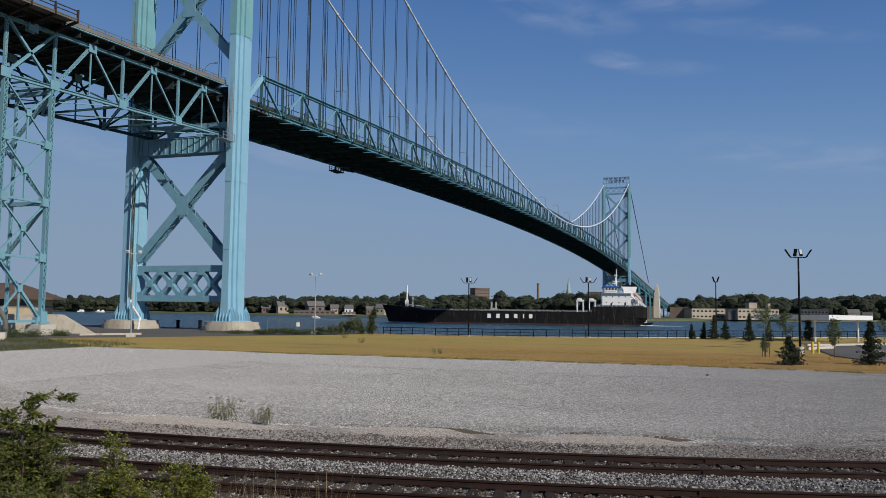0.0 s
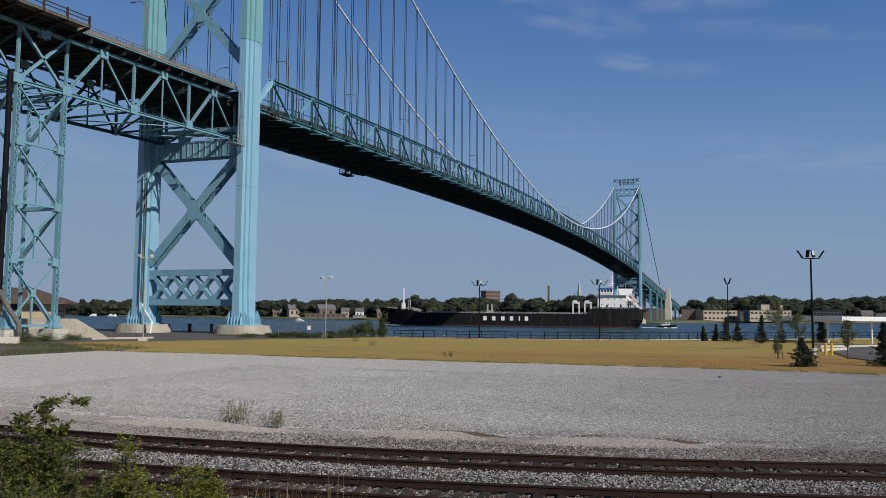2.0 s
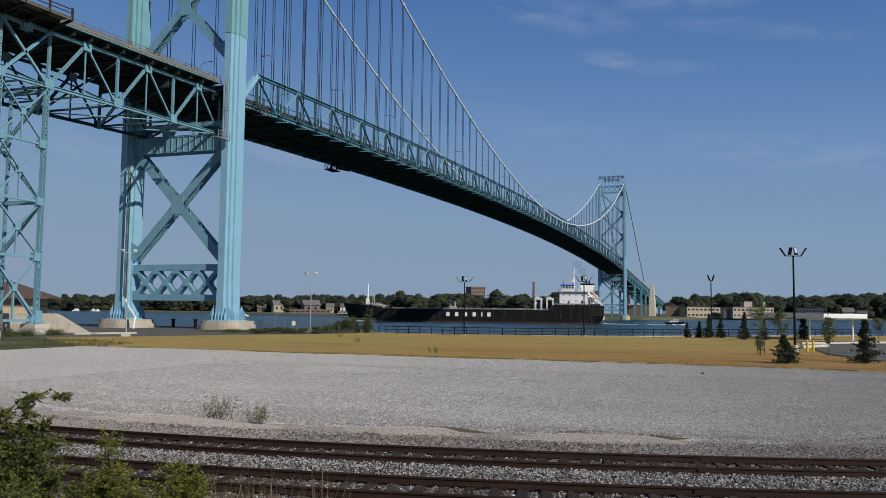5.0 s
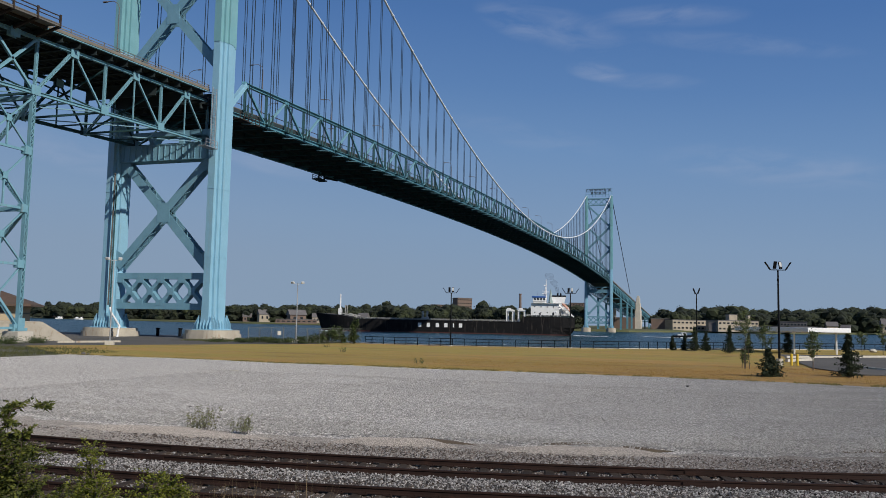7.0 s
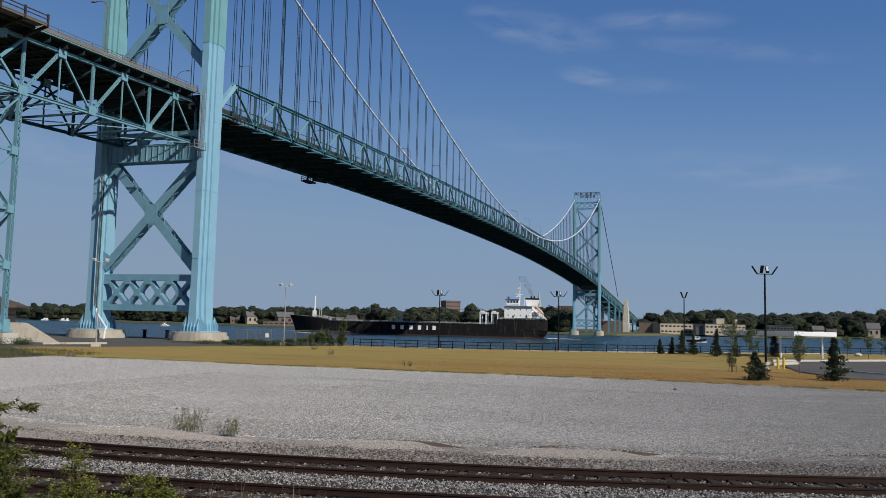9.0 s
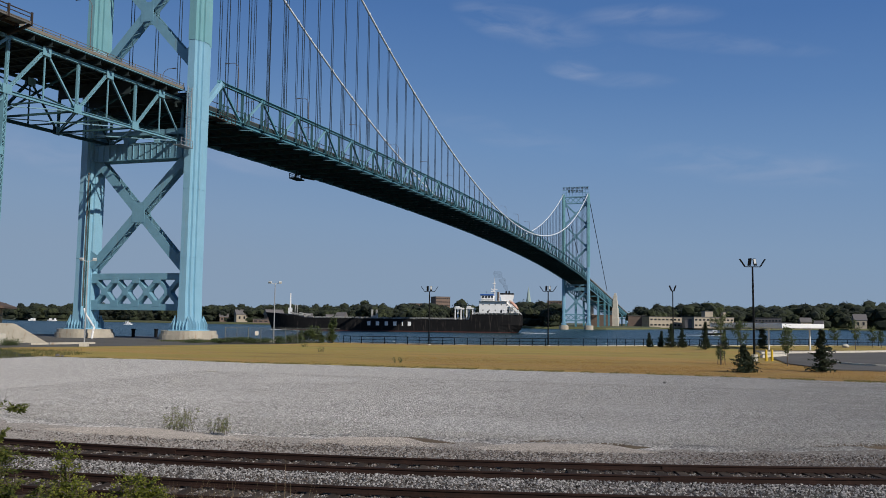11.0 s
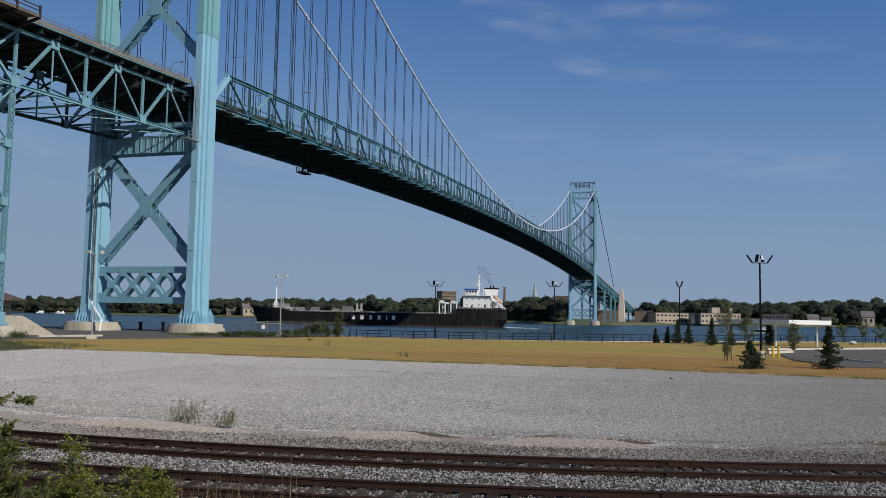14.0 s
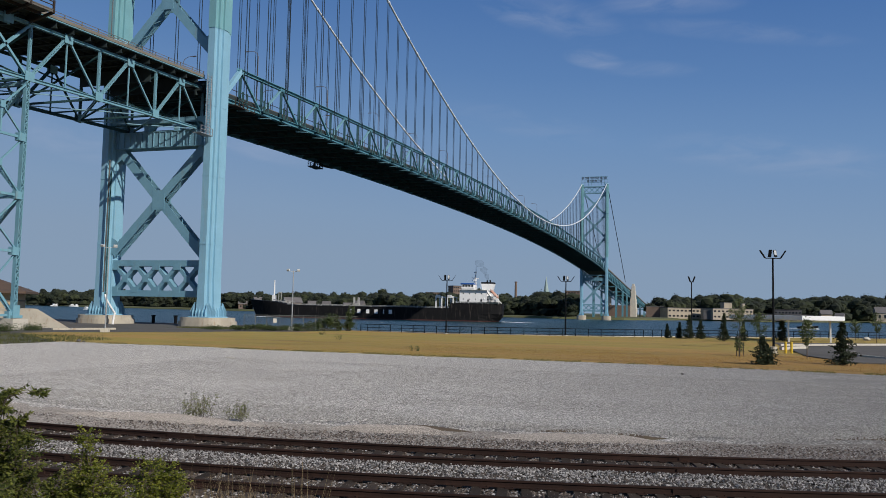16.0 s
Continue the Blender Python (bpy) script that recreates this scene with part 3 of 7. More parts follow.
def stones(name, centres, sizes, material, parent=None, flat=0.75):
    n = len(centres)
    rng = np.random.default_rng(5)
    base = np.array([(1, 0, 0), (-1, 0, 0), (0, 1, 0), (0, -1, 0), (0, 0, 1), (0, 0, -1)], float)
    v = base[None] * rng.uniform(0.6, 1.25, (n, 6, 1)) + rng.normal(0, 0.16, (n, 6, 3))
    ang = rng.uniform(0, 6.28, n)
    c, s = np.cos(ang)[:, None], np.sin(ang)[:, None]
    x, y, z = v[..., 0] * rng.uniform(0.8, 1.5, (n, 1)), v[..., 1], v[..., 2] * flat
    tilt = rng.normal(0, 0.4, n)[:, None]
    y, z = y * np.cos(tilt) - z * np.sin(tilt), y * np.sin(tilt) + z * np.cos(tilt)
    v = np.stack((x * c - y * s, x * s + y * c, z), -1) * sizes[:, None, None] + centres[:, None]
    f = (OCTA_F[None] + 6 * np.arange(n)[:, None, None]).reshape(-1, 3)
    return from_arrays(name, v.reshape(-1, 3).tolist(), f.tolist(), material, parent)


def make_tracks():
    rail_profile = [(-0.07, 0), (0.07, 0), (0.07, 0.012), (0.012, 0.03), (0.010, 0.095), (0.034, 0.106), (0.034, 0.136), (0.026, 0.142),
                    (-0.026, 0.142), (-0.034, 0.136), (-0.034, 0.106), (-0.010, 0.095), (-0.012, 0.03), (-0.07, 0.012)]
    tie_bm = bmesh.new()
    box(tie_bm, (0, 0, 0), (0.22, 2.6, 0.17), bevel=0.015)
    tie_me = mesh_of("sleeper", tie_bm, M_TIE)
    pl = bmesh.new()
    box(pl, (0, 0, 0), (0.18, 0.34, 0.018))
    for sx, sy in ((-0.06, 0.1), (0.06, -0.1), (0.06, 0.1)):
        rod(pl, (sx, sy, 0.005), (sx, sy, 0.035), 0.014, 6)
    plate_me = mesh_of("tie_plate", pl, M_RAIL)
    rng = random.Random(3)
    for o0, o1, lab in ((0.0, 1.45, "rusty railway track on weathered sleepers beside the gravel lot"), (3.62, 5.07, "rusty railway track on weathered sleepers beside the bushes")):
        tr = empty("railway_track", Matrix.Identity(4), lab, "railway track", "parallel railway tracks")
        for off in (o0, o1):
            bm = bmesh.new()
            rings = []
            for x in np.linspace(46, 140, 120):
                y = rail_y(x, off)
                rings.append([Vector((x, y + px, 2.09 + pz)) for px, pz in rail_profile])
            loft(bm, rings)
            fix_normals(bm)
            part("rail", bm, M_RAIL, tr)
            # bolted joint bars where two lengths meet
            for x in (62.5, 75.4, 88.3, 101.2):
                y = rail_y(x, off)
                b2 = bmesh.new()
                dy = rail_y(x + 0.4, off) - rail_y(x - 0.4, off)
                bar(b2, (x - 0.4, y - dy / 2 - 0.028, 2.15), (x + 0.4, y + dy / 2 - 0.028, 2.15), 0.03, 0.075)
                part("joint_bar", b2, M_RAIL, tr)
        mid = (o0 + o1) / 2
        x = 58.0
        while x < 118:
            y = rail_y(x, mid)
            a = math.atan(rail_y(x + 0.5, mid) - rail_y(x - 0.5, mid))
            piece("sleeper", tie_me, pose(x, y + rng.uniform(-0.04, 0.04), 2.002 + rng.uniform(-0.008, 0.006), 0, 0, math.degrees(a) + rng.uniform(-1.5, 1.5)), tr)
            if 68 < x < 100:
                for off in (o0, o1):
                    piece("tie_plate", plate_me, pose(x, rail_y(x, off), 2.094, 0, 0, math.degrees(a)), tr)
            x += 0.5 + rng.uniform(-0.03, 0.03)
    # ballast
    g = np.random.default_rng(11)
    n = 200000
    x = g.uniform(64, 106, n)
    off = g.uniform(-2.2, 7.0, n)
    y = np.array([rail_y(a, b) for a, b in zip(x, off)])
    dens = np.where((off > 1.55) & (off < 3.52), 0.62, np.where((off > -0.1) & (off <= 1.55), 0.55, np.where(off >= 3.52, 0.6, np.where(off > -0.6, 0.5, 0.2 + 0.16 * np.sin(x * 1.1 + 2 * off)))))
    on_rail = np.minimum.reduce([abs(off - o) for o in (0, 1.45, 3.62, 5.07)]) < 0.09
    keep = (g.uniform(0, 1, n) < dens) & ~on_rail
    x, y, off = x[keep], y[keep], off[keep]
    lot = np.clip((-off - 1.2) * 0.08, 0, 0.1)
    mound = lot + np.where((off > 1.55) & (off < 3.52), 0.055 + 0.05 * np.clip(1 - abs(off - 2.53) / 0.9, 0, 1), 0.012)
    z = 2.03 + mound + g.uniform(-0.01, 0.035, len(x))
    size = g.uniform(0.014, 0.032, len(x))
    mid = (off > 1.55) & (off < 3.52)
    at = np.stack((x, y, z), -1)
    pale = mid | (g.uniform(0, 1, len(x)) < np.where(off > 3.5, 0.42, 0.3))
    tagged(stones("ballast_stones", at[pale], size[pale], M_STONE), "loose grey and white railway ballast stones", "ballast", kind="stuff")
    tagged(stones("track_stones", at[~pale], size[~pale], M_BROWNSTONE), "rust-stained brown stones between the rails", "ballast", kind="stuff")
    # loose gravel along the ragged edge of the lot
    n = 7000
    x = g.uniform(62, 108, n)
    y = np.array([gravel_near(a) for a in x]) + g.normal(0.2, 0.9, n)
    zz = np.where(y > np.array([gravel_near(a) for a in x]), 2.2, 2.08)
    tagged(stones("edge_gravel", np.stack((x, y, zz + 0.005), -1), g.uniform(0.013, 0.035, n), M_PALESTONE), "scattered gravel at the edge of the lot", "gravel", kind="stuff")
    # loose brown and grey stones on the verge beside the far rail
    n = 15000
    x = g.uniform(70, 100, n)
    o = 0.4 + 2.4 * g.uniform(0, 1, n) ** 1.5
    ok = g.uniform(0, 1, n) < np.interp(x, (70, 80, 86), (0.25, 0.6, 1.0))
    x, o = x[ok], o[ok]
    at = np.stack((x, [rail_y(a, -b) for a, b in zip(x, o)], np.full(len(x), 2.095)), -1)
    brown = g.uniform(0, 1, len(x)) < 0.62
    tagged(stones("verge_stones", at[brown], g.uniform(0.014, 0.036, brown.sum()), M_BROWNSTONE), "rust-stained stones on the verge", "gravel", kind="stuff")
    tagged(stones("verge_stones", at[~brown], g.uniform(0.014, 0.034, (~brown).sum()), M_STONE), "loose grey stones on the verge", "gravel", kind="stuff")
    # low ridges scraped up along the gravel's edge: pale sandy ones, and darker earth ones behind them
    pale, dark = "low scraped ridge of pale sandy earth", "thin ridge of dark earth along the gravel"
    for x0, ln, o, wide, h, material, label in ((82.6, 5.2, 2.65, 0.8, 0.17, M_SAND, pale), (78.0, 3.8, 2.9, 0.7, 0.17, M_SAND, pale), (69.0, 7.5, 2.6, 0.8, 0.16, M_SAND, pale),
                                                (83.4, 2.6, 3.7, 0.3, 0.11, M_EARTH, dark), (85.3, 2.4, 3.2, 0.3, 0.12, M_EARTH, dark), (78.9, 3.4, 3.6, 0.3, 0.09, M_EARTH, dark), (91.2, 6.0, 3.9, 0.45, 0.13, M_EARTH, dark)):
        bm = bmesh.new()
        rings = []
        for u in np.linspace(0, 1, 19):
            x = x0 + ln * u
            yc = rail_y(x, -o - 0.35 * math.sin(math.pi * u)) + 0.3 * noise.noise((x * 0.9, 1.3, o))
            k = math.sin(math.pi * u) ** 0.7 + 0.01
            rings.append([Vector((x, yc + wide * k * c, 2.0 + (h + 0.09) * (0.3 + 0.7 * k) * math.cos(c * 1.5) * (1 + 0.14 * noise.noise((x * 2.2, c * 2, 0))))) for c in np.linspace(-1, 1, 7)])
        loft(bm, rings, False)
        fix_normals(bm)
        tagged(part("earth_berm", bm, material), label, "earth", kind="structure")
    n = 64000
    y = -96 + 26 * g.uniform(0, 1, n) ** 1.7
    x = g.uniform(58, 104, n)
    edge = np.array([gravel_near(a) for a in x]) + 0.3
    y = np.where(y < edge, edge + g.uniform(0, 3, n), y)
    tagged(stones("lot_gravel", np.stack((x, y, np.full(n, 2.215)), -1), g.uniform(0.012, 0.03, n), M_PALESTONE), "loose pale stones on the gravel lot", "gravel", kind="stuff")


# ---- the bridge ----
HALF, SPAN = 10.2, 564.0             # half the distance between the cables, tower to tower
DECK_HALF = 7.1                      # half the distance between the trusses of the near approach
TRUSS, PANEL, BEARING = 9.1, 7.3865, 1.13   # half the distance between the trusses, panel length, end bearing


def zlow(y):
    return 40.94 + 6.54 * (1 - ((y - SPAN / 2) / (SPAN / 2)) ** 2)


def zcable(y):
    return 51.9 + (113.4 - 51.9) * ((y - SPAN / 2) / (SPAN / 2)) ** 2


LEG_HALF = [(0.62, 2.35), (0.62, 1.6), (0.98, 1.6), (0.98, 0.75), (1.3, 0.75)]
LEG_PLAN = [(-x, -y) for x, y in LEG_HALF[::-1]] + [(x, -y) for x, y in LEG_HALF] + [(x, y) for x, y in LEG_HALF[::-1]] + [(-x, y) for x, y in LEG_HALF]


def tower_leg(tower, s):
    bm = bmesh.new()
    rings = []
    for z, kx, ky in ((3.55, 1.24, 1.04), (4.6, 1.21, 1.035), (5.2, 1.18, 1.03), (6.4, 1.13, 1.02), (7.8, 1.08, 1.015), (9.6, 1.03, 1.01), (12, 1.0, 1.0), (51.9, 1.0, 1.0)):
        rings.append([Vector((s * HALF + x * kx, y * ky, z)) for x, y in LEG_PLAN])
    loft(bm, rings)
    fix_normals(bm)
    leg = part("leg", bm, M_TOWER, tower)
    bm = bmesh.new()
    loft(bm, [[Vector((s * HALF + x * k, y * k2, z)) for x, y in LEG_PLAN] for z, k, k2 in ((51.8, 1.06, 1.03), (112.2, 1.0, 0.95))])
    fix_normals(bm)
    part("upper_leg", bm, M_UPPER, tower, "teal painted upper leg")
    # shoe plate and the row of fins round the base
    bm = bmesh.new()
    box(bm, (s * HALF, 0, 3.62), (4.0, 5.7, 0.18), bevel=0.03)
    part("base_plate", bm, M_TOWER, leg)
    fin = bmesh.new()
    vs = [fin.verts.new(p) for p in ((-0.3, -0.04, 0), (0.46, -0.04, 0), (0.46, -0.04, 0.85), (-0.3, -0.04, 2.3), (-0.3, 0.04, 0), (0.46, 0.04, 0), (0.46, 0.04, 0.85), (-0.3, 0.04, 2.3))]
    for f in ((0, 1, 2, 3), (7, 6, 5, 4), (0, 4, 5, 1), (1, 5, 6, 2), (2, 6, 7, 3), (3, 7, 4, 0)):
        fin.faces.new([vs[i] for i in f])
    fin_me = mesh_of("base_fin", fin, M_TOWER)
    for i in range(7):
        y = -2.3 + 4.6 * i / 6
        for d in (-1, 1):
            piece("base_fin", fin_me, pose(s * HALF + d * 1.45, y, 3.7, 0, 0, 0 if d > 0 else 180), leg)
    for i in range(5):
        x = s * HALF - 1.2 + 2.4 * i / 4
        for d in (-1, 1):
            piece("base_fin", fin_me, pose(x, d * 2.3, 3.7, 0, 0, 90 * d), leg)
    # cover bands at the splices
    for z in (15.5, 26.8, 38.5, 64, 76, 88, 100):
        bm = bmesh.new()
        prism(bm, [(s * HALF + x * (1.03 if z < 50 else 1.09), y * (1.02 if z < 50 else 1.05)) for x, y in LEG_PLAN], z, z + 0.25)
        fix_normals(bm)
        part("splice_band", bm, M_TOWER if z < 50 else M_UPPER, leg)


def cross_brace(tower, z0, z1, name="cross_brace"):
    xi = 8.9
    zc = (z0 + z1) / 2
    for s in (-1, 1):
        bm = bmesh.new()
        laced(bm, (-s * xi, 0, z0), (s * xi, 0, z1), 1.6, 1.45, 0.1, (0, 0, 1), 1.0)
        part("diagonal", bm, M_BRACE, tower)
    bm = bmesh.new()
    for y in (-0.8, 0.8):
        prism(bm, [(-1.25, -1.7), (1.25, -1.7), (1.25, 1.7), (-1.25, 1.7)], -0.05, 0.05, Matrix.Translation((0, y, zc)) @ pose(0, 0, 0, 90))
    fix_normals(bm)
    part("gusset", bm, M_BRACE, tower)
    for s in (-1, 1):
        for z, dz in ((z0, 1), (z1, -1)):
            bm = bmesh.new()
            for y in (-0.8, 0.8):
                prism(bm, [(s * 9.3, -0.2 * dz), (s * 7.4, dz * 1.2), (s * 8.0, dz * 2.2), (s * 9.3, dz * 3.0)][::(1 if s * dz > 0 else -1)], -0.04, 0.04, Matrix.Translation((0, y, z)) @ pose(0, 0, 0, 90))
            fix_normals(bm)
            part("gusset", bm, M_BRACE, tower)



def honeycomb_strut(tower, z0, z1):
    """The strut near the base: two chords joined by broad crossing plates that leave six-sided holes."""
    for z in (z0 + 0.55, z1 - 0.5):
        bm = bmesh.new()
        for y in (-0.6, 0.6):
            box(bm, (0, y, z), (18.2, 0.1, 1.05))
        box(bm, (0, 0, z + 0.45), (18.2, 1.15, 0.08))
        box(bm, (0, 0, z - 0.45), (18.2, 1.15, 0.08))
        part("strut_chord", bm, M_BRACE, tower)
    zc, h, pitch = (z0 + z1) / 2, (z1 - z0) / 2 - 0.9, 4.15
    for k in range(4):
        x = (k - 1.5) * pitch
        bm = bmesh.new()
        for s in (-1, 1):
            m, n = axis_matrix((x - s * pitch / 2, 0, zc - h), (x + s * pitch / 2, 0, zc + h), (0, 1, 0))
            for y in (-0.55, 0.55):
                box(bm, (0, y, 0), (0.62, 0.09, n), m)
            box(bm, (0.27, 0, 0), (0.08, 1.05, n), m)
            box(bm, (-0.27, 0, 0), (0.08, 1.05, n), m)
        part("lattice_cross", bm, M_BRACE, tower)
        for y in (-0.64, 0.64):
            bm = bmesh.new()
            box(bm, (x, y, zc), (1.25, 0.08, 1.25), bevel=0.02)
            part("lattice_plate", bm, M_BRACE, tower)
    for k in range(5):
        x = (k - 2) * pitch
        for z in (zc - h + 0.25, zc + h - 0.25):
            for y in (-0.64, 0.64):
                bm = bmesh.new()
                box(bm, (x, y, z), (1.5, 0.08, 1.0), bevel=0.02)
                part("lattice_plate", bm, M_BRACE, tower)


def make_tower():
    tw = empty("bridge_tower", Matrix.Identity(4), "tall light-blue riveted steel suspension bridge tower", "bridge tower", "bridge towers")
    for s in (-1, 1):
        tower_leg(tw, s)
    honeycomb_strut(tw, 6.8, 12.95)
    cross_brace(tw, 14.0, 32.5)
    # strut below the deck: a plate girder with stiffeners, and an arched spandrel frame on it
    bm = bmesh.new()
    for y in (-1.1, 1.1):
        box(bm, (0, y, 33.55), (18.2, 0.1, 2.7))
    for z in (32.2, 34.9):
        box(bm, (0, 0, z), (18.2, 2.6, 0.1))
    girder = part("deck_strut", bm, M_BRACE, tw)
    st = bmesh.new()
    box(st, (0, 0, 0), (0.08, 0.22, 2.5))
    me = mesh_of("stiffener", st, M_BRACE)
    for i in range(15):
        for y in (-1.22, 1.22):
            piece("stiffener", me, pose(-8.4 + 16.8 * i / 14, y, 33.55), girder)
    bm = bmesh.new()
    for y in (-0.9, 0.9):
        box(bm, (0, y, 36.75), (18.2, 0.12, 0.8))
    box(bm, (0, 0, 37.2), (18.2, 2.0, 0.1))
    part("spandrel_beam", bm, M_BRACE, tw)
    for x0 in (-9.0, -3.0, 3.0, 9.0):
        for d in (-1, 1):
            if abs(x0 + d * 1.2) < 9.2:
                bm = bmesh.new()
                prism(bm, [(x0, 34.9), (x0 + d * 0.45, 34.9), (x0 + d * 0.5, 35.6), (x0 + d * 0.8, 36.1), (x0 + d * 1.6, 36.4), (x0, 36.4)][::d], -0.9, 0.9, pose(0, 0, 0, 90))
                fix_normals(bm)
                part("spandrel_bracket", bm, M_BRACE, tw)
    for z0, z1 in ((48.6, 67.6), (68.4, 86.6), (87.2, 104.8)):
        cross_brace(tw, z0, z1)
    # portal at the top: arched lattice between two chords
    for z in (105.2, 110.6):
        bm = bmesh.new()
        box(bm, (0, 0, z), (18.4, 1.8, 0.9))
        part("portal_chord", bm, M_BRACE, tw)
    for k in range(4):
        bm = bmesh.new()
        x = (k - 1.5) * 4.5
        for s in (-1, 1):
            bar(bm, (x - s * 2.25, 0, 105.5), (x + s * 2.25, 0, 110.3), 0.6, 0.9, (0, 1, 0))
        part("lattice_cross", bm, M_BRACE, tw)
    for s in (-1, 1):
        bm = bmesh.new()
        prism(bm, [(-1.3, 0), (1.3, 0), (0.9, 1.2), (-0.9, 1.2)], -1.8, 1.8, Matrix.Translation((s * HALF, 0, 112.2)) @ pose(0, 0, 0, 90))
        fix_normals(bm)
        part("cable_saddle", bm, M_TOWER, tw)
    # lettered sign board on top: an open frame with two rows of letter-sized blocks
    bm = bmesh.new()
    for z in (114.3, 116.5, 119.2):
        bar(bm, (-11, 0, z), (11, 0, z), 0.25, 0.25)
    for i in range(9):
        x = -10.8 + 2.7 * i
        bar(bm, (x, 0, 112.0), (x, 0, 119.3), 0.2, 0.2)
        bar(bm, (x, 1.8, 112.0), (x, 0, 118.5), 0.15, 0.15)
    sign = part("sign_frame", bm, M_BRACE, tw)
    lt = bmesh.new()
    box(lt, (-0.5, 0, 0), (0.45, 0.3, 1.9))
    box(lt, (0.5, 0, 0), (0.45, 0.3, 1.9))
    box(lt, (0, 0, 0.65), (0.62, 0.3, 0.45))
    me = mesh_of("sign_bar", lt, M_UNDER)
    for i in range(10):
        piece("sign_bar", me, pose(-9.6 + 2.1 * i, -0.25, 117.9), sign)
    for i in range(6):
        piece("sign_bar", me, pose(-5.6 + 2.2 * i, -0.25, 115.5), sign)
    return tw


def make_piers():
    for y0, lab in ((0.0, "round-cornered stained concrete tower pier on the near bank"), (SPAN, "stained concrete tower pier in the river")):
        for s in (-1, 1):
            bm = bmesh.new()
            o = []
            for k in range(32):
                a = 2 * math.pi * k / 32
                cx, cy = math.cos(a), math.sin(a)
                k2 = 0.92 if y0 else 1.0
                o.append((4.15 * k2 * math.copysign(abs(cx) ** 0.72, cx), 4.5 * k2 * math.copysign(abs(cy) ** 0.72, cy)))
            prism(bm, [(s * HALF + x, y0 + y) for x, y in o], -3.0 if y0 else 1.6, 2.95)
            prism(bm, [(s * HALF + x * 0.94, y0 + y * 0.94) for x, y in o], 2.85, 3.55)
            fix_normals(bm)
            ob = part("tower_pier", bm, M_CONC)
            tagged(ob, lab, "pier", "bridge tower piers")


def make_main_span():
    sp = empty("stiffening_truss_span", Matrix.Identity(4), "long teal steel truss deck of the suspension bridge", "bridge deck")
    n = 76
    ys = [BEARING + i * PANEL for i in range(n + 1)]
    H = 6.15
    # outline of a socket frame: two pairs of teeth on a sill, tied at mid height
    half = [(0, 0), (0.92, 0), (0.92, 2.3), (0.43, 2.3), (0.43, 1.0), (0.57, 1.0), (0.57, 2.17), (0.79, 2.17), (0.79, 0.86), (0.43, 0.86), (0.43, 0.15), (0, 0.15)]
    comb = half[1:-1] + [(-a, b) for a, b in half[-2:0:-1]]
    upright = Matrix(((0, 0, 1, 0), (1, 0, 0, 0), (0, 1, 0, 0), (0, 0, 0, 1)))
    for s in (-1, 1):
        X = s * TRUSS
        for name, dz, w, h in (("top_chord", H, 0.5, 0.55), ("bottom_chord", 0.0, 0.6, 0.75)):
            for i in range(n):
                a, b = ys[i], ys[i + 1]
                if name == "top_chord" and (i == 0 or i == n - 1):
                    continue
                a, b = max(a, 2.5), min(b, SPAN - 2.5)
                bm = bmesh.new()
                if dz:
                    for o, ww in ((0.26, 0.95), (-0.26, 0.6)):
                        bar(bm, (X, a, zlow(a) + dz + o), (X, b, zlow(b) + dz + o), ww, 0.09)
                    bar(bm, (X, a, zlow(a) + dz), (X, b, zlow(b) + dz), 0.2, 0.44)
                else:
                    hbeam(bm, (X, a, zlow(a)), (X, b, zlow(b)), w + 0.2, h, 0.09)
                part(name, bm, M_TEAL, sp)
        for i in range(1, n):
            y, z = ys[i], zlow(ys[i])
            bm = bmesh.new()
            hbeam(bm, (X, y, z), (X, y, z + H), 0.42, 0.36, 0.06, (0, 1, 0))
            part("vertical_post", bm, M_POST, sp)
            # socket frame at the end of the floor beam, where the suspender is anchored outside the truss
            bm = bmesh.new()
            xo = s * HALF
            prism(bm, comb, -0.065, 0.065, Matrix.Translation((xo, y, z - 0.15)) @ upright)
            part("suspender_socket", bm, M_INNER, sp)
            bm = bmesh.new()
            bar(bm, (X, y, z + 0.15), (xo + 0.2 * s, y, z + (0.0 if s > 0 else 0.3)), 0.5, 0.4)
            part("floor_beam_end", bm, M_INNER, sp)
        for i in range(n):
            a, b = max(ys[i], 2.6), min(ys[i + 1], SPAN - 2.6)
            up = i % 2 == 0
            bm = bmesh.new()
            p = (X, a, zlow(a) + (0 if up else H))
            q = (X, b, zlow(b) + (H if up else 0))
            if i in (0, n - 1):
                bar(bm, p, q, 0.85, 0.75, (1, 0, 0))
                bar(bm, Vector(p) + Vector((0.36, 0, 0)), Vector(q) + Vector((0.36, 0, 0)), 0.35, 0.1, (1, 0, 0))
            elif up:
                bar(bm, p, q, 0.36, 0.4, (1, 0, 0))
            else:
                bar(bm, p, q, 0.3, 0.42, (1, 0, 0))
            # rising diagonals lighter than falling ones: sunlit faces put into the paint
            part("diagonal", bm, M_TOWER if i in (0, n - 1) else M_APPR if up else M_TEAL, sp)
        gus = bmesh.new()
        for dx in (-0.26, 0.26):
            box(gus, (dx, 0, 0), (0.04, 1.6, 0.95), bevel=0.0)
        gme = mesh_of("gusset", gus, M_TEAL)
        for i in range(1, n):
            piece("gusset", gme, pose(X, ys[i], zlow(ys[i]) + (H if i % 2 else 0.0)), sp)
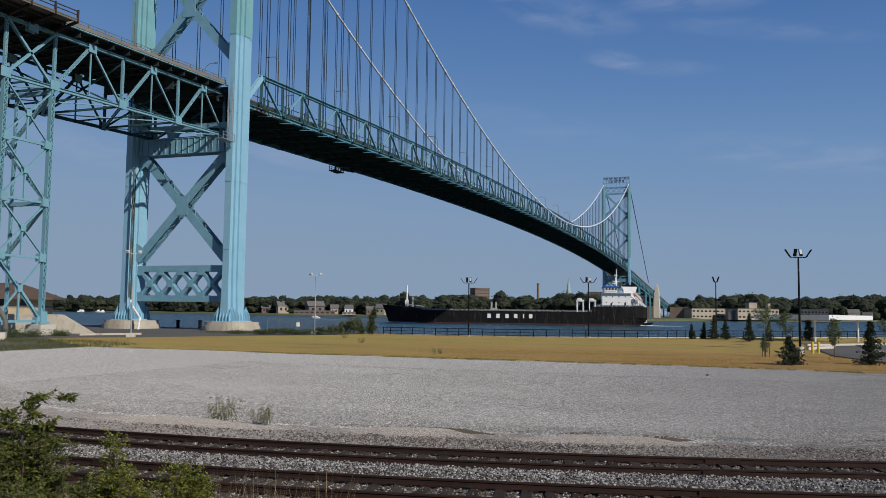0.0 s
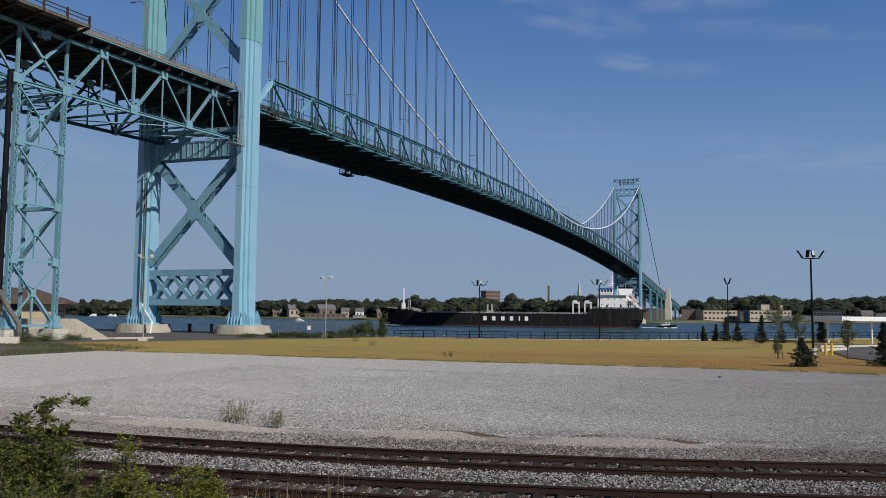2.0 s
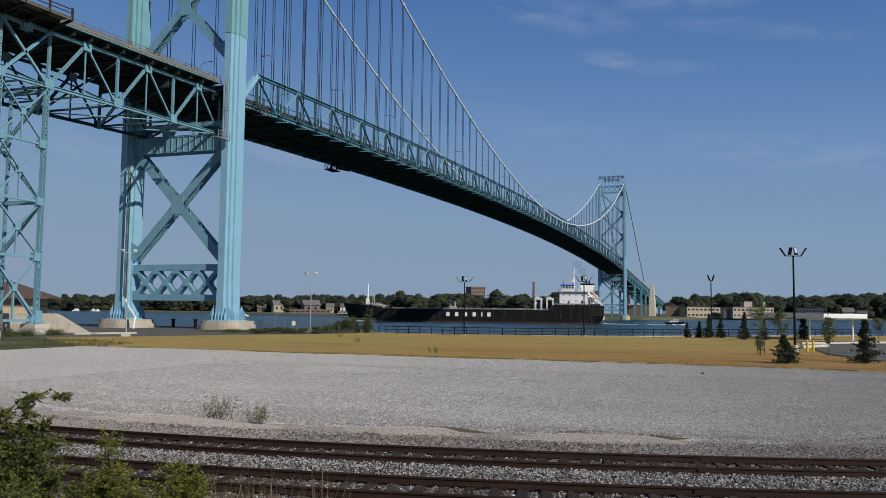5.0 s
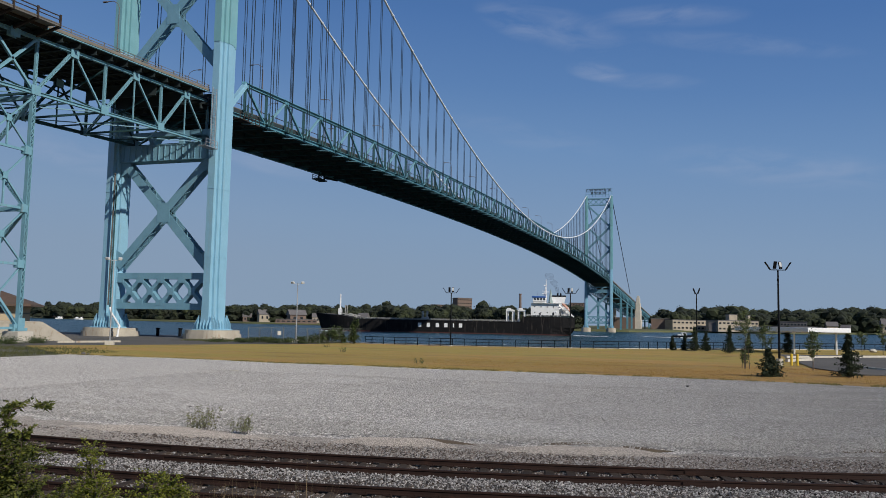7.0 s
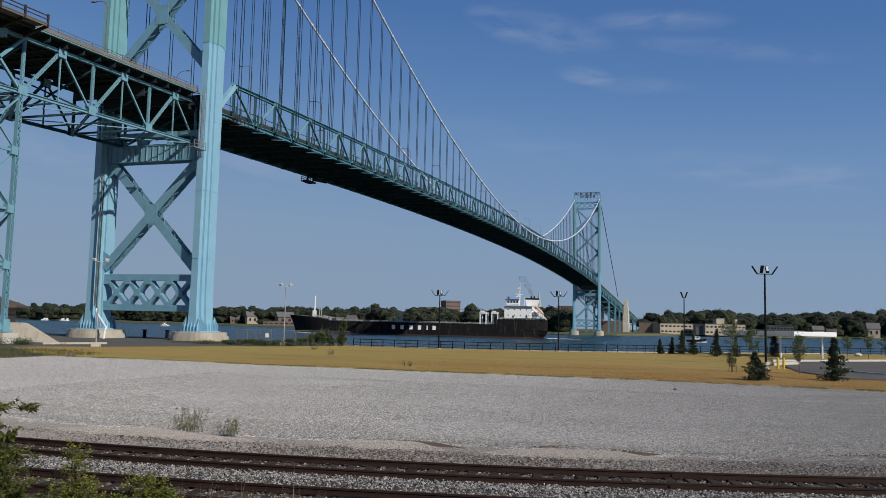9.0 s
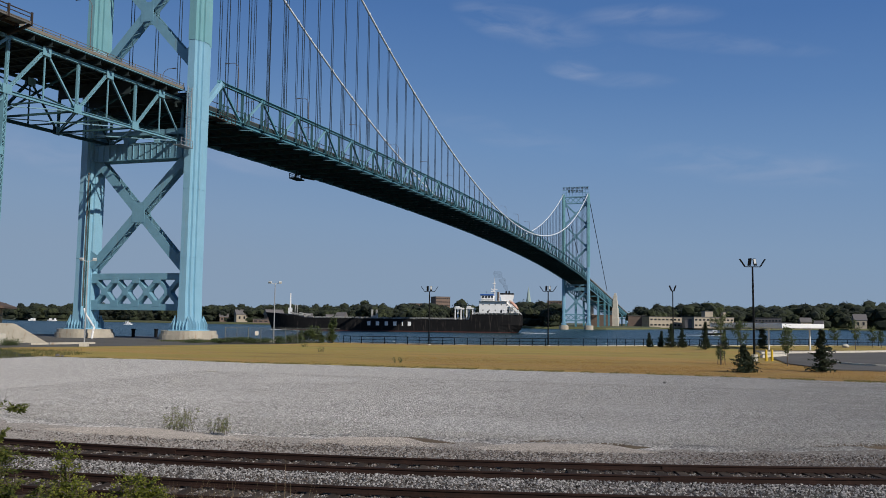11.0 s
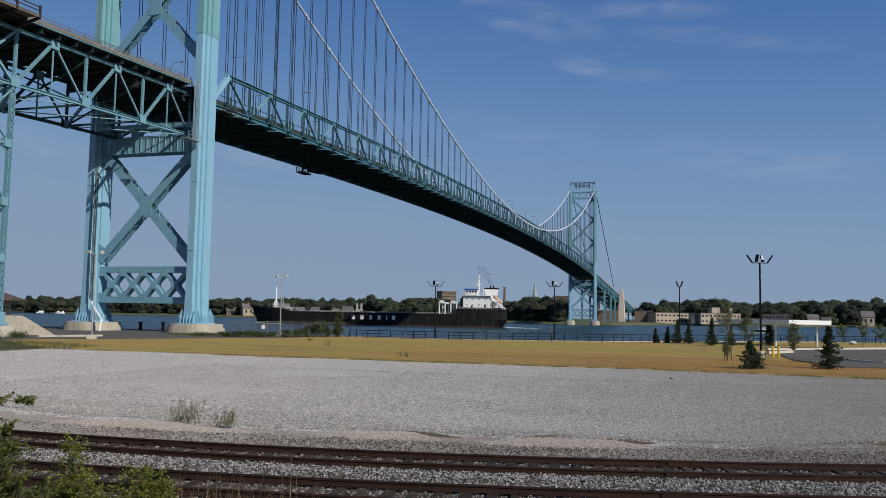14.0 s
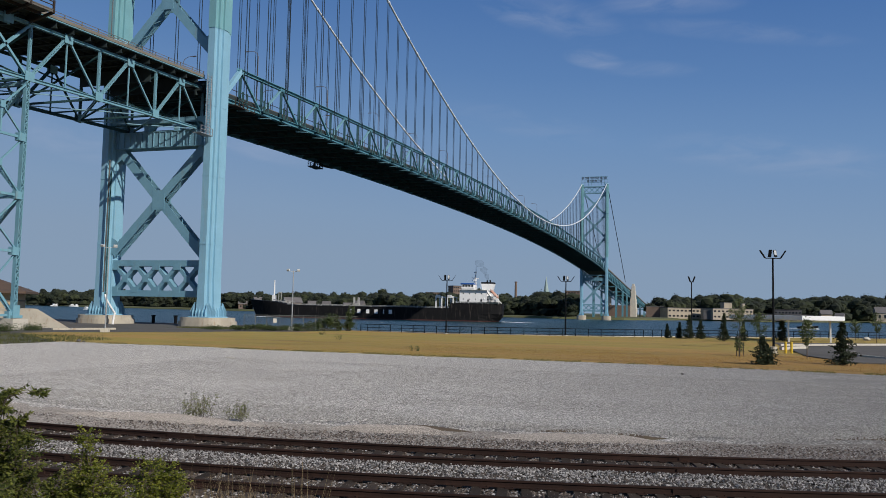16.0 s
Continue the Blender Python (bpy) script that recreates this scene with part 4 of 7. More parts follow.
    # floor: beams, stringers, slab, parapets; beams, stringers and slab have shade put into their colour
    for i in range(n + 1):
        y, z = ys[i], zlow(ys[i])
        bm = bmesh.new()
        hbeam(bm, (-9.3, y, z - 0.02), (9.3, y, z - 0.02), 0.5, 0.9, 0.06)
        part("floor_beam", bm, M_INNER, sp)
        # light bars added for sunlit floor beam ends, sloped to look level from the camera
        if 0 < i < n:
            bm = bmesh.new()
            bar(bm, (8.6, y, z - 0.95), (11.3, y, z - 1.2), 0.3, 0.14)
            part("sunlit_beam_end", bm, M_APPR, sp)
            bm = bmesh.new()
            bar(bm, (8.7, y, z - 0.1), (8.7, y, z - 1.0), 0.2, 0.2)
            part("beam_end_hanger", bm, M_INNER, sp)
    def strip(name, x0, x1, d0, d1, material, label=""):
        bm = bmesh.new()
        rings = []
        for y in np.linspace(-1.5, SPAN + 1.5, 80):
            z = zlow(y)
            rings.append([Vector((x0, y, z + d0)), Vector((x1, y, z + d0)), Vector((x1, y, z + d1)), Vector((x0, y, z + d1))])
        loft(bm, rings)
        fix_normals(bm)
        part(name, bm, material, sp, label)
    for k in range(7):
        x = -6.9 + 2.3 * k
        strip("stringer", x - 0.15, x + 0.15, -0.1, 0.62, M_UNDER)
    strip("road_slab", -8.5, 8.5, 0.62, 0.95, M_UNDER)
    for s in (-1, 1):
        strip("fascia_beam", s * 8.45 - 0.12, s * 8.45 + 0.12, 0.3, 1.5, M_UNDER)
        strip("parapet", s * 8.25 - 0.15, s * 8.25 + 0.15, 1.5, 1.7, M_DECK, "stained concrete parapet")
        strip("hand_rail", s * 8.25 - 0.05, s * 8.25 + 0.05, 2.6, 2.7, M_RUST)
    # bottom lateral bracing
    for i in range(0, n, 2):
        bm = bmesh.new()
        bar(bm, (-TRUSS, ys[i], zlow(ys[i]) - 0.3), (TRUSS, ys[i + 2] if i + 2 <= n else ys[n], zlow(ys[min(i + 2, n)]) - 0.3), 0.35, 0.2)
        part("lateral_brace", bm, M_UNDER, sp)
    return sp


def make_cables():
    for s in (-1, 1):
        cb = empty("main_cable", Matrix.Identity(4), "pale wrapped main suspension cable with wire-rope suspenders", "bridge cable", "main suspension cables")
        pts = [Vector((s * HALF, y, zcable(y))) for y in np.linspace(0, SPAN, 79 * 2)]
        bm = bmesh.new()
        rings = []
        for p in pts:
            rings.append([p + Vector((0.27 * math.cos(a), 0, 0.27 * math.sin(a))) for a in np.linspace(0, 2 * math.pi, 11)[:-1]])
        loft(bm, rings)
        fix_normals(bm)
        part("cable", bm, M_CABLE, cb)
        for y1, z1 in ((-166, 33.0), (SPAN + 164, 38.0)):
            bm = bmesh.new()
            y0 = 0 if y1 < 0 else SPAN
            rod(bm, (s * HALF, y0, 113.4), (s * HALF, y1, z1), 0.27, 10)
            part("backstay", bm, M_CABLE if y1 < 0 else M_WIRE, cb)
        for i in range(1, 76):
            y = BEARING + i * PANEL
            zt, zb = zcable(y), zlow(y) + 0.6
            bm = bmesh.new()
            rod(bm, (s * HALF, y, zt - 0.42), (s * HALF, y, zt + 0.42), 0.36, 8)
            for v in bm.verts:
                v.co = Vector((v.co.x, y + (v.co.z - zt) * 0.9, zt + (v.co.y - y) * 1.0))
            part("cable_band", bm, M_CABLE, cb)
            if zt - zb > 0.8:
                bm = bmesh.new()
                for dy in (-0.42, 0.42):
                    rod(bm, (s * HALF, y + dy, zb), (s * HALF, y + dy, zt), 0.072, 6)
                part("suspender", bm, M_WIRE, cb)


def zapp(y):
    """Height of the near approach truss's top chord."""
    return 42.3 + 0.0455 * y


def make_approach():
    ap = empty("approach_truss_span", Matrix.Identity(4), "light-blue steel deck truss of the bridge approach", "bridge deck")
    H = 7.02
    low = [0.26, -12.11, -24.48, -36.85, -44.34, -56.7, -69.1, -81.5, -93.8, -106.2, -118.6]
    for s in (-1, 1):
        X = s * DECK_HALF
        pt = lambda y, top: (X, y, zapp(y) - (0 if top else H))
        def member(name, p, q, w, h, lace=False, up=(1, 0, 0)):
            bm = bmesh.new()
            w, h = (0.78 * w, 0.78 * h) if "chord" in name else (0.7 * w, 0.7 * h)
            if lace:
                laced(bm, p, q, w, h, 0.07, up, 0.9)
            else:
                hbeam(bm, p, q, w, h, 0.07, up)
            # far truss takes the darker paint, standing for its shade under the deck
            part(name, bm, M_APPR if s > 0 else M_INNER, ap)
        for a, b in zip(low, low[1:]):
            mid = (a + b) / 2
            member("bottom_chord", pt(a, False), pt(b, False), 0.55, 0.6, False, (0, 0, 1))
            member("top_chord", pt(a, True), pt(b, True), 0.6, 0.52, False, (0, 0, 1))
            member("vertical_post", pt(a, False), pt(a, True), 0.5, 0.5, True)
            if a - b < 8:
                member("diagonal", pt(a, False), pt(b, True), 0.45, 0.5)
                member("diagonal", pt(b, False), pt(a, True), 0.45, 0.5)
            else:
                member("diagonal", pt(a, False), pt(mid, True), 0.34, 0.36)
                member("diagonal", pt(b, False), pt(mid, True), 0.5, 0.55, b > -42)
                member("hanger", pt(mid, True), (X, mid, zapp(mid) - H), 0.24, 0.24)
            for y, top in ((a, False), (mid, True)):
                bm = bmesh.new()
                for dx in (-0.31, 0.31):
                    box(bm, (X + dx, y, zapp(y) - (0.25 if top else H - 0.28)), (0.05, 1.45, 1.2))
                part("gusset", bm, M_APPR, ap)
    # cross frames, sway and lateral bracing; frames and struts are darkened for the deck's shade
    for i, a in enumerate(low):
        z = zapp(a)
        bm = bmesh.new()
        for sx in (-1, 1):
            bar(bm, (-sx * DECK_HALF, a, z - H), (sx * DECK_HALF, a, z - 0.8), 0.22, 0.26, (0, 1, 0))
        bar(bm, (-DECK_HALF, a, z - H), (DECK_HALF, a, z - H), 0.25, 0.28)
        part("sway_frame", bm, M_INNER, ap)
        if i < len(low) - 1:
            b = low[i + 1]
            bm = bmesh.new()
            bar(bm, (-DECK_HALF, a, zapp(a) - H), (DECK_HALF, b, zapp(b) - H), 0.16, 0.13)
            bar(bm, (DECK_HALF, a, zapp(a) - H), (-DECK_HALF, b, zapp(b) - H), 0.16, 0.13)
            part("lateral_brace", bm, M_BRACE, ap)
            # deep plate girders under the road at the posts and half-way, added by the tower to fill in its black shade
            for yg in ((a - 0.7, mid) if a > -24 else ()):
                bm = bmesh.new()
                hbeam(bm, (-DECK_HALF + 0.4, yg, zapp(yg) - 0.75), (DECK_HALF - 0.4, yg, zapp(yg) - 0.75), 0.4, 2.1, 0.08)
                part("plate_girder", bm, M_UNDER, ap)
            mid = (a + b) / 2
            bm = bmesh.new()
            bar(bm, (-DECK_HALF, mid, zapp(mid) - H), (DECK_HALF, mid, zapp(mid) - H), 0.2, 0.2)
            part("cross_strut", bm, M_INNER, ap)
    # approach floor: beams, stringers, slab and sidewalk carry the same painted-in underside shade
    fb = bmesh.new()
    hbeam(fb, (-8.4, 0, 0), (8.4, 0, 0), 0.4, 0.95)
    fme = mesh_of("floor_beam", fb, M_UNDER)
    y = 0.0
    while y > -119:
        piece("floor_beam", fme, pose(0, y, zapp(y) + 0.75), ap)
        y -= 3.093
    def strip(name, x0, x1, d0, d1, material, y0=-1.6, y1=-122.0, label=""):
        bm = bmesh.new()
        rings = []
        for y in np.linspace(y0, y1, 14):
            z = zapp(y)
            rings.append([Vector((x0, y, z + d0)), Vector((x1, y, z + d0)), Vector((x1, y, z + d1)), Vector((x0, y, z + d1))])
        loft(bm, rings)
        fix_normals(bm)
        part(name, bm, material, ap, label)
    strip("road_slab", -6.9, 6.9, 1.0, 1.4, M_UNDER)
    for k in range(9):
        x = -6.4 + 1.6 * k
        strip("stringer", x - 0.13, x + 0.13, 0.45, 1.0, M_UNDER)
    for s in (-1, 1):
        strip("kerb_angle", s * 8.55 - 0.16, s * 8.55 + 0.16, 1.08, 1.2, M_APPR, -1.6, -122.0, "light-blue edge angle")
        strip("edge_beam", s * 8.55 - 0.1, s * 8.55 + 0.1, 1.3, 1.72, M_BARRIER, -1.6, -122.0, "tan edge beam")
        strip("sidewalk", min(s * 6.9, s * 8.45), max(s * 6.9, s * 8.45), 1.15, 1.4, M_UNDER, -1.6)
        strip("hand_rail", s * 8.55 - 0.03, s * 8.55 + 0.03, 2.28, 2.34, M_DECK, -1.6)
        strip("hand_rail", s * 8.55 - 0.04, s * 8.55 + 0.04, 1.88, 1.99, M_BARRIER, -1.6)
        ps = bmesh.new()
        box(ps, (0, 0, 0), (0.1, 0.1, 0.72))
        pme = mesh_of("rail_post", ps, M_DECK)
        y = -1.9
        while y > -60:
            piece("rail_post", pme, pose(s * 8.55, y, zapp(y) + 2.0), ap)
            y -= 3.093
    # brown side gantry hung on the deck's edge
    gy0, gy1 = -37.4, -119.0
    strip("gantry_floor", 8.75, 11.25, 1.22, 1.35, M_DECK, gy0, gy1, "weathered side platform")
    strip("gantry_beam", 11.0, 11.2, 0.98, 1.22, M_DECK, gy0, gy1, "weathered edge beam of the side platform")
    strip("gantry_beam", 9.0, 9.2, 0.85, 1.22, M_RUST, gy0, gy1)
    strip("gantry_rail", 11.15, 11.25, 2.25, 2.37, M_RUST, gy0, gy1)
    strip("gantry_rail", 11.15, 11.25, 1.78, 1.88, M_RUST, gy0, gy1)
    y = gy0 - 0.1
    while y > -75:
        bm = bmesh.new()
        bar(bm, (11.2, y, zapp(y) + 0.9), (11.2, y, zapp(y) + 2.5), 0.22, 0.22)
        bar(bm, (11.2, y, zapp(y) + 1.0), (7.6, y, zapp(y) + 0.1), 0.3, 0.3)
        part("gantry_bracket", bm, M_RUST, ap)
        y -= 3.6
    return ap



def make_bent():
    """The four-legged steel bent that carries the approach truss."""
    bt = empty("approach_bent", Matrix.Identity(4), "light-blue latticed steel bent on concrete footings", "bridge support")
    ya, yb, zt, zb = -36.95, -44.15, 33.5, 3.42
    levels = [3.85, 11.75, 18.7, 26.0, 32.95]
    for s in (-1, 1):
        X = s * DECK_HALF
        for y in (ya, yb):
            bm = bmesh.new()
            laced(bm, (X, y, zb), (X, y, zt), 0.56, 0.56, 0.07, (1, 0, 0), 0.8)
            part("leg", bm, M_APPR, bt)
            bm = bmesh.new()
            box(bm, (X, y, zb + 0.25), (1.5, 1.5, 0.35), bevel=0.04)
            box(bm, (X, y, zb + 1.0), (1.0, 1.0, 1.3))
            part("leg_shoe", bm, M_APPR, bt)
        for z0, z1 in zip(levels, levels[1:]):
            for p, q in (((X, ya, z0), (X, yb, z1)), ((X, yb, z0), (X, ya, z1))):
                bm = bmesh.new()
                bar(bm, p, q, 0.17, 0.22, (1, 0, 0))
                part("diagonal", bm, M_APPR, bt)
            bm = bmesh.new()
            for dx in (-0.22, 0.22):
                box(bm, (X + dx, (ya + yb) / 2, (z0 + z1) / 2), (0.04, 0.75, 0.85))
            part("gusset", bm, M_APPR, bt)
            bm = bmesh.new()
            bar(bm, (X, (ya + yb) / 2, (z0 + z1) / 2), (X, (ya + yb) / 2, z0 if z0 < 5 else z0 + 0.2), 0.2, 0.2)
            part("hanger", bm, M_APPR, bt)
        for z in levels[:-1]:
            bm = bmesh.new()
            bar(bm, (X, ya, z), (X, yb, z), 0.28, 0.3)
            part("strut", bm, M_APPR, bt)
            for y in (ya, yb):
                bm = bmesh.new()
                box(bm, (X, y + (0.5 if y == yb else -0.5), z), (0.7, 1.0, 1.0))
                part("gusset", bm, M_APPR, bt)
    # bracing across the bridge
    for y in (ya, yb):
        for z0, z1 in ((3.85, 18.7), (18.7, 32.95)):
            for s in (-1, 1):
                bm = bmesh.new()
                laced(bm, (-s * DECK_HALF, y, z0), (s * DECK_HALF, y, z1), 0.4, 0.4, 0.06, (0, 1, 0), 1.0)
                part("diagonal", bm, M_APPR, bt)
            bm = bmesh.new()
            laced(bm, (-DECK_HALF, y, z1), (DECK_HALF, y, z1), 0.6, 0.5, 0.07, (0, 0, 1), 1.0)
            part("strut", bm, M_APPR, bt)
        bm = bmesh.new()
        laced(bm, (1.3, y, 3.85), (1.3, y, 32.95), 0.35, 0.35, 0.05, (1, 0, 0), 1.4)
        part("hanger", bm, M_APPR, bt)
    for s in (-1, 1):
        for y in (ya, yb):
            bm = bmesh.new()
            box(bm, (s * DECK_HALF, y, 2.55), (2.5, 2.4, 1.8), bevel=0.06)
            tagged(part("bent_footing", bm, M_PALE), "stained square concrete footing of the steel bent", "footing", "bent footings")
    # dark drain pipe down one leg, ending in a grey chute
    dp = empty("drain_pipe", Matrix.Identity(4), "dark drain pipe strapped to the bent", "drain pipe")
    bm = bmesh.new()
    tube(bm, [(7.7, -45.8, 34.1), (7.7, -45.8, 8.1)], 0.33, 12)
    part("pipe", bm, M_BLACK, dp)
    bm = bmesh.new()
    tube(bm, [(7.7, -45.8, 8.1), (8.35, -45.2, 6.2), (9.3, -44.3, 4.15), (9.4, -44.1, 2.0)], 0.28, 12)
    part("chute", bm, M_DECK, dp)


def make_far_side():
    """Far approach: descending deck truss on bents, and the cable anchorage."""
    fa = empty("far_approach_span", Matrix.Identity(4), "teal deck truss of the far bridge approach", "bridge deck")
    zf = lambda y: 41.0 - 0.052 * (y - SPAN)
    H = 6.5
    ys = [SPAN + 4 + 13.0 * i for i in range(41)]
    for s in (-1, 1):
        X = s * HALF
        for a, b in zip(ys, ys[1:]):
            for dz, name in ((0, "top_chord"), (-H, "bottom_chord")):
                bm = bmesh.new()
                bar(bm, (X, a, zf(a) + dz), (X, b, zf(b) + dz), 0.6, 0.7)
                part(name, bm, M_TEAL, fa)
            mid = (a + b) / 2
            bm = bmesh.new()
            bar(bm, (X, a, zf(a) - H), (X, mid, zf(mid)), 0.5, 0.5)
            part("diagonal", bm, M_TEAL, fa)
            bm = bmesh.new()
            bar(bm, (X, mid, zf(mid)), (X, b, zf(b) - H), 0.5, 0.5)
            part("diagonal", bm, M_TEAL, fa)
            bm = bmesh.new()
            bar(bm, (X, a, zf(a) - H), (X, a, zf(a)), 0.45, 0.45)
            part("vertical_post", bm, M_TEAL, fa)
    bm = bmesh.new()
    bar(bm, (0, SPAN - 2, zf(SPAN - 2) + 1.2), (0, ys[-1], zf(ys[-1]) + 1.2), 20.5, 0.8)
    part("road_slab", bm, M_UNDER, fa)
    for s in (-1, 1):
        bm = bmesh.new()
        bar(bm, (s * 10.4, SPAN + 3, zf(SPAN + 3) + 2.1), (s * 10.4, ys[-1], zf(ys[-1]) + 2.1), 0.3, 0.9)
        part("parapet", bm, M_BARRIER, fa, "tan concrete parapet")
    for y in (640, 700, 745, 850, 920, 990):
        bt = empty("approach_bent", Matrix.Identity(4), "teal steel bent under the far approach", "bridge support", "far approach bents")
        zt = zf(y) - H
        for s in (-1, 1):
            for dy in (-4, 4):
                bm = bmesh.new()
                bar(bm, (s * HALF, y + dy, 1.5), (s * HALF, y + dy, zt), 1.0, 1.0)
                part("leg", bm, M_TEAL, bt)
            bm = bmesh.new()
            bar(bm, (s * HALF, y - 4, 2), (s * HALF, y + 4, zt), 0.5, 0.5)
            bar(bm, (s * HALF, y + 4, 2), (s * HALF, y - 4, zt), 0.5, 0.5)
            part("diagonal", bm, M_TEAL, bt)
        bm = bmesh.new()
        box(bm, (0, y, zt - 0.5), (22, 2.0, 1.0))
        part("cap_beam", bm, M_TEAL, bt)
    an = empty("cable_anchorage", Matrix.Identity(4), "stepped pale concrete cable anchorage tower", "anchorage")
    for s in (-1, 1):
        bm = bmesh.new()
        for z0, z1, hx, hy in ((1.5, 12, 3.6, 9), (12, 22, 3.0, 7), (22, 30, 2.5, 5), (30, 35.5, 1.9, 3.2), (35.5, 38, 1.2, 2)):
            box(bm, (s * 13.5, 785, (z0 + z1) / 2), (2 * hx, 2 * hy, z1 - z0), bevel=0.3)
        part("tower_block", bm, M_PALE, an)
    bm = bmesh.new()
    box(bm, (0, 785, 8), (22, 24, 13))
    part("anchor_block", bm, M_FARBROWN, an)


def make_bridge_details():
    # street lamps with curved arms along the deck; the approach one is shortened so its tip fits the camera's view
    def bridge_lamp(m, h):
        th = empty("bridge_lamp", m, "slim dark grey bridge street lamp with a curved arm", "street lamp", "lamps on the bridge")
        bm = bmesh.new()
        rod(bm, (0, 0, 0), (0, 0, h - 1.15), 0.065, 6)
        tube(bm, [(0, 0, h - 1.15), (-0.3, 0, h - 0.5), (-1.0, 0, h - 0.07), (-2.2, 0, h)], 0.055, 6)
        part("pole", bm, M_FARGREY, th)
        bm = bmesh.new()
        box(bm, (-2.5, 0, h - 0.03), (0.8, 0.3, 0.16), bevel=0.04)
        part("lamp_head", bm, M_FARGREY, th)
        return th
    proto = bridge_lamp(pose(8.3, 15.6, zlow(15.6) + 1.0), 11.0)
    for i in range(19):
        y = 15.6 + 4 * PANEL * i
        if i:
            copy_thing(proto, pose(8.3, y, zlow(y) + 1.0))
        copy_thing(proto, pose(-8.3, y, zlow(y) + 1.0, 0, 0, 180))
    bridge_lamp(pose(8.3, -23.8, zapp(-23.8) + 1.39), 8.1)
    # hanging inspection platform under the far edge
    pf = empty("inspection_platform", pose(-9.6, 75.5, zlow(75.5) + 0.3), "dark steel inspection platform hung under the bridge", "platform")
    bm = bmesh.new()
    box(bm, (0, 0, -1.9), (2.2, 4.6, 0.25))
    part("floor", bm, M_UNDER, pf)
    bm = bmesh.new()
    for y in (-2.2, -0.8, 0.8, 2.2):
        for x in (-1.0, 1.0):
            bar(bm, (x, y, -1.9), (x, y, -0.6), 0.12, 0.12)
    for z in (-1.2, -0.65):
        for x in (-1.0, 1.0):
            bar(bm, (x, -2.2, z), (x, 2.2, z), 0.1, 0.1)
    part("guard_rail", bm, M_UNDER, pf)
    bm = bmesh.new()
    bar(bm, (0.5, 2.0, -1.0), (0.5, 9.5, -0.4), 0.5, 0.5)
    bar(bm, (0.5, -1.5, -1.8), (0.5, -1.5, 1.0), 0.3, 0.3)
    bar(bm, (0.5, 1.5, -1.8), (0.5, 1.5, 1.0), 0.3, 0.3)
    part("hanger", bm, M_UNDER, pf)
    # rusty working stage at the start of the main span
    ws = empty("work_stage", pose(9.9, 8.0, zlow(8.0) - 0.9), "rusty brown painters' stage at the truss end", "platform")
    bm = bmesh.new()
    box(bm, (0, 0, 0), (1.6, 6.5, 0.15))
    part("floor", bm, M_RUST, ws)
    bm = bmesh.new()
    for y in np.linspace(-3.2, 3.2, 6):
        bar(bm, (0.75, y, 0), (0.75, y, 1.2), 0.09, 0.09)
        bar(bm, (-0.75, y, 0), (-0.75, y, 1.2), 0.09, 0.09)
    for z in (0.6, 1.15):
        bar(bm, (0.75, -3.2, z), (0.75, 3.2, z), 0.08, 0.08)
    part("guard_rail", bm, M_RUST, ws)
    # caged ladder beside the near leg
    ld = empty("ladder", pose(10.9, -3.4, 33.2), "galvanised access ladder with a small landing", "ladder")
    for dy in (-0.55, 0.55):
        bm = bmesh.new()
        rod(bm, (0, dy, 0), (0, dy, 10.2), 0.07, 6)
        part("rail", bm, M_GREY, ld)
    rg = bmesh.new()
    rod(rg, (0, -0.55, 0), (0, 0.55, 0), 0.04, 6)
    rme = mesh_of("rung", rg, M_GREY)
    for i in range(24):
        piece("rung", rme, pose(0, 0, 0.2 + 0.42 * i), ld)
    bm = bmesh.new()
    box(bm, (0, -1.2, 0), (1.4, 3.4, 0.12))
    for y in (-2.8, -1.4, 0.4):
        bar(bm, (0.65, y, 0), (0.65, y, 1.2), 0.08, 0.08)
    bar(bm, (0.65, -2.8, 1.15), (0.65, 0.4, 1.15), 0.07, 0.07)
    bar(bm, (0.65, -2.8, 0.6), (0.65, 0.4, 0.6), 0.07, 0.07)
    part("landing", bm, M_GREY, ld)
    # pipes down the far leg
    pp = empty("leg_pipes", Matrix.Identity(4), "weathered drain pipes down the tower leg ending in a white elbow", "pipe")
    bm = bmesh.new()
    tube(bm, [(-8.1, -3.0, 28.0), (-8.1, -3.0, 7.0)], 0.12, 8)
    part("pipe", bm, M_INNER, pp)
    bm = bmesh.new()
    tube(bm, [(-8.6, -2.9, 30.0), (-8.6, -2.9, 7.4)], 0.13, 8)
    part("pipe", bm, M_DECK, pp)
    bm = bmesh.new()
    tube(bm, [(-8.1, -3.0, 7.0), (-7.6, -3.1, 6.0), (-4.6, -4.6, 3.9), (-4.2, -5.3, 3.4), (-4.2, -5.5, 2.1)], 0.18, 10)
    part("elbow", bm, M_WHITE, pp, "white pipe elbow")


make_ground()
make_river()
make_far_bank()
make_sheets()
near_tower = make_tower()
copy_thing(near_tower, pose(0, SPAN, 0))
make_piers()
make_main_span()
make_cables()
make_approach()
make_bent()
make_far_side()
make_bridge_details()


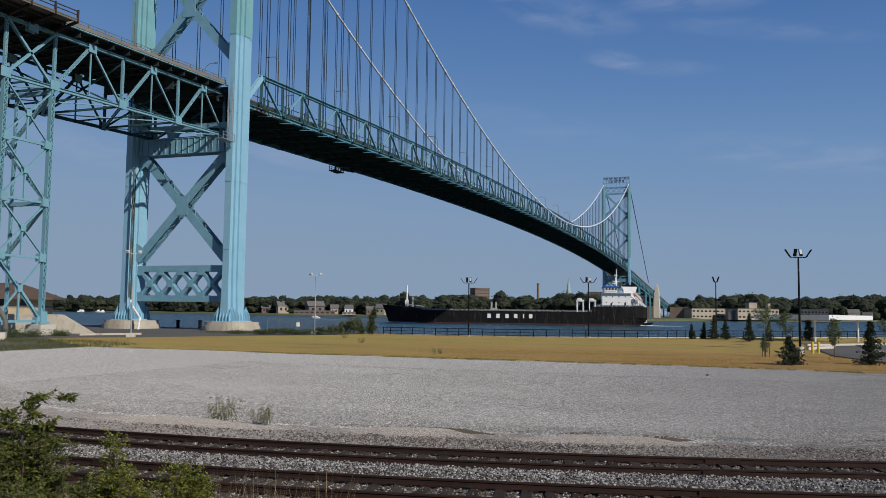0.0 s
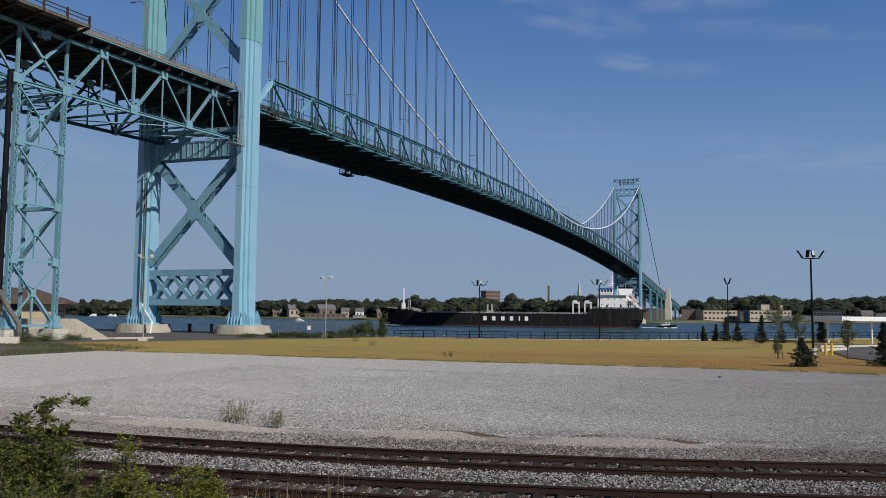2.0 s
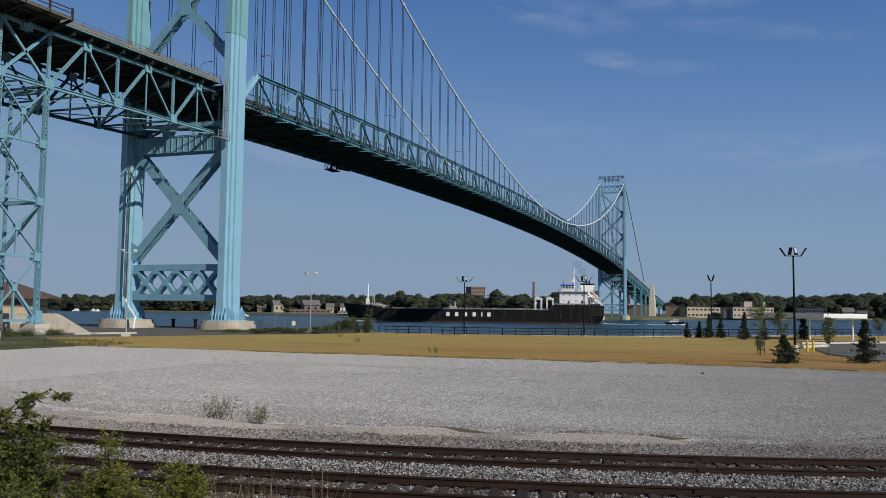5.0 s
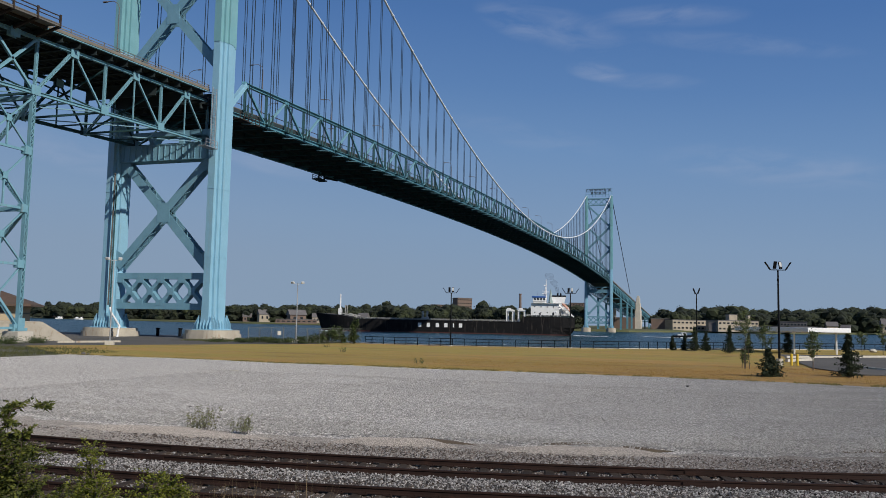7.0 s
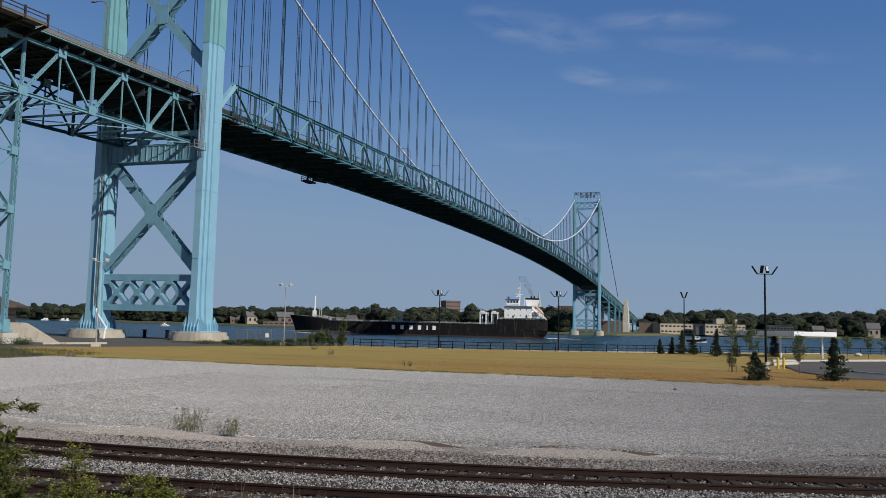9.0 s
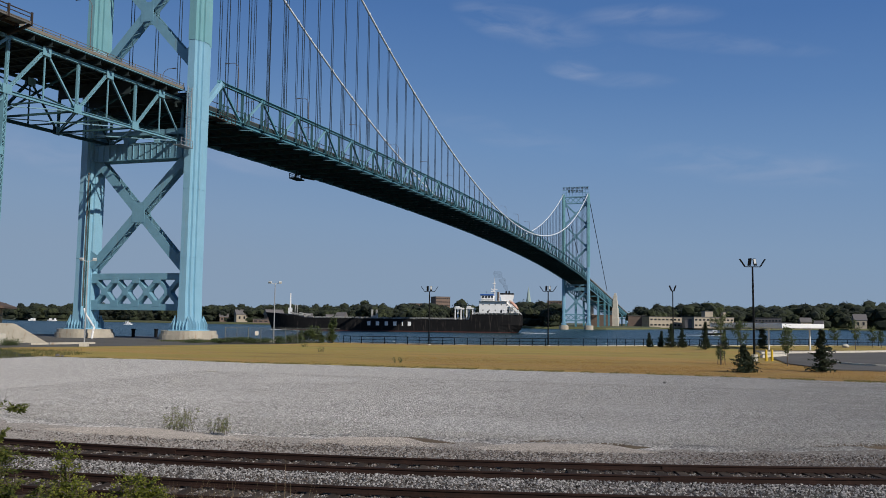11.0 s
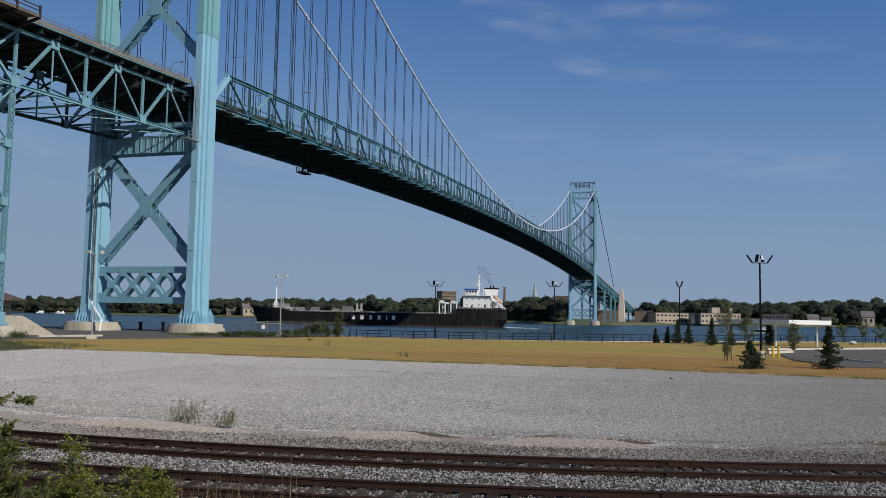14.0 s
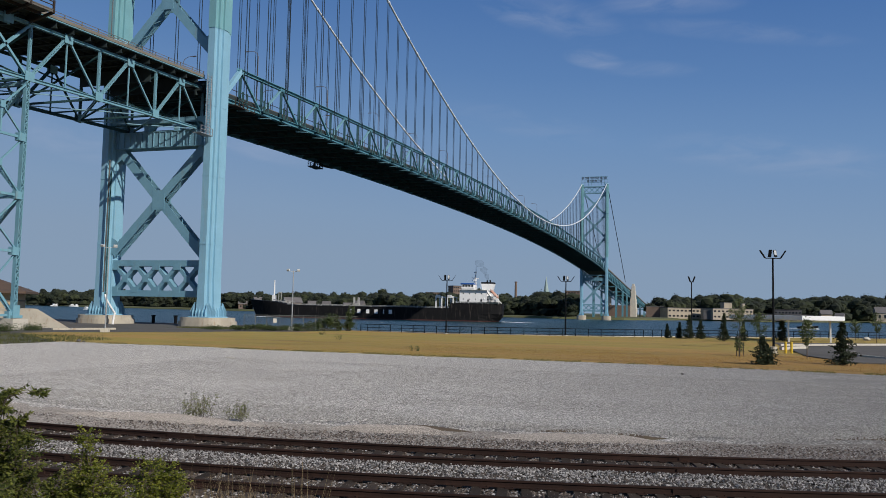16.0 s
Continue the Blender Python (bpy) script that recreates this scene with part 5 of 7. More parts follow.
# ---- foliage helpers ----
def leaf_cloud(name, centres, size, material, parent=None, seed=1, up=0.35, long=1.6):
    """One small folded leaf at each centre, turned at random."""
    g = np.random.default_rng(seed)
    n = len(centres)
    d = g.normal(0, 1, (n, 3))
    d[:, 2] *= 0.7
    d /= np.linalg.norm(d, axis=1)[:, None]
    e = g.normal(0, 1, (n, 3)) + np.array((0, 0, up))
    e -= d * (d * e).sum(1)[:, None]
    e /= np.linalg.norm(e, axis=1)[:, None]
    s = size * g.uniform(0.6, 1.35, n)[:, None]
    nrm = np.cross(d, e)
    c = np.asarray(centres)
    v = np.stack((c - d * s * long / 2, c + e * s / 2 + nrm * s * 0.15, c + d * s * long / 2, c - e * s / 2 + nrm * s * 0.15), 1)
    b = 4 * np.arange(n)[:, None]
    f = np.concatenate((b + np.array((0, 1, 2)), b + np.array((0, 2, 3))), 0)
    ob = from_arrays(name, v.reshape(-1, 3).tolist(), f.tolist(), material, parent)
    return ob


def blades(name, base, heights, width, material, seed=2, lean=0.35):
    """Thin upright grass blades."""
    g = np.random.default_rng(seed)
    n = len(base)
    a = g.uniform(0, 6.283, n)
    w = np.stack((np.cos(a), np.sin(a), np.zeros(n)), -1) * width / 2
    t = np.stack((g.normal(0, lean, n) * heights, g.normal(0, lean, n) * heights, heights), -1)
    v = np.stack((base - w, base + w, base + t), 1)
    f = (3 * np.arange(n)[:, None] + np.array((0, 1, 2)))
    return from_arrays(name, v.reshape(-1, 3).tolist(), f.tolist(), material)


def bearing(deg, dist, z=0.0):
    """A place at that bearing (degrees to the left of the bridge's axis) and distance from the view point."""
    return Vector((EYE[0] - dist * math.sin(radians(deg)), EYE[1] + dist * math.cos(radians(deg)), z))


def leaf_spray(name, base, way, size, material, parent, seed, wide=0.5):
    """A pointed, folded leaf from each base point in its own direction."""
    g = np.random.default_rng(seed)
    n = len(base)
    b, d = np.asarray(base, float), np.asarray(way, float)
    d /= np.linalg.norm(d, axis=1)[:, None]
    e = g.normal(0, 0.55, (n, 3)) + np.cross(d, (0.0, 0.0, 1.0)) + 1e-4
    e -= d * (d * e).sum(1)[:, None]
    e /= np.linalg.norm(e, axis=1)[:, None]
    L = size * g.uniform(0.55, 1.3, n)[:, None]
    fold = np.cross(d, e) * L * 0.1
    v = np.stack((b, b + d * L * 0.42 + e * L * wide / 2 + fold, b + d * L - fold * 0.8, b + d * L * 0.42 - e * L * wide / 2 + fold), 1)
    k = 4 * np.arange(n)[:, None]
    f = np.concatenate((k + np.array((0, 1, 2)), k + np.array((0, 2, 3))), 0)
    return tagged(from_arrays(name, v.reshape(-1, 3).tolist(), f.tolist(), material, parent), kind="stuff")


def leafy_stem(bm, g, pts, base, way, twigs, reach, droop, r=0.009):
    """One stem through pts with side twigs; leaves stand in two rows along each twig."""
    seg = [Vector(p) for p in pts]
    for a, b in zip(seg, seg[1:]):
        rod(bm, a, b, r, 5, r * 0.7)
        r *= 0.7
    for _ in range(twigs):
        u = g.uniform(0.28, 1.0) ** 0.8 * (len(seg) - 1)
        k = min(int(u), len(seg) - 2)
        q = seg[k].lerp(seg[k + 1], u - k)
        a = g.uniform(0, 6.283)
        ln = reach * g.uniform(0.4, 1.1)
        e = q + Vector((ln * math.cos(a), ln * math.sin(a), ln * g.uniform(-0.1, 0.7)))
        rod(bm, q, e, 0.003, 3, 0.0015)
        t = (e - q).normalized()
        side = t.cross(Vector((0, 0, 1))).normalized()
        m = max(4, int(ln / 0.017))
        for i in range(m):
            w = (i + 0.7) / m
            for sgn in (-1, 1):
                c = q.lerp(e, w)
                base.append(tuple(c))
                way.append(tuple(t * g.uniform(0.3, 0.9) + side * sgn * g.uniform(0.4, 1.0) + Vector((0, 0, g.uniform(-droop, 0.6)))))


def make_bush(deg, dist, ground, top, spread, stems, seed, leaf=0.05, mat=None, label="leafy green bush on the bank by the railway"):
    g = np.random.default_rng(seed)
    th = empty("bush", Matrix.Translation(bearing(deg, dist, ground)), label, "bush", "bushes by the railway")
    bm = bmesh.new()
    base, way = [], []
    h = top - ground
    for i in range(stems):
        a, rr = g.uniform(0, 6.283), spread * math.sqrt(g.uniform(0.0, 1.0))
        z = h * (0.96 if i == 0 else g.uniform(0.55, 0.98) * (1 - 0.18 * rr / spread))
        x, y = rr * math.cos(a), rr * math.sin(a)
        if i == 0:
            x, y = 0.0, 0.0
        pts = [(0.3 * x, 0.3 * y, -0.06), (0.5 * x + g.normal(0, 0.03), 0.5 * y, z * 0.4), (0.8 * x, 0.8 * y + g.normal(0, 0.03), z * 0.75), (x + g.normal(0, 0.05), y + g.normal(0, 0.05), z)]
        leafy_stem(bm, g, pts, base, way, 17, 0.19, 0.5)
    part("brushwood", bm, M_BARK, th)
    leaf_spray("foliage", np.array(base) + g.normal(0, 0.014, (len(base), 3)), way, leaf, mat or M_LEAF, th, seed + 50, 0.66)
    return th


def make_sapling():
    """A young tree that arches over the bushes, with large drooping leaves."""
    g = np.random.default_rng(41)
    deg, ground = 46.2, 2.98
    th = empty("sapling", Matrix.Translation(bearing(deg, 10.0, ground)), "green sapling with large drooping leaves beside the railway", "tree")
    r = Vector((math.cos(radians(deg)), math.sin(radians(deg)), 0))
    bm = bmesh.new()
    base, way = [], []
    limbs = (((0, -0.05), (-0.05, 0.8), (0.0, 1.3), (0.10, 1.58), (0.20, 1.66)), ((0.03, 1.42), (0.2, 1.60), (0.36, 1.64), (0.47, 1.58)), ((0.0, 1.1), (-0.14, 1.36), (-0.2, 1.5)),
             ((0.0, 1.0), (0.16, 1.24), (0.26, 1.36)), ((0.0, 1.2), (0.08, 1.45), (0.06, 1.6)), ((-0.02, 0.9), (-0.2, 1.12), (-0.3, 1.22)), ((0.0, 0.9), (0.2, 1.1), (0.34, 1.16)))
    for k, limb in enumerate(limbs):
        pts = [r * a + Vector((0, 0, z)) + Vector((0, g.normal(0, 0.04) if i else 0.0, 0)) for i, (a, z) in enumerate(limb)]
        leafy_stem(bm, g, pts, base, way, 11 if k == 1 else 18, 0.11, 1.3, 0.012 if k == 0 else 0.006)
    part("brushwood", bm, M_BARK, th)
    leaf_spray("foliage", base, way, 0.062, M_LEAF, th, 42, 0.5)


def make_weed(x, y, z, h, w, n, seed, leaf=0.024, mat=None, label="grey-green weed clump at the edge of the gravel"):
    g = np.random.default_rng(seed)
    th = empty("weed_clump", pose(x, y, z), label, "weed", "weed clumps")
    bm = bmesh.new()
    pts = []
    for i in range(n):
        a = g.uniform(0, 6.283)
        r0 = w * 0.5 * math.sqrt(g.uniform(0, 1))
        b = Vector((r0 * math.cos(a), r0 * math.sin(a) * 0.6, 0))
        t = b + Vector((g.normal(0, 0.16) * w, g.normal(0, 0.1) * w, h * g.uniform(0.5, 1.05)))
        rod(bm, b, t, 0.005, 4, 0.002)
        for _ in range(16):
            c = b.lerp(t, g.uniform(0.15, 1.0))
            pts.append((c.x + g.normal(0, 0.03), c.y + g.normal(0, 0.03), c.z + g.normal(0, 0.02)))
    part("brushwood", bm, M_BARK, th)
    tagged(leaf_cloud("foliage", np.array(pts), leaf, mat or M_WEED, th, seed + 9, 0.6, 3.0), kind="stuff")


def make_conifer(x, y, z, h, w, seed, label="dark green young conifer on the dry grass"):
    g = np.random.default_rng(seed)
    th = empty("conifer", pose(x, y, z), label, "tree", "young conifers")
    bm = bmesh.new()
    rod(bm, (0, 0, -0.05), (0, 0, h * 0.95), 0.05 * h / 3 + 0.02, 7, 0.01)
    pts = []
    layers = int(8 + h * 2.8)
    lob = g.uniform(0, 6.283)
    for i in range(layers):
        u = i / (layers - 1)
        zz = h * (0.05 + 0.93 * u)
        r = w / 2 * ((1 - u) ** 1.15 * g.uniform(0.6, 1.25) + 0.09)
        for j in range(int(9 - 4 * u)):
            a = g.uniform(0, 6.283)
            rr = r * g.uniform(0.65, 1.2) * (1 + 0.32 * math.sin(a + lob) + 0.2 * math.sin(2 * a + 3.1 * u + lob))
            e = Vector((rr * math.cos(a), rr * math.sin(a), zz + rr * g.uniform(-0.1, 0.35)))
            s = Vector((0, 0, zz))
            rod(bm, s, e, 0.012, 4, 0.003)
            for k in range(30):
                c = s.lerp(e, g.uniform(0.15, 1.03))
                pts.append((c.x + g.normal(0, 0.06), c.y + g.normal(0, 0.06), c.z + g.normal(0, 0.06)))
    part("trunk", bm, M_BARK, th)
    tagged(leaf_cloud("crown", np.array(pts), 0.085, M_CONIFER, th, seed + 3, 0.3, 2.2), kind="stuff")


def make_young_tree(x, y, z, h, w, seed, guard=False, dens=1.0, mat=None):
    g = np.random.default_rng(seed)
    th = empty("young_tree", pose(x, y, z), "slim young broadleaf tree with a thin airy crown", "tree", "young trees by the parking lot")
    bm = bmesh.new()
    rod(bm, (0, 0, -0.05), (0, 0, h * 0.9), 0.05, 7, 0.012)
    pts = []
    for i in range(int(26)):
        u = g.uniform(0.32, 0.95)
        a = g.uniform(0, 6.283)
        r = w / 2 * math.sin(math.pi * (0.12 + 0.86 * (u - 0.3) / 0.7)) * g.uniform(0.5, 1.15)
        s = Vector((0, 0, h * u * 0.92))
        e = s + Vector((r * math.cos(a), r * math.sin(a), 0.55 * r + 0.1))
        rod(bm, s, e, 0.012, 4, 0.004)
        for k in range(int(42 * dens)):
            c = s.lerp(e, g.uniform(0.25, 1.1))
            pts.append((c.x + g.normal(0, 0.13), c.y + g.normal(0, 0.13), c.z + g.normal(0, 0.13)))
    part("trunk", bm, M_BARK, th)
    tagged(leaf_cloud("crown", np.array(pts), 0.10, mat or M_YOUNG, th, seed + 3), kind="stuff")
    if guard:
        bm = bmesh.new()
        for a in (0.3, 2.4, 4.5):
            rod(bm, (0.35 * math.cos(a), 0.35 * math.sin(a), -0.05), (0.3 * math.cos(a), 0.3 * math.sin(a), 1.2), 0.03, 5)
        for zz in (0.5, 1.1):
            rod(bm, (0.33, 0.1, zz), (-0.25, 0.24, zz), 0.015, 4)
            rod(bm, (-0.25, 0.24, zz), (-0.07, -0.33, zz), 0.015, 4)
            rod(bm, (-0.07, -0.33, zz), (0.33, 0.1, zz), 0.015, 4)
        part("stake_guard", bm, M_BARK, th, "wooden stake guard")


# ---- lamps, fences, canopy ----
def make_flood_mast(x, y, z, h, turn, arms=True, plinth=0.62, label="black floodlight mast with outward-tilted lamp heads"):
    th = empty("flood_mast", pose(x, y, z, 0, 0, turn), label, "lamp post", "parking lot floodlight masts")
    bm = bmesh.new()
    rod(bm, (0, 0, plinth - 0.1), (0, 0, h), 0.11, 10, 0.075)
    part("pole", bm, M_BLACK, th)
    bm = bmesh.new()
    rod(bm, (0, 0, 0), (0, 0, plinth), 0.32, 14)
    part("base", bm, M_PALE, th, "pale concrete base")
    bm = bmesh.new()
    bar(bm, (-0.74 if arms else -0.2, 0, h), (0.74 if arms else 0.2, 0, h), 0.08, 0.08)
    part("crossbar", bm, M_BLACK, th)
    if arms:
        for s in (-1, 1):
            bm = bmesh.new()
            m = pose(s * 0.97, 0, h + 0.38, 0, s * 34, 0)
            box(bm, (0, 0, 0), (0.07, 0.3, 0.86), m, 0.02)
            part("lamp_head", bm, M_BLACK, th)
        for s, mat in ((-0.27, M_BLACK), (0.22, M_BLACK)):
            bm = bmesh.new()
            m = pose(s, 0, h + 0.45, 24 if s < 0 else -24, 0, 0)
            box(bm, (0, 0, 0), (0.3, 0.12, 0.74), m, 0.03)
            hd = part("lamp_head", bm, mat, th)
            if s > 0:
                bm = bmesh.new()
                box(bm, (0, -0.075, 0.05), (0.22, 0.03, 0.5), m, 0.01)
                part("lens", bm, M_LAMPHEAD, hd, "pale lamp lens")
    else:
        for s in (-1, 1):
            bm = bmesh.new()
            m = pose(s * 0.33, 0, h + 0.42, 0, s * 20, 0)
            box(bm, (0, 0, 0), (0.2, 0.36, 0.95), m, 0.03)
            part("lamp_head", bm, M_BLACK, th)


def make_grey_lamp(x, y, h, turn, drop, label):
    th = empty("light_pole", pose(x, y, 2.2, 0, 0, turn), label, "lamp post", "grey light poles under the bridge")
    bm = bmesh.new()
    rod(bm, (0, 0, 0.3), (0, 0, h), 0.09, 8, 0.06)
    part("pole", bm, M_GREY, th)
    bm = bmesh.new()
    box(bm, (0, 0, 0.22), (0.9, 0.9, 0.5), bevel=0.04)
    part("base", bm, M_PALE, th, "pale concrete base")
    for s in (-1, 1):
        bm = bmesh.new()
        bar(bm, (0, 0, h - drop), (s * 0.6, 0, h - drop + 0.15), 0.06, 0.06)
        m = pose(s * 0.72, -0.1, h - drop + 0.25, 25, 0, s * 20)
        box(bm, (0, 0, 0), (0.45, 0.3, 0.32), m, 0.06)
        part("flood_lamp", bm, M_LAMPHEAD, th)


def make_river_fence():
    fc = empty("river_fence", Matrix.Identity(4), "black steel railing along the river wall", "fence")
    def pos(x):
        return Vector((x, sea(x) - 0.6, 2.16))
    pts = [pos(x) for x in np.arange(39.0, 128.0, 0.25)]
    posts, acc = [pts[0]], 0.0
    for a, b in zip(pts, pts[1:]):
        acc += (b - a).length
        if acc >= 1.72:
            posts.append(b)
            acc = 0.0
    bm = bmesh.new()
    box(bm, (0, 0, 0.56), (0.09, 0.09, 1.12), bevel=0.01)
    pme = mesh_of("post", bm, M_BLACK)
    for p in posts:
        piece("post", pme, Matrix.Translation(p), fc)
    for z, r in ((1.08, 0.045), (0.62, 0.03), (0.2, 0.03)):
        for i in range(0, len(posts) - 1, 4):
            seg = posts[i:i + 5]
            bm = bmesh.new()
            for a, b in zip(seg, seg[1:]):
                bar(bm, a + Vector((0, 0, z)), b + Vector((0, 0, z)), r * 2, r * 2)
            part("rail", bm, M_BLACK, fc)


def make_chain_fence():
    fc = empty("chain_link_fence", Matrix.Identity(4), "galvanised chain-link fence overgrown with weeds", "fence")
    line = [Vector(p) for p in ((27.0, -16.4, 2.15), (29.5, -14.5, 2.15), (33.5, -11.2, 2.15), (37.5, -7.6, 2.15), (39.0, -4.6, 2.15))]
    bm = bmesh.new()
    rod(bm, (0, 0, 0), (0, 0, 2.3), 0.05, 7)
    pme = mesh_of("post", bm, M_MESH)
    for a, b in zip(line, line[1:]):
        n = max(1, round((b - a).length / 1.9))
        for i in range(n):
            piece("post", pme, Matrix.Translation(a.lerp(b, i / n)), fc)
        bm = bmesh.new()
        rod(bm, a + Vector((0, 0, 2.2)), b + Vector((0, 0, 2.2)), 0.03, 6)
        part("top_rail", bm, M_MESH, fc)
        # crossing wires
        bm = bmesh.new()
        L = (b - a).length
        step = 0.32
        k = int((L + 2.2) / step)
        for i in range(k):
            for s in (0, 1):
                u0, u1 = i * step - 2.2, i * step
                z0, z1 = 0.0, 2.2
                if u0 < 0:
                    z0, u0 = -u0, 0.0
                if u1 > L:
                    z1, u1 = 2.2 - (u1 - L), L
                if u1 - u0 < 0.05:
                    continue
                zz = (z0, z1) if not s else (2.2 - z0, 2.2 - z1)
                bar(bm, a.lerp(b, u0 / L) + Vector((0, 0, zz[0])), a.lerp(b, u1 / L) + Vector((0, 0, zz[1])), 0.014, 0.014)
        part("wire_mesh", bm, M_MESH, fc)
    # small pale notice board on the fence
    bm = bmesh.new()
    box(bm, (0, 0, 0), (0.5, 0.04, 0.6), pose(30.5, -13.95, 3.6, 0, 0, 40))
    tagged(part("notice_board", bm, M_PALE), "small blank white notice on the chain-link fence", "sign")


def make_canopy():
    th = empty("entrance_canopy", Matrix.Translation((100.73, 2.48, 2.2)) @ Matrix.Rotation(math.atan2(0.6, 0.8), 4, "Z"), "flat white steel canopy roof on white posts", "canopy")
    w, d = 7.34, 14.93
    bm = bmesh.new()
    box(bm, (w / 2, d / 2, 3.32), (w, d, 0.62), bevel=0.06)
    roof = part("roof", bm, M_WHITE, th)
    bm = bmesh.new()
    box(bm, (w / 2, d / 2, 2.98), (w - 0.5, d - 0.5, 0.1))
    part("soffit", bm, M_WHITE, roof)
    for x, y in ((0.9, 3.56), (6.4, 1.68)):
        bm = bmesh.new()
        rod(bm, (x, y, -0.1), (x, y, 3.0), 0.12, 12)
        rod(bm, (x, y, 2.8), (x, y, 2.96), 0.26, 12)
        part("post", bm, M_WHITE, th)
    for x, y in ((95.6, -33.5), (96.15, -33.1)):
        bm = bmesh.new()
        rod(bm, (0, 0, 0), (0, 0, 1.0), 0.115, 12)
        bmesh.ops.create_uvsphere(bm, u_segments=12, v_segments=6, radius=0.115, matrix=Matrix.Translation((0, 0, 1.0)))
        ob = part("bollard", bm, M_YELLOW)
        ob.location = (x, y, 2.18)
        tagged(ob, "yellow steel bollard beside the parking lot", "bollard", "yellow bollards")
    bm = bmesh.new()
    bmesh.ops.create_icosphere(bm, subdivisions=2, radius=0.55)
    for v in bm.verts:
        v.co *= 1 + 0.25 * noise.noise(v.co * 2.3)
        v.co.z *= 0.6
    ob = part("boulder", bm, M_PALE)
    ob.location = (112.6, 27.0, 2.42)
    tagged(ob, "pale boulder on the grass by the lot", "rock")


def make_left_building():
    """Brick house with a hipped roof behind the bent, on a sloping concrete embankment."""
    A = bearing(49.5, 128, 0)
    B = bearing(44.2, 122, 0)
    C = bearing(42.2, 119, 0)
    back = (Vector((-math.sin(radians(46)), math.cos(radians(46)), 0))) * 9
    bm = bmesh.new()
    far = A + (A - B) * 1.6
    pts_top = [far, B]
    vs = []
    for base, z in ((far, 2.0), (C, 2.0), (B, 4.6), (far, 4.6)):
        vs.append((base.x, base.y, z))
    f = [bm.verts.new(v) for v in vs]
    k = [bm.verts.new((v[0] + back.x, v[1] + back.y, v[2])) for v in vs]
    bm.faces.new(f)
    bm.faces.new(k[::-1])
    for i in range(4):
        bm.faces.new((f[i], k[i], k[(i + 1) % 4], f[(i + 1) % 4]))
    fix_normals(bm)
    bmesh.ops.bevel(bm, geom=list(bm.edges), offset=0.08, segments=2, affect="EDGES")
    tagged(part("embankment", bm, M_CONC), "sloping tan concrete embankment beside the bent", "embankment", kind="structure")
    th = empty("brick_house", Matrix.Identity(4), "tan brick pump house with a brown hipped roof", "house")
    c = bearing(48.2, 141, 4.5)
    m = Matrix.Translation(c) @ Matrix.Rotation(radians(46 - 10), 4, "Z")
    bm = bmesh.new()
    box(bm, (0, 0, 1.1), (15, 9, 2.6), m)
    part("wall", bm, M_BRICK, th)
    bm = bmesh.new()
    box(bm, (0, 0, 1.15), (15.12, 9.12, 0.22), m)
    part("band_course", bm, M_BARRIER, th)
    bm = bmesh.new()
    e = [Vector((x, y, 2.5)) for x, y in ((-9.2, -6), (9.2, -6), (9.2, 6), (-9.2, 6))]
    r = [Vector((-3.6, 0, 4.7)), Vector((3.6, 0, 4.7))]
    ev = [bm.verts.new(m @ p) for p in e]
    ed = [bm.verts.new(m @ (p - Vector((0, 0, 0.3)))) for p in e]
    rv = [bm.verts.new(m @ p) for p in r]
    bm.faces.new((ev[0], ev[1], rv[1], rv[0]))
    bm.faces.new((ev[1], ev[2], rv[1]))
    bm.faces.new((ev[2], ev[3], rv[0], rv[1]))
    bm.faces.new((ev[3], ev[0], rv[0]))
    for i in range(4):
        bm.faces.new((ed[i], ed[(i + 1) % 4], ev[(i + 1) % 4], ev[i]))
    bm.faces.new(ed[::-1])
    fix_normals(bm)
    part("roof", bm, M_ROOF, th)
    for x in (-5.2, -1.8, 1.8, 5.2):
        bm = bmesh.new()
        box(bm, (x, -4.52, 1.75), (1.3, 0.1, 0.9), m)
        part("window", bm, M_GLASS, th)
    # long pale barrier lying on the asphalt and mooring posts at the edge
    bm = bmesh.new()
    p, q = bearing(43.3, 112, 2.4), bearing(39.6, 116, 2.4)
    bar(bm, p - Vector((0, 0, 0.15)), q - Vector((0, 0, 0.15)), 0.35, 0.24)
    tagged(part("concrete_barrier", bm, M_CONC), "long low pale concrete barrier on the asphalt", "barrier")
    for d in (37.3, 35.9):
        p = bearing(d, 156, 2.1)
        bm = bmesh.new()
        rod(bm, (0, 0, -0.3), (0, 0, 1.3), 0.3, 10)
        rod(bm, (0, 0, 1.3), (0, 0, 1.5), 0.42, 10)
        ob = part("mooring_post", bm, M_BLACK)
        ob.location = p
        tagged(ob, "black iron mooring post at the quay edge", "mooring post", "mooring posts")


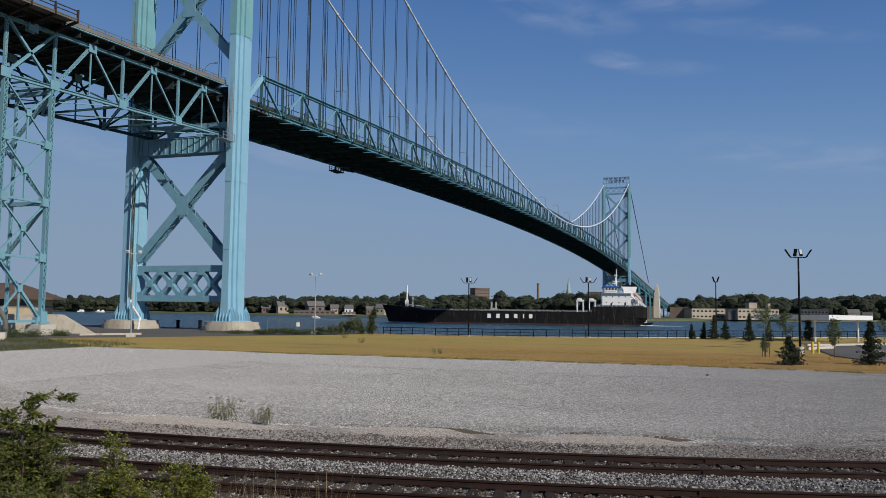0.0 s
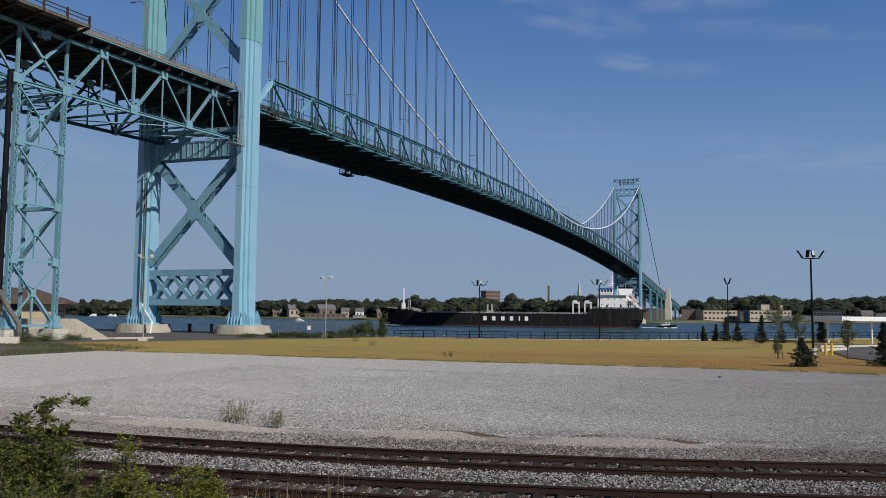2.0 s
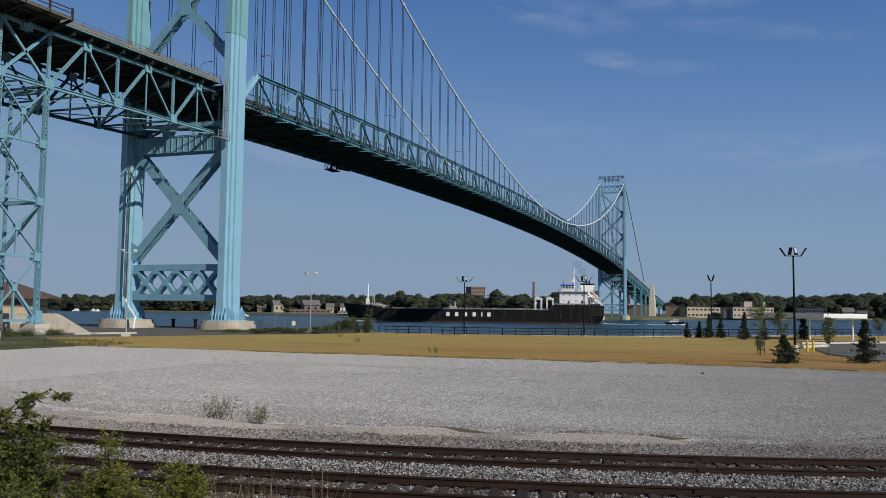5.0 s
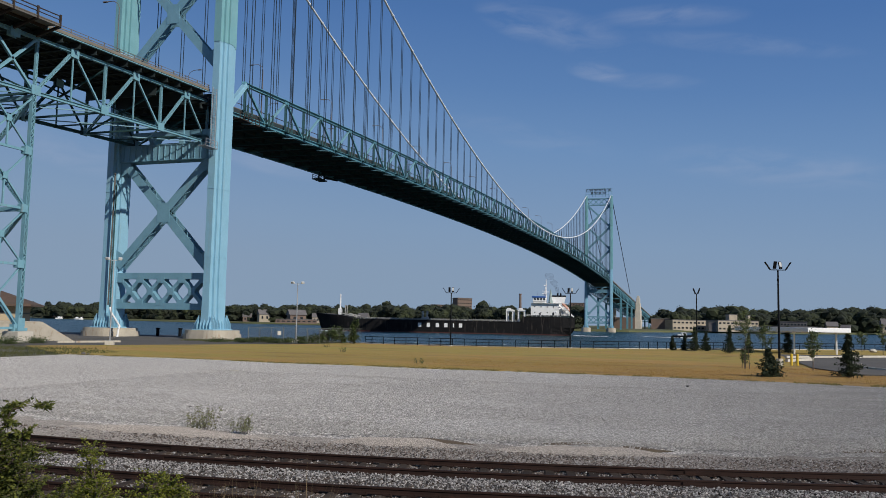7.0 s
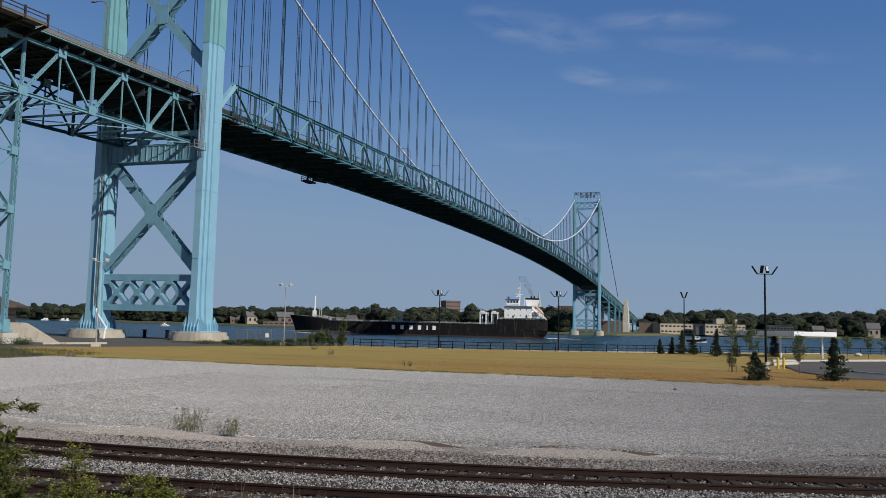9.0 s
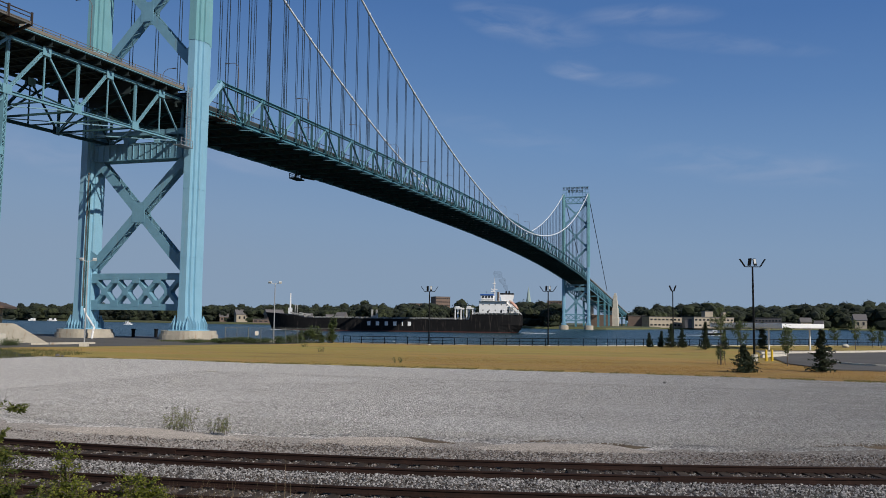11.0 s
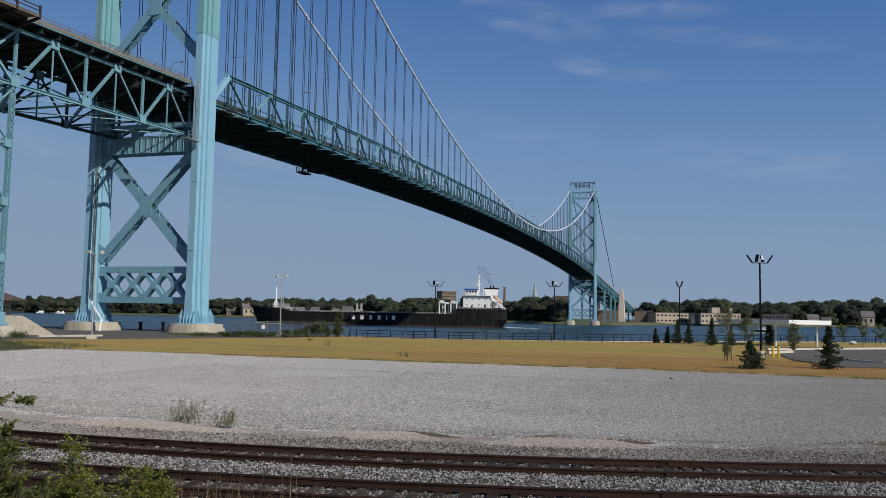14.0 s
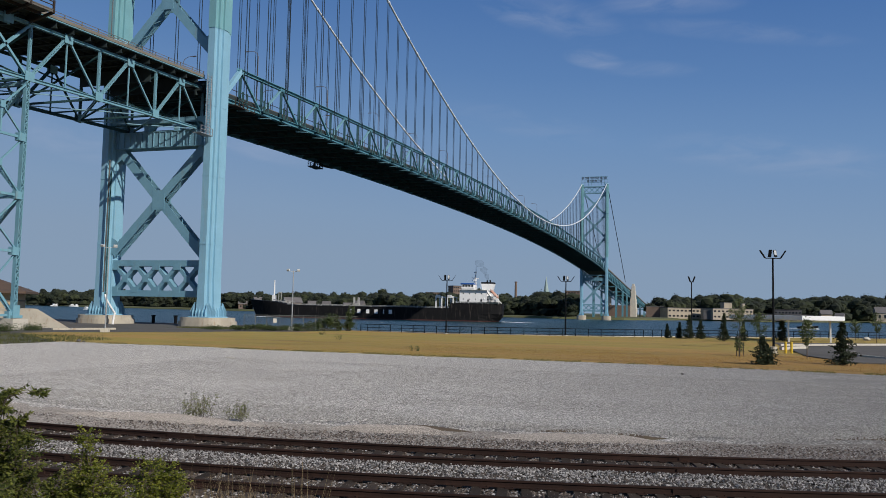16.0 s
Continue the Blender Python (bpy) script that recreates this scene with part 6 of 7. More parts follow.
def make_scraps():
    """Odd bits lying about: a pale board and stones on the gravel, concrete blocks by the chute."""
    bm = bmesh.new()
    box(bm, (0, 0, 0.06), (0.55, 0.14, 0.06), bevel=0.02)
    ob = part("board", bm, M_PALE)
    ob.matrix_world = pose(59.6, -71.1, 2.21, 2, 3, 12)
    tagged(ob, "pale weathered board lying on the gravel", "board")
    for x, y, r, k in ((69.75, -90.1, 0.055, 1), (36.9, -59.0, 0.2, 2), (37.7, -59.3, 0.13, 3), (87.2, -68.0, 0.1, 4)):
        bm = bmesh.new()
        bmesh.ops.create_icosphere(bm, subdivisions=2, radius=r)
        for v in bm.verts:
            v.co *= 1 + 0.3 * noise.noise(v.co * (2.5 / r) + Vector((k, 0, 0)))
            v.co.z *= 0.7
        ob = part("stone", bm, M_FARGREY)
        ob.location = (x, y, 2.2 + r * 0.4)
        tagged(ob, "dark loose stone lying on the gravel", "rock", "loose stones")
    for d, D, sz in ((48.9, 99, (1.6, 1.0, 1.5)), (48.0, 98, (2.0, 1.0, 0.8))):
        bm = bmesh.new()
        box(bm, (0, 0, sz[2] / 2), sz, bevel=0.05)
        ob = part("concrete_block", bm, M_PALE)
        ob.matrix_world = Matrix.Translation(bearing(d, D, 2.1)) @ pose(0, 0, 0, 0, 0, 40)
        tagged(ob, "pale concrete block beside the drain chute", "block", "concrete blocks")


make_scraps()


# ---- ship and boats ----
def make_ship():
    sh = empty("bulk_carrier", Matrix.Identity(4), "black-hulled bulk carrier with a white aft deckhouse", "ship")
    def half(x, z):
        """Half breadth of the hull at x and height z."""
        b = 10.6
        if x > 44:
            u = (x - 44) / (24.5 + 0.35 * max(z, 0) - 2.5)
            b *= max(0.0, 1 - min(1, u) ** (1.7 + 0.1 * z))
        if x < -56:
            u = (-56 - x) / 12.0
            b *= 1 - (0.25 + 0.5 * max(0, 4 - z) / 6) * min(1, u) ** 2
        return max(b, 0.04)
    def top(x):
        if x > 50:
            return 8.0 + (x - 50) / 18 * 1.3
        if x > 44:
            return 6.6 + (x - 44) / 6 * 1.4
        if x > -41:
            return 6.6
        return min(9.2, 6.6 + (-41 - x) * 4)
    xs = [-68, -66, -62, -56, -48, -41.7, -41, -30, -10, 10, 30, 40, 44, 46, 50, 54, 58, 61, 63.5, 65.5, 67, 68]
    def station(x, z):
        y = half(x, z)
        dx = 0.0
        if x > 60:
            dx = -(x - 60) / 8 * (9.3 - z) * 0.36
        if x < -60:
            dx = (-60 - x) / 8 * max(0, 3 - z) * 0.8
        return x + dx, y
    def band(name, z_of, material, parent, label=""):
        bm = bmesh.new()
        rings = []
        for x in xs:
            ring = []
            zs = z_of(x)
            for z in zs:
                X, Y = station(x, z)
                ring.append(Vector((X, Y, z)))
            for z in zs[::-1]:
                X, Y = station(x, z)
                ring.append(Vector((X, -Y, z)))
            rings.append(ring)
        loft(bm, rings)
        fix_normals(bm)
        return part(name, bm, material, parent, label)
    band("hull", lambda x: [0.55 + (top(x) - 0.55) * k / 5 for k in range(6)], M_HULL, sh, "black painted hull with rust streaks")
    band("boot_topping", lambda x: [-1.5, -0.5, 0.55], M_REDHULL, sh)
    # bulwark rail, deck edge and hatch coamings
    for s in (-1, 1):
        bm = bmesh.new()
        bar(bm, (-41, s * 10.3, 7.35), (44, s * 10.3, 7.35), 0.1, 0.1)
        bar(bm, (-41, s * 10.3, 6.95), (44, s * 10.3, 6.95), 0.08, 0.08)
        part("deck_rail", bm, M_SHIPDECK, sh)
    st = bmesh.new()
    box(st, (0, 0, 0.4), (0.12, 0.12, 0.8))
    sme = mesh_of("stanchion", st, M_SHIPDECK)
    for i in range(44):
        piece("stanchion", sme, pose(-40.5 + 84.0 * i / 43, 10.3, 6.6), sh)
    for i in range(6):
        x = -33 + i * 13.4
        bm = bmesh.new()
        box(bm, (x, 0, 6.7), (11.6, 15.5, 0.3), bevel=0.1)
        hc = part("hatch_coaming", bm, M_SHIPDECK, sh)
        bm = bmesh.new()
        box(bm, (x, 0, 6.95), (12.0, 16.0, 0.2), bevel=0.1)
        part("hatch_cover", bm, M_SHIPDECK, hc)
    # plain light bars where the hull carries lettering
    for i, x in enumerate((10.4, 5.9, 1.3, -3.1, -7.0, -10.6)):
        bm = bmesh.new()
        box(bm, (x, 10.62, 4.1), (1.7 if i != 4 else 0.6, 0.06, 2.1))
        part("hull_mark", bm, M_WHITE, sh, "plain white bars painted on the hull")
    # forecastle gear and fore mast
    bm = bmesh.new()
    rod(bm, (55, 0, 8.0), (55, 0, 19.6), 0.55, 8, 0.32)
    box(bm, (55, 0, 10.2), (1.6, 3, 3.2), bevel=0.2)
    part("fore_mast", bm, M_WHITE, sh, "white fore mast")
    bm = bmesh.new()
    rod(bm, (51.8, 2, 8.0), (51.8, 2, 13.5), 0.22, 7)
    rod(bm, (51.8, -2, 8.0), (51.8, -2, 13.5), 0.22, 7)
    bar(bm, (51.8, -2, 13.2), (51.8, 2, 13.2), 0.2, 0.2)
    part("vent_post", bm, M_SHIPDECK, sh)
    bm = bmesh.new()
    box(bm, (48, 3, 8.2), (2.2, 1.6, 1.0), bevel=0.2)
    rod(bm, (45.6, 1.8, 7.6), (45.6, 4.5, 7.6), 0.6, 10)
    part("windlass", bm, M_SHIPDECK, sh)
    bm = bmesh.new()
    for s in (-1, 1):
        bar(bm, (46, s * 9.2, 8.1), (52.5, s * 8.6, 9.4), 0.12, 0.5)
    part("bulwark", bm, M_SHIPDECK, sh)
    # midship house
    bm = bmesh.new()
    for x in (7.3, 9.6):
        box(bm, (x, 6, 8.9), (0.8, 1.6, 4.6), bevel=0.1)
    box(bm, (8.4, 6, 7.4), (3.4, 3, 1.4), bevel=0.1)
    part("midship_locker", bm, M_SHIPDECK, sh)
    # two white gantry frames
    for x in (-35.3, -41.2):
        bm = bmesh.new()
        for dx in (-1.5, 1.5):
            box(bm, (x + dx, 8.0, 9.6), (0.6, 0.6, 6.0))
            box(bm, (x + dx, -8.0, 9.6), (0.6, 0.6, 6.0))
        box(bm, (x, 8.0, 12.3), (3.8, 1.2, 0.8), bevel=0.1)
        box(bm, (x, -8.0, 12.3), (3.8, 1.2, 0.8))
        box(bm, (x, 0, 12.4), (0.7, 16, 0.7))
        box(bm, (x + 0.4, 8.0, 12.9), (2.2, 1.4, 1.0), bevel=0.2)
        part("gantry_frame", bm, M_WHITE, sh, "white deck gantry frame")
    # aft deckhouse
    bm = bmesh.new()
    box(bm, (-53.0, 0, 12.65), (14, 18.5, 7.1), bevel=0.15)
    dh = part("deckhouse", bm, M_WHITE, sh)
    bm = bmesh.new()
    box(bm, (-50.2, 0, 17.7), (6.4, 20.6, 2.9), bevel=0.3)
    wh = part("wheelhouse", bm, M_WHITE, sh)
    bm = bmesh.new()
    box(bm, (-50.0, 0, 19.2), (6.9, 21.2, 0.75), bevel=0.2)
    part("blue_band", bm, M_BLUE, wh, "blue painted roof band")
    wd = bmesh.new()
    box(wd, (0, 0, 0), (1.0, 0.1, 0.95))
    wme = mesh_of("window", wd, M_GLASS)
    for i in range(4):
        piece("window", wme, pose(-52.6 + 1.5 * i, 10.32, 18.1), wh)
    for i in range(7):
        piece("window", wme, pose(-46.98, -8 + 2.6 * i, 18.1, 0, 0, 90), wh)
    pw = bmesh.new()
    box(pw, (0, 0, 0), (0.5, 0.1, 0.55))
    pme = mesh_of("porthole", pw, M_GLASS)
    for zz in (14.3, 11.4):
        for i in range(5):
            piece("porthole", pme, pose(-48.0 - 3.1 * i, 9.28, zz), dh)
    for zz in (16.1,):
        bm = bmesh.new()
        box(bm, (-55, 9.9, zz), (18, 1.4, 0.15))
        bar(bm, (-46, 10.5, zz + 1.0), (-62, 10.5, zz + 1.0), 0.08, 0.08)
        part("side_gallery", bm, M_WHITE, dh)
    bm = bmesh.new()
    box(bm, (-56.0, 9.5, 9.6), (20, 0.3, 0.9))
    part("poop_screen", bm, M_UNDER, dh)
    bm = bmesh.new()
    box(bm, (-62.2, 0, 11.0), (5.4, 15.0, 3.8), bevel=0.15)
    box(bm, (-61.6, 0, 13.2), (6.6, 18.6, 0.16))
    for yy in (-9.2, 9.2):
        for zz in (13.8, 14.3):
            bar(bm, (-58.4, yy, zz), (-64.9, yy, zz), 0.08, 0.08)
        for i in range(4):
            bar(bm, (-58.5 - 2.1 * i, yy, 9.1), (-58.5 - 2.1 * i, yy, 14.3), 0.16, 0.16)
    part("after_house", bm, M_WHITE, sh)
    for xx, zz, w, h in ((-61.2, 10.6, 0.9, 1.9), (-63.6, 11.0, 0.8, 0.8), (-57.2, 10.4, 0.9, 1.9), (-50.5, 10.2, 0.9, 1.9)):
        bm = bmesh.new()
        box(bm, (xx, 7.52 if xx < -59.6 else 9.27, zz), (w, 0.1, h))
        part("doorway", bm, M_GLASS, dh)
    # funnel
    bm = bmesh.new()
    loft(bm, [[Vector((-60 + x * k, y, z)) for x, y in ((-2.6, -2.6), (2.6, -2.6), (2.6, 2.6), (-2.6, 2.6))] for z, k in ((13.0, 0.95), (15.6, 1.0), (19.6, 1.4))])
    fix_normals(bm)
    fn = part("funnel", bm, M_WHITE, sh)
    bm = bmesh.new()
    box(bm, (-60.0, 0, 20.0), (7.2, 5.4, 0.8), bevel=0.2)
    for x in (-61, -59.5):
        rod(bm, (x, 0, 20.3), (x, 0, 21.6), 0.4, 8)
    part("funnel_top", bm, M_BLACK, fn, "black funnel top")
    # free-fall lifeboat on a sloping ramp
    bm = bmesh.new()
    for y in (6.2, 8.4):
        bar(bm, (-59.4, y, 17.2), (-67.5, y, 9.4), 0.35, 0.5)
        bar(bm, (-62.5, y, 14.2), (-62.5, y, 9.2), 0.3, 0.3)
        bar(bm, (-66, y, 11.2), (-66, y, 9.2), 0.3, 0.3)
    bar(bm, (-64, 9, 13), (-58, 9, 13), 0.3, 0.3)
    part("lifeboat_ramp", bm, M_WHITE, sh)
    bm = bmesh.new()
    m, n = axis_matrix((-60.8, 7.3, 17.0), (-66.4, 7.3, 11.6))
    bmesh.ops.create_uvsphere(bm, u_segments=14, v_segments=10, radius=1.0, matrix=m @ Matrix.Diagonal((0.75, 0.8, n / 2.4, 1)))
    part("lifeboat", bm, M_ORANGE, sh, "orange free-fall lifeboat")
    for x, y, h in ((-61.5, 8.6, 4.2), (-63.5, 8.8, 3.0), (-58.5, 9.0, 2.6), (-65.5, 5.0, 2.2)):
        bm = bmesh.new()
        rod(bm, (x, y, 9.1), (x, y, 9.1 + h), 0.28, 8)
        bmesh.ops.create_uvsphere(bm, u_segments=10, v_segments=6, radius=0.55, matrix=Matrix.Translation((x, y, 9.1 + h)))
        part("vent_cowl", bm, M_WHITE, sh)
    bm = bmesh.new()
    bar(bm, (-60.2, 9.4, 14.6), (-63.2, 9.4, 11.6), 0.6, 0.15)
    bar(bm, (-63.2, 9.4, 11.6), (-60.4, 9.4, 9.2), 0.6, 0.15)
    part("stair", bm, M_SHIPDECK, sh)
    for s2 in (-1, 1):
        bm = bmesh.new()
        for z in (9.7, 10.2):
            bar(bm, (-42.5, s2 * 10.2, z), (-60.0, s2 * 9.9, z), 0.08, 0.08)
        for i in range(9):
            bar(bm, (-42.5 - 2.1 * i, s2 * 10.1, 9.1), (-42.5 - 2.1 * i, s2 * 10.1, 10.25), 0.09, 0.09)
        part("poop_rail", bm, M_WHITE, sh)
    # radar mast
    bm = bmesh.new()
    rod(bm, (-53.5, 0, 16.1), (-53.5, 0, 28.6), 0.4, 8, 0.14)
    rod(bm, (-52.3, 0, 16.1), (-53.2, 0, 24.8), 0.22, 6)
    for i in range(7):
        bar(bm, (-53.5, 0, 17.5 + i), (-52.45 - 0.1 * i, 0, 17.5 + i), 0.14, 0.14)
    box(bm, (-53.2, 0, 25.5), (1.5, 1.5, 0.5))
    box(bm, (-52.8, 0, 21.2), (2.4, 2.2, 0.4))
    bar(bm, (-53.5, -2.2, 23.7), (-53.5, 2.2, 23.7), 0.2, 0.2)
    bar(bm, (-55, 0, 22.2), (-52, 0, 22.2), 0.3, 0.3)
    bar(bm, (-51.8, -1.6, 22.6), (-51.8, 1.6, 22.6), 0.25, 0.4)
    rod(bm, (-56, 3, 14.8), (-56, 3, 21), 0.08, 6)
    rod(bm, (-49, -3, 17.8), (-49, -3, 22), 0.08, 6)
    part("radar_mast", bm, M_WHITE, sh)
    # thin dark exhaust drifting up from the funnel
    for x, z, rx, rz in ((-59.2, 23.6, 1.0, 1.5), (-57.6, 26.8, 1.6, 1.7), (-55.2, 30.2, 2.4, 1.9)):
        bm = bmesh.new()
        bmesh.ops.create_icosphere(bm, subdivisions=3, radius=1.0, matrix=Matrix.Translation((x, 0, z)) @ Matrix.Diagonal((rx, 1.4, rz, 1)))
        for v in bm.verts:
            v.co += Vector((1.4, 0.6, 1.0)) * 0.8 * noise.noise(v.co * 0.7)
        part("exhaust_puff", bm, M_SMOKE, sh, "thin grey exhaust smoke")
    # bow wave and stern wash, rigid foam ridges carried by the ship
    for name, x0, x1, y0, y1, k in (("bow_wave", 64.5, 47, 1.2, 11.4, 26), ("stern_wash", -68, -84, 7, 10, 22)):
        bm = bmesh.new()
        g = random.Random(4)
        for i in range(k):
            u = (i + g.random()) / k
            x, y = x0 + (x1 - x0) * u, y0 + (y1 - y0) * u ** 0.6 + g.uniform(-0.6, 0.6)
            bmesh.ops.create_icosphere(bm, subdivisions=1, radius=0.5, matrix=Matrix.Translation((x, y, 0.05)) @ Matrix.Diagonal((g.uniform(1.2, 3), g.uniform(0.8, 1.6), 0.5 * (1.3 - u), 1)))
        part(name, bm, M_FOAM, sh, "white foam")
    return sh


def make_workboat(kind=0):
    if kind == 0:
        bt = empty("pilot_boat", Matrix.Identity(4), "dark-hulled workboat with a white wheelhouse under way", "boat")
        hullmat, L, B, H = M_BLACK, 9.0, 3.0, 1.25
    else:
        bt = empty("motor_boat", Matrix.Identity(4), "small white motor boat under way with a foaming wake", "boat")
        hullmat, L, B, H = M_WHITE, 7.0, 2.4, 1.0
    bm = bmesh.new()
    rings = []
    for u in np.linspace(0, 1, 9):
        x = -L / 2 + L * u
        b = B / 2 * (1 - max(0, (u - 0.55) / 0.45) ** 2.2) + 0.03
        t = H * (1 + 0.35 * u * u)
        rings.append([Vector((x + (0.6 if u == 1 else 0), b, t)), Vector((x, b * 0.8, -0.3)), Vector((x, -b * 0.8, -0.3)), Vector((x + (0.6 if u == 1 else 0), -b, t))])
    loft(bm, rings)
    fix_normals(bm)
    part("hull", bm, hullmat, bt)
    bm = bmesh.new()
    s = 0.72 if kind == 0 else 0.65
    box(bm, (0.8, 0, H + 1.0 * s), (3.2 * s, 2.4 * s, 2.3 * s), bevel=0.15)
    box(bm, (-1.9 * s, 0, H + 0.55 * s), (2.4 * s, 2.0 * s, 1.2 * s), bevel=0.1)
    box(bm, (0.8, 0, H + 2.25 * s), (3.6 * s, 2.7 * s, 0.14 * s))
    cb = part("wheelhouse", bm, M_WHITE, bt)
    for sy in (-1, 1):
        bm = bmesh.new()
        box(bm, (0.9, sy * 1.21 * s, H + 1.5 * s), (1.7 * s, 0.06, 0.55 * s))
        part("window", bm, M_GLASS, cb)
    bm = bmesh.new()
    rod(bm, (-0.6, 0, H + 2 * s), (-0.6, 0, H + 4.0 * s), 0.06, 6)
    bar(bm, (-0.6, -0.7, H + 3 * s), (-0.6, 0.7, H + 3 * s), 0.08, 0.08)
    part("mast", bm, M_GREY, bt)
    bm = bmesh.new()
    g = random.Random(8)
    n = 90 if kind == 0 else 70
    ln = 14 if kind == 0 else 34
    for i in range(n):
        u = g.random()
        x = L / 2 - u * (L + ln)
        y = g.choice((-1, 1)) * (B * 0.45 + 0.06 * (L / 2 - x)) + g.uniform(-0.4, 0.4)
        bmesh.ops.create_icosphere(bm, subdivisions=1, radius=0.45, matrix=Matrix.Translation((x, y, 0.05)) @ Matrix.Diagonal((g.uniform(1, 2.8), g.uniform(0.7, 1.3), g.uniform(0.2, 0.6) * (1.1 - 0.8 * u) * (2.2 if kind == 0 and u < 0.25 else 1.0), 1)))
    tagged(part("wake_foam", bm, M_FOAM, bt, "white foam"), kind="stuff")
    return bt


# ---- far bank ----
def make_woods():
    g = np.random.default_rng(21)
    ico = bmesh.new()
    bmesh.ops.create_icosphere(ico, subdivisions=1, radius=1.0)
    ico.verts.ensure_lookup_table()
    base = np.array([tuple(v.co) for v in ico.verts])
    faces = np.array([[v.index for v in f.verts] for f in ico.faces])
    ico.free()
    def woods(name, label, d0, d1, spacing_deg, shore, depth, hmin, hmax, seed, leaf=1.15, per=260, grow=lambda d: 1.0):
        """Crowns of several lobes, each lobe a lumpy core wrapped in leaf clumps."""
        cents, core_v, core_f = [], [], []
        def lobe(c, r, count):
            k = len(core_v)
            bump = 1 + 0.16 * g.normal(0, 1, (len(base), 1)).clip(-1.5, 1.5)
            core_v.extend((base * bump * np.asarray(r) * 0.9 + c).tolist())
            core_f.extend((faces + k).tolist())
            d = g.normal(0, 1, (count, 3))
            d /= np.linalg.norm(d, axis=1)[:, None]
            cents.append(c + d * np.asarray(r) * g.uniform(0.78, 1.0, (count, 1)))
        deg = d0
        while deg > d1:
            for row in range(3):
                D = shore(deg) + depth * (row + g.uniform(0, 0.8)) / 3
                h = g.uniform(hmin, hmax) * (0.74 + 0.14 * row) * grow(deg)
                if g.random() < 0.06:
                    h *= 1.22
                p = bearing(deg + g.uniform(-1, 1) * spacing_deg, D, 2.0)
                p = np.array((p.x, p.y, p.z))
                rx = h * g.uniform(0.38, 0.66)
                for k in range(6):
                    a, u = g.uniform(0, 6.283), g.uniform(0.2, 0.75)
                    o = np.array((math.cos(a) * rx * u, math.sin(a) * rx * u, h * g.uniform(0.42, 0.74)))
                    lr = rx * g.uniform(0.42, 0.62)
                    lobe(p + o, (lr, lr, lr * g.uniform(0.7, 0.95)), per // 6)
                lobe(p + np.array((0, 0, h * 0.78)), (rx * 0.55, rx * 0.55, h * 0.2), per // 5)
                lobe(p + np.array((0, 0, h * 0.2)), (rx * 0.95, rx * 0.95, h * 0.27), per // 6)
            deg -= spacing_deg * g.uniform(0.7, 1.3)
        ob = leaf_cloud(name, np.concatenate(cents), leaf, M_WOODS, None, seed, 0.3, 1.3)
        tagged(ob, label, "trees", kind="stuff")
        tagged(from_arrays("canopy_core", core_v, core_f, M_WOODS, ob), kind="stuff")
    shore_l = lambda d: float(np.interp(d, (8, 12, 20, 31, 42, 52), (730, 800, 840, 930, 1180, 1400)))
    woods("far_woods", "dark green wooded far bank of the river", 51.0, 8.4, 0.40, shore_l, 110, 18, 24, 31)
    shore_r = lambda d: float(np.interp(d, (-14, -8, -3, 4), (1320, 1230, 1110, 960)))
    woods("far_woods", "dark green wooded far bank behind the warehouses", 3.3, -13.5, 0.40, shore_r, 120, 18, 24, 32, grow=lambda d: float(np.interp(d, (-13, -9, -6, -4, 4), (1.95, 1.8, 1.6, 1.45, 1.25))))
    big = lambda d: 1020.0
    woods("far_woods", "tall old trees rising behind the warehouses", -0.8, -1.5, 0.5, big, 30, 28, 32, 33)
    woods("far_woods", "tall trees on the far bank beside the shed", -4.9, -6.6, 0.6, lambda d: 1080.0, 40, 25, 29, 34)


def far_box(name, label, category, d0, d1, D, z0, z1, depth, material, floors=0, cols=0, winmat=None, skew=0.0):
    """A far building between two bearings, with real window panes on the side that is seen."""
    p, q = bearing(d0, D, 0), bearing(d1, D + skew, 0)
    th = empty(name, Matrix.Identity(4), label, category)
    w = (q - p).length
    d = (q - p).normalized()
    m = Matrix.Translation((p + q) / 2) @ Matrix.Rotation(math.atan2(d.y, d.x), 4, "Z")
    bm = bmesh.new()
    box(bm, (0, depth / 2, (z0 + z1) / 2), (w, depth, z1 - z0), m)
    part("wall", bm, material, th)
    bm = bmesh.new()
    box(bm, (0, depth / 2, z1 + 0.3), (w + 0.8, depth + 0.8, 0.6), m)
    part("roof", bm, M_FARGREY, th)
    if floors:
        fh = (z1 - z0) / floors
        pw = bmesh.new()
        box(pw, (0, 0, 0), (w / cols * 0.55, 0.3, fh * 0.3))
        me = mesh_of("window", pw, winmat or M_GLASS)
        for i in range(floors):
            for j in range(cols):
                piece("window", me, m @ Matrix.Translation((-w / 2 + w * (j + 0.5) / cols, -0.05, z0 + fh * (i + 0.55))), th)
    return th, m, w


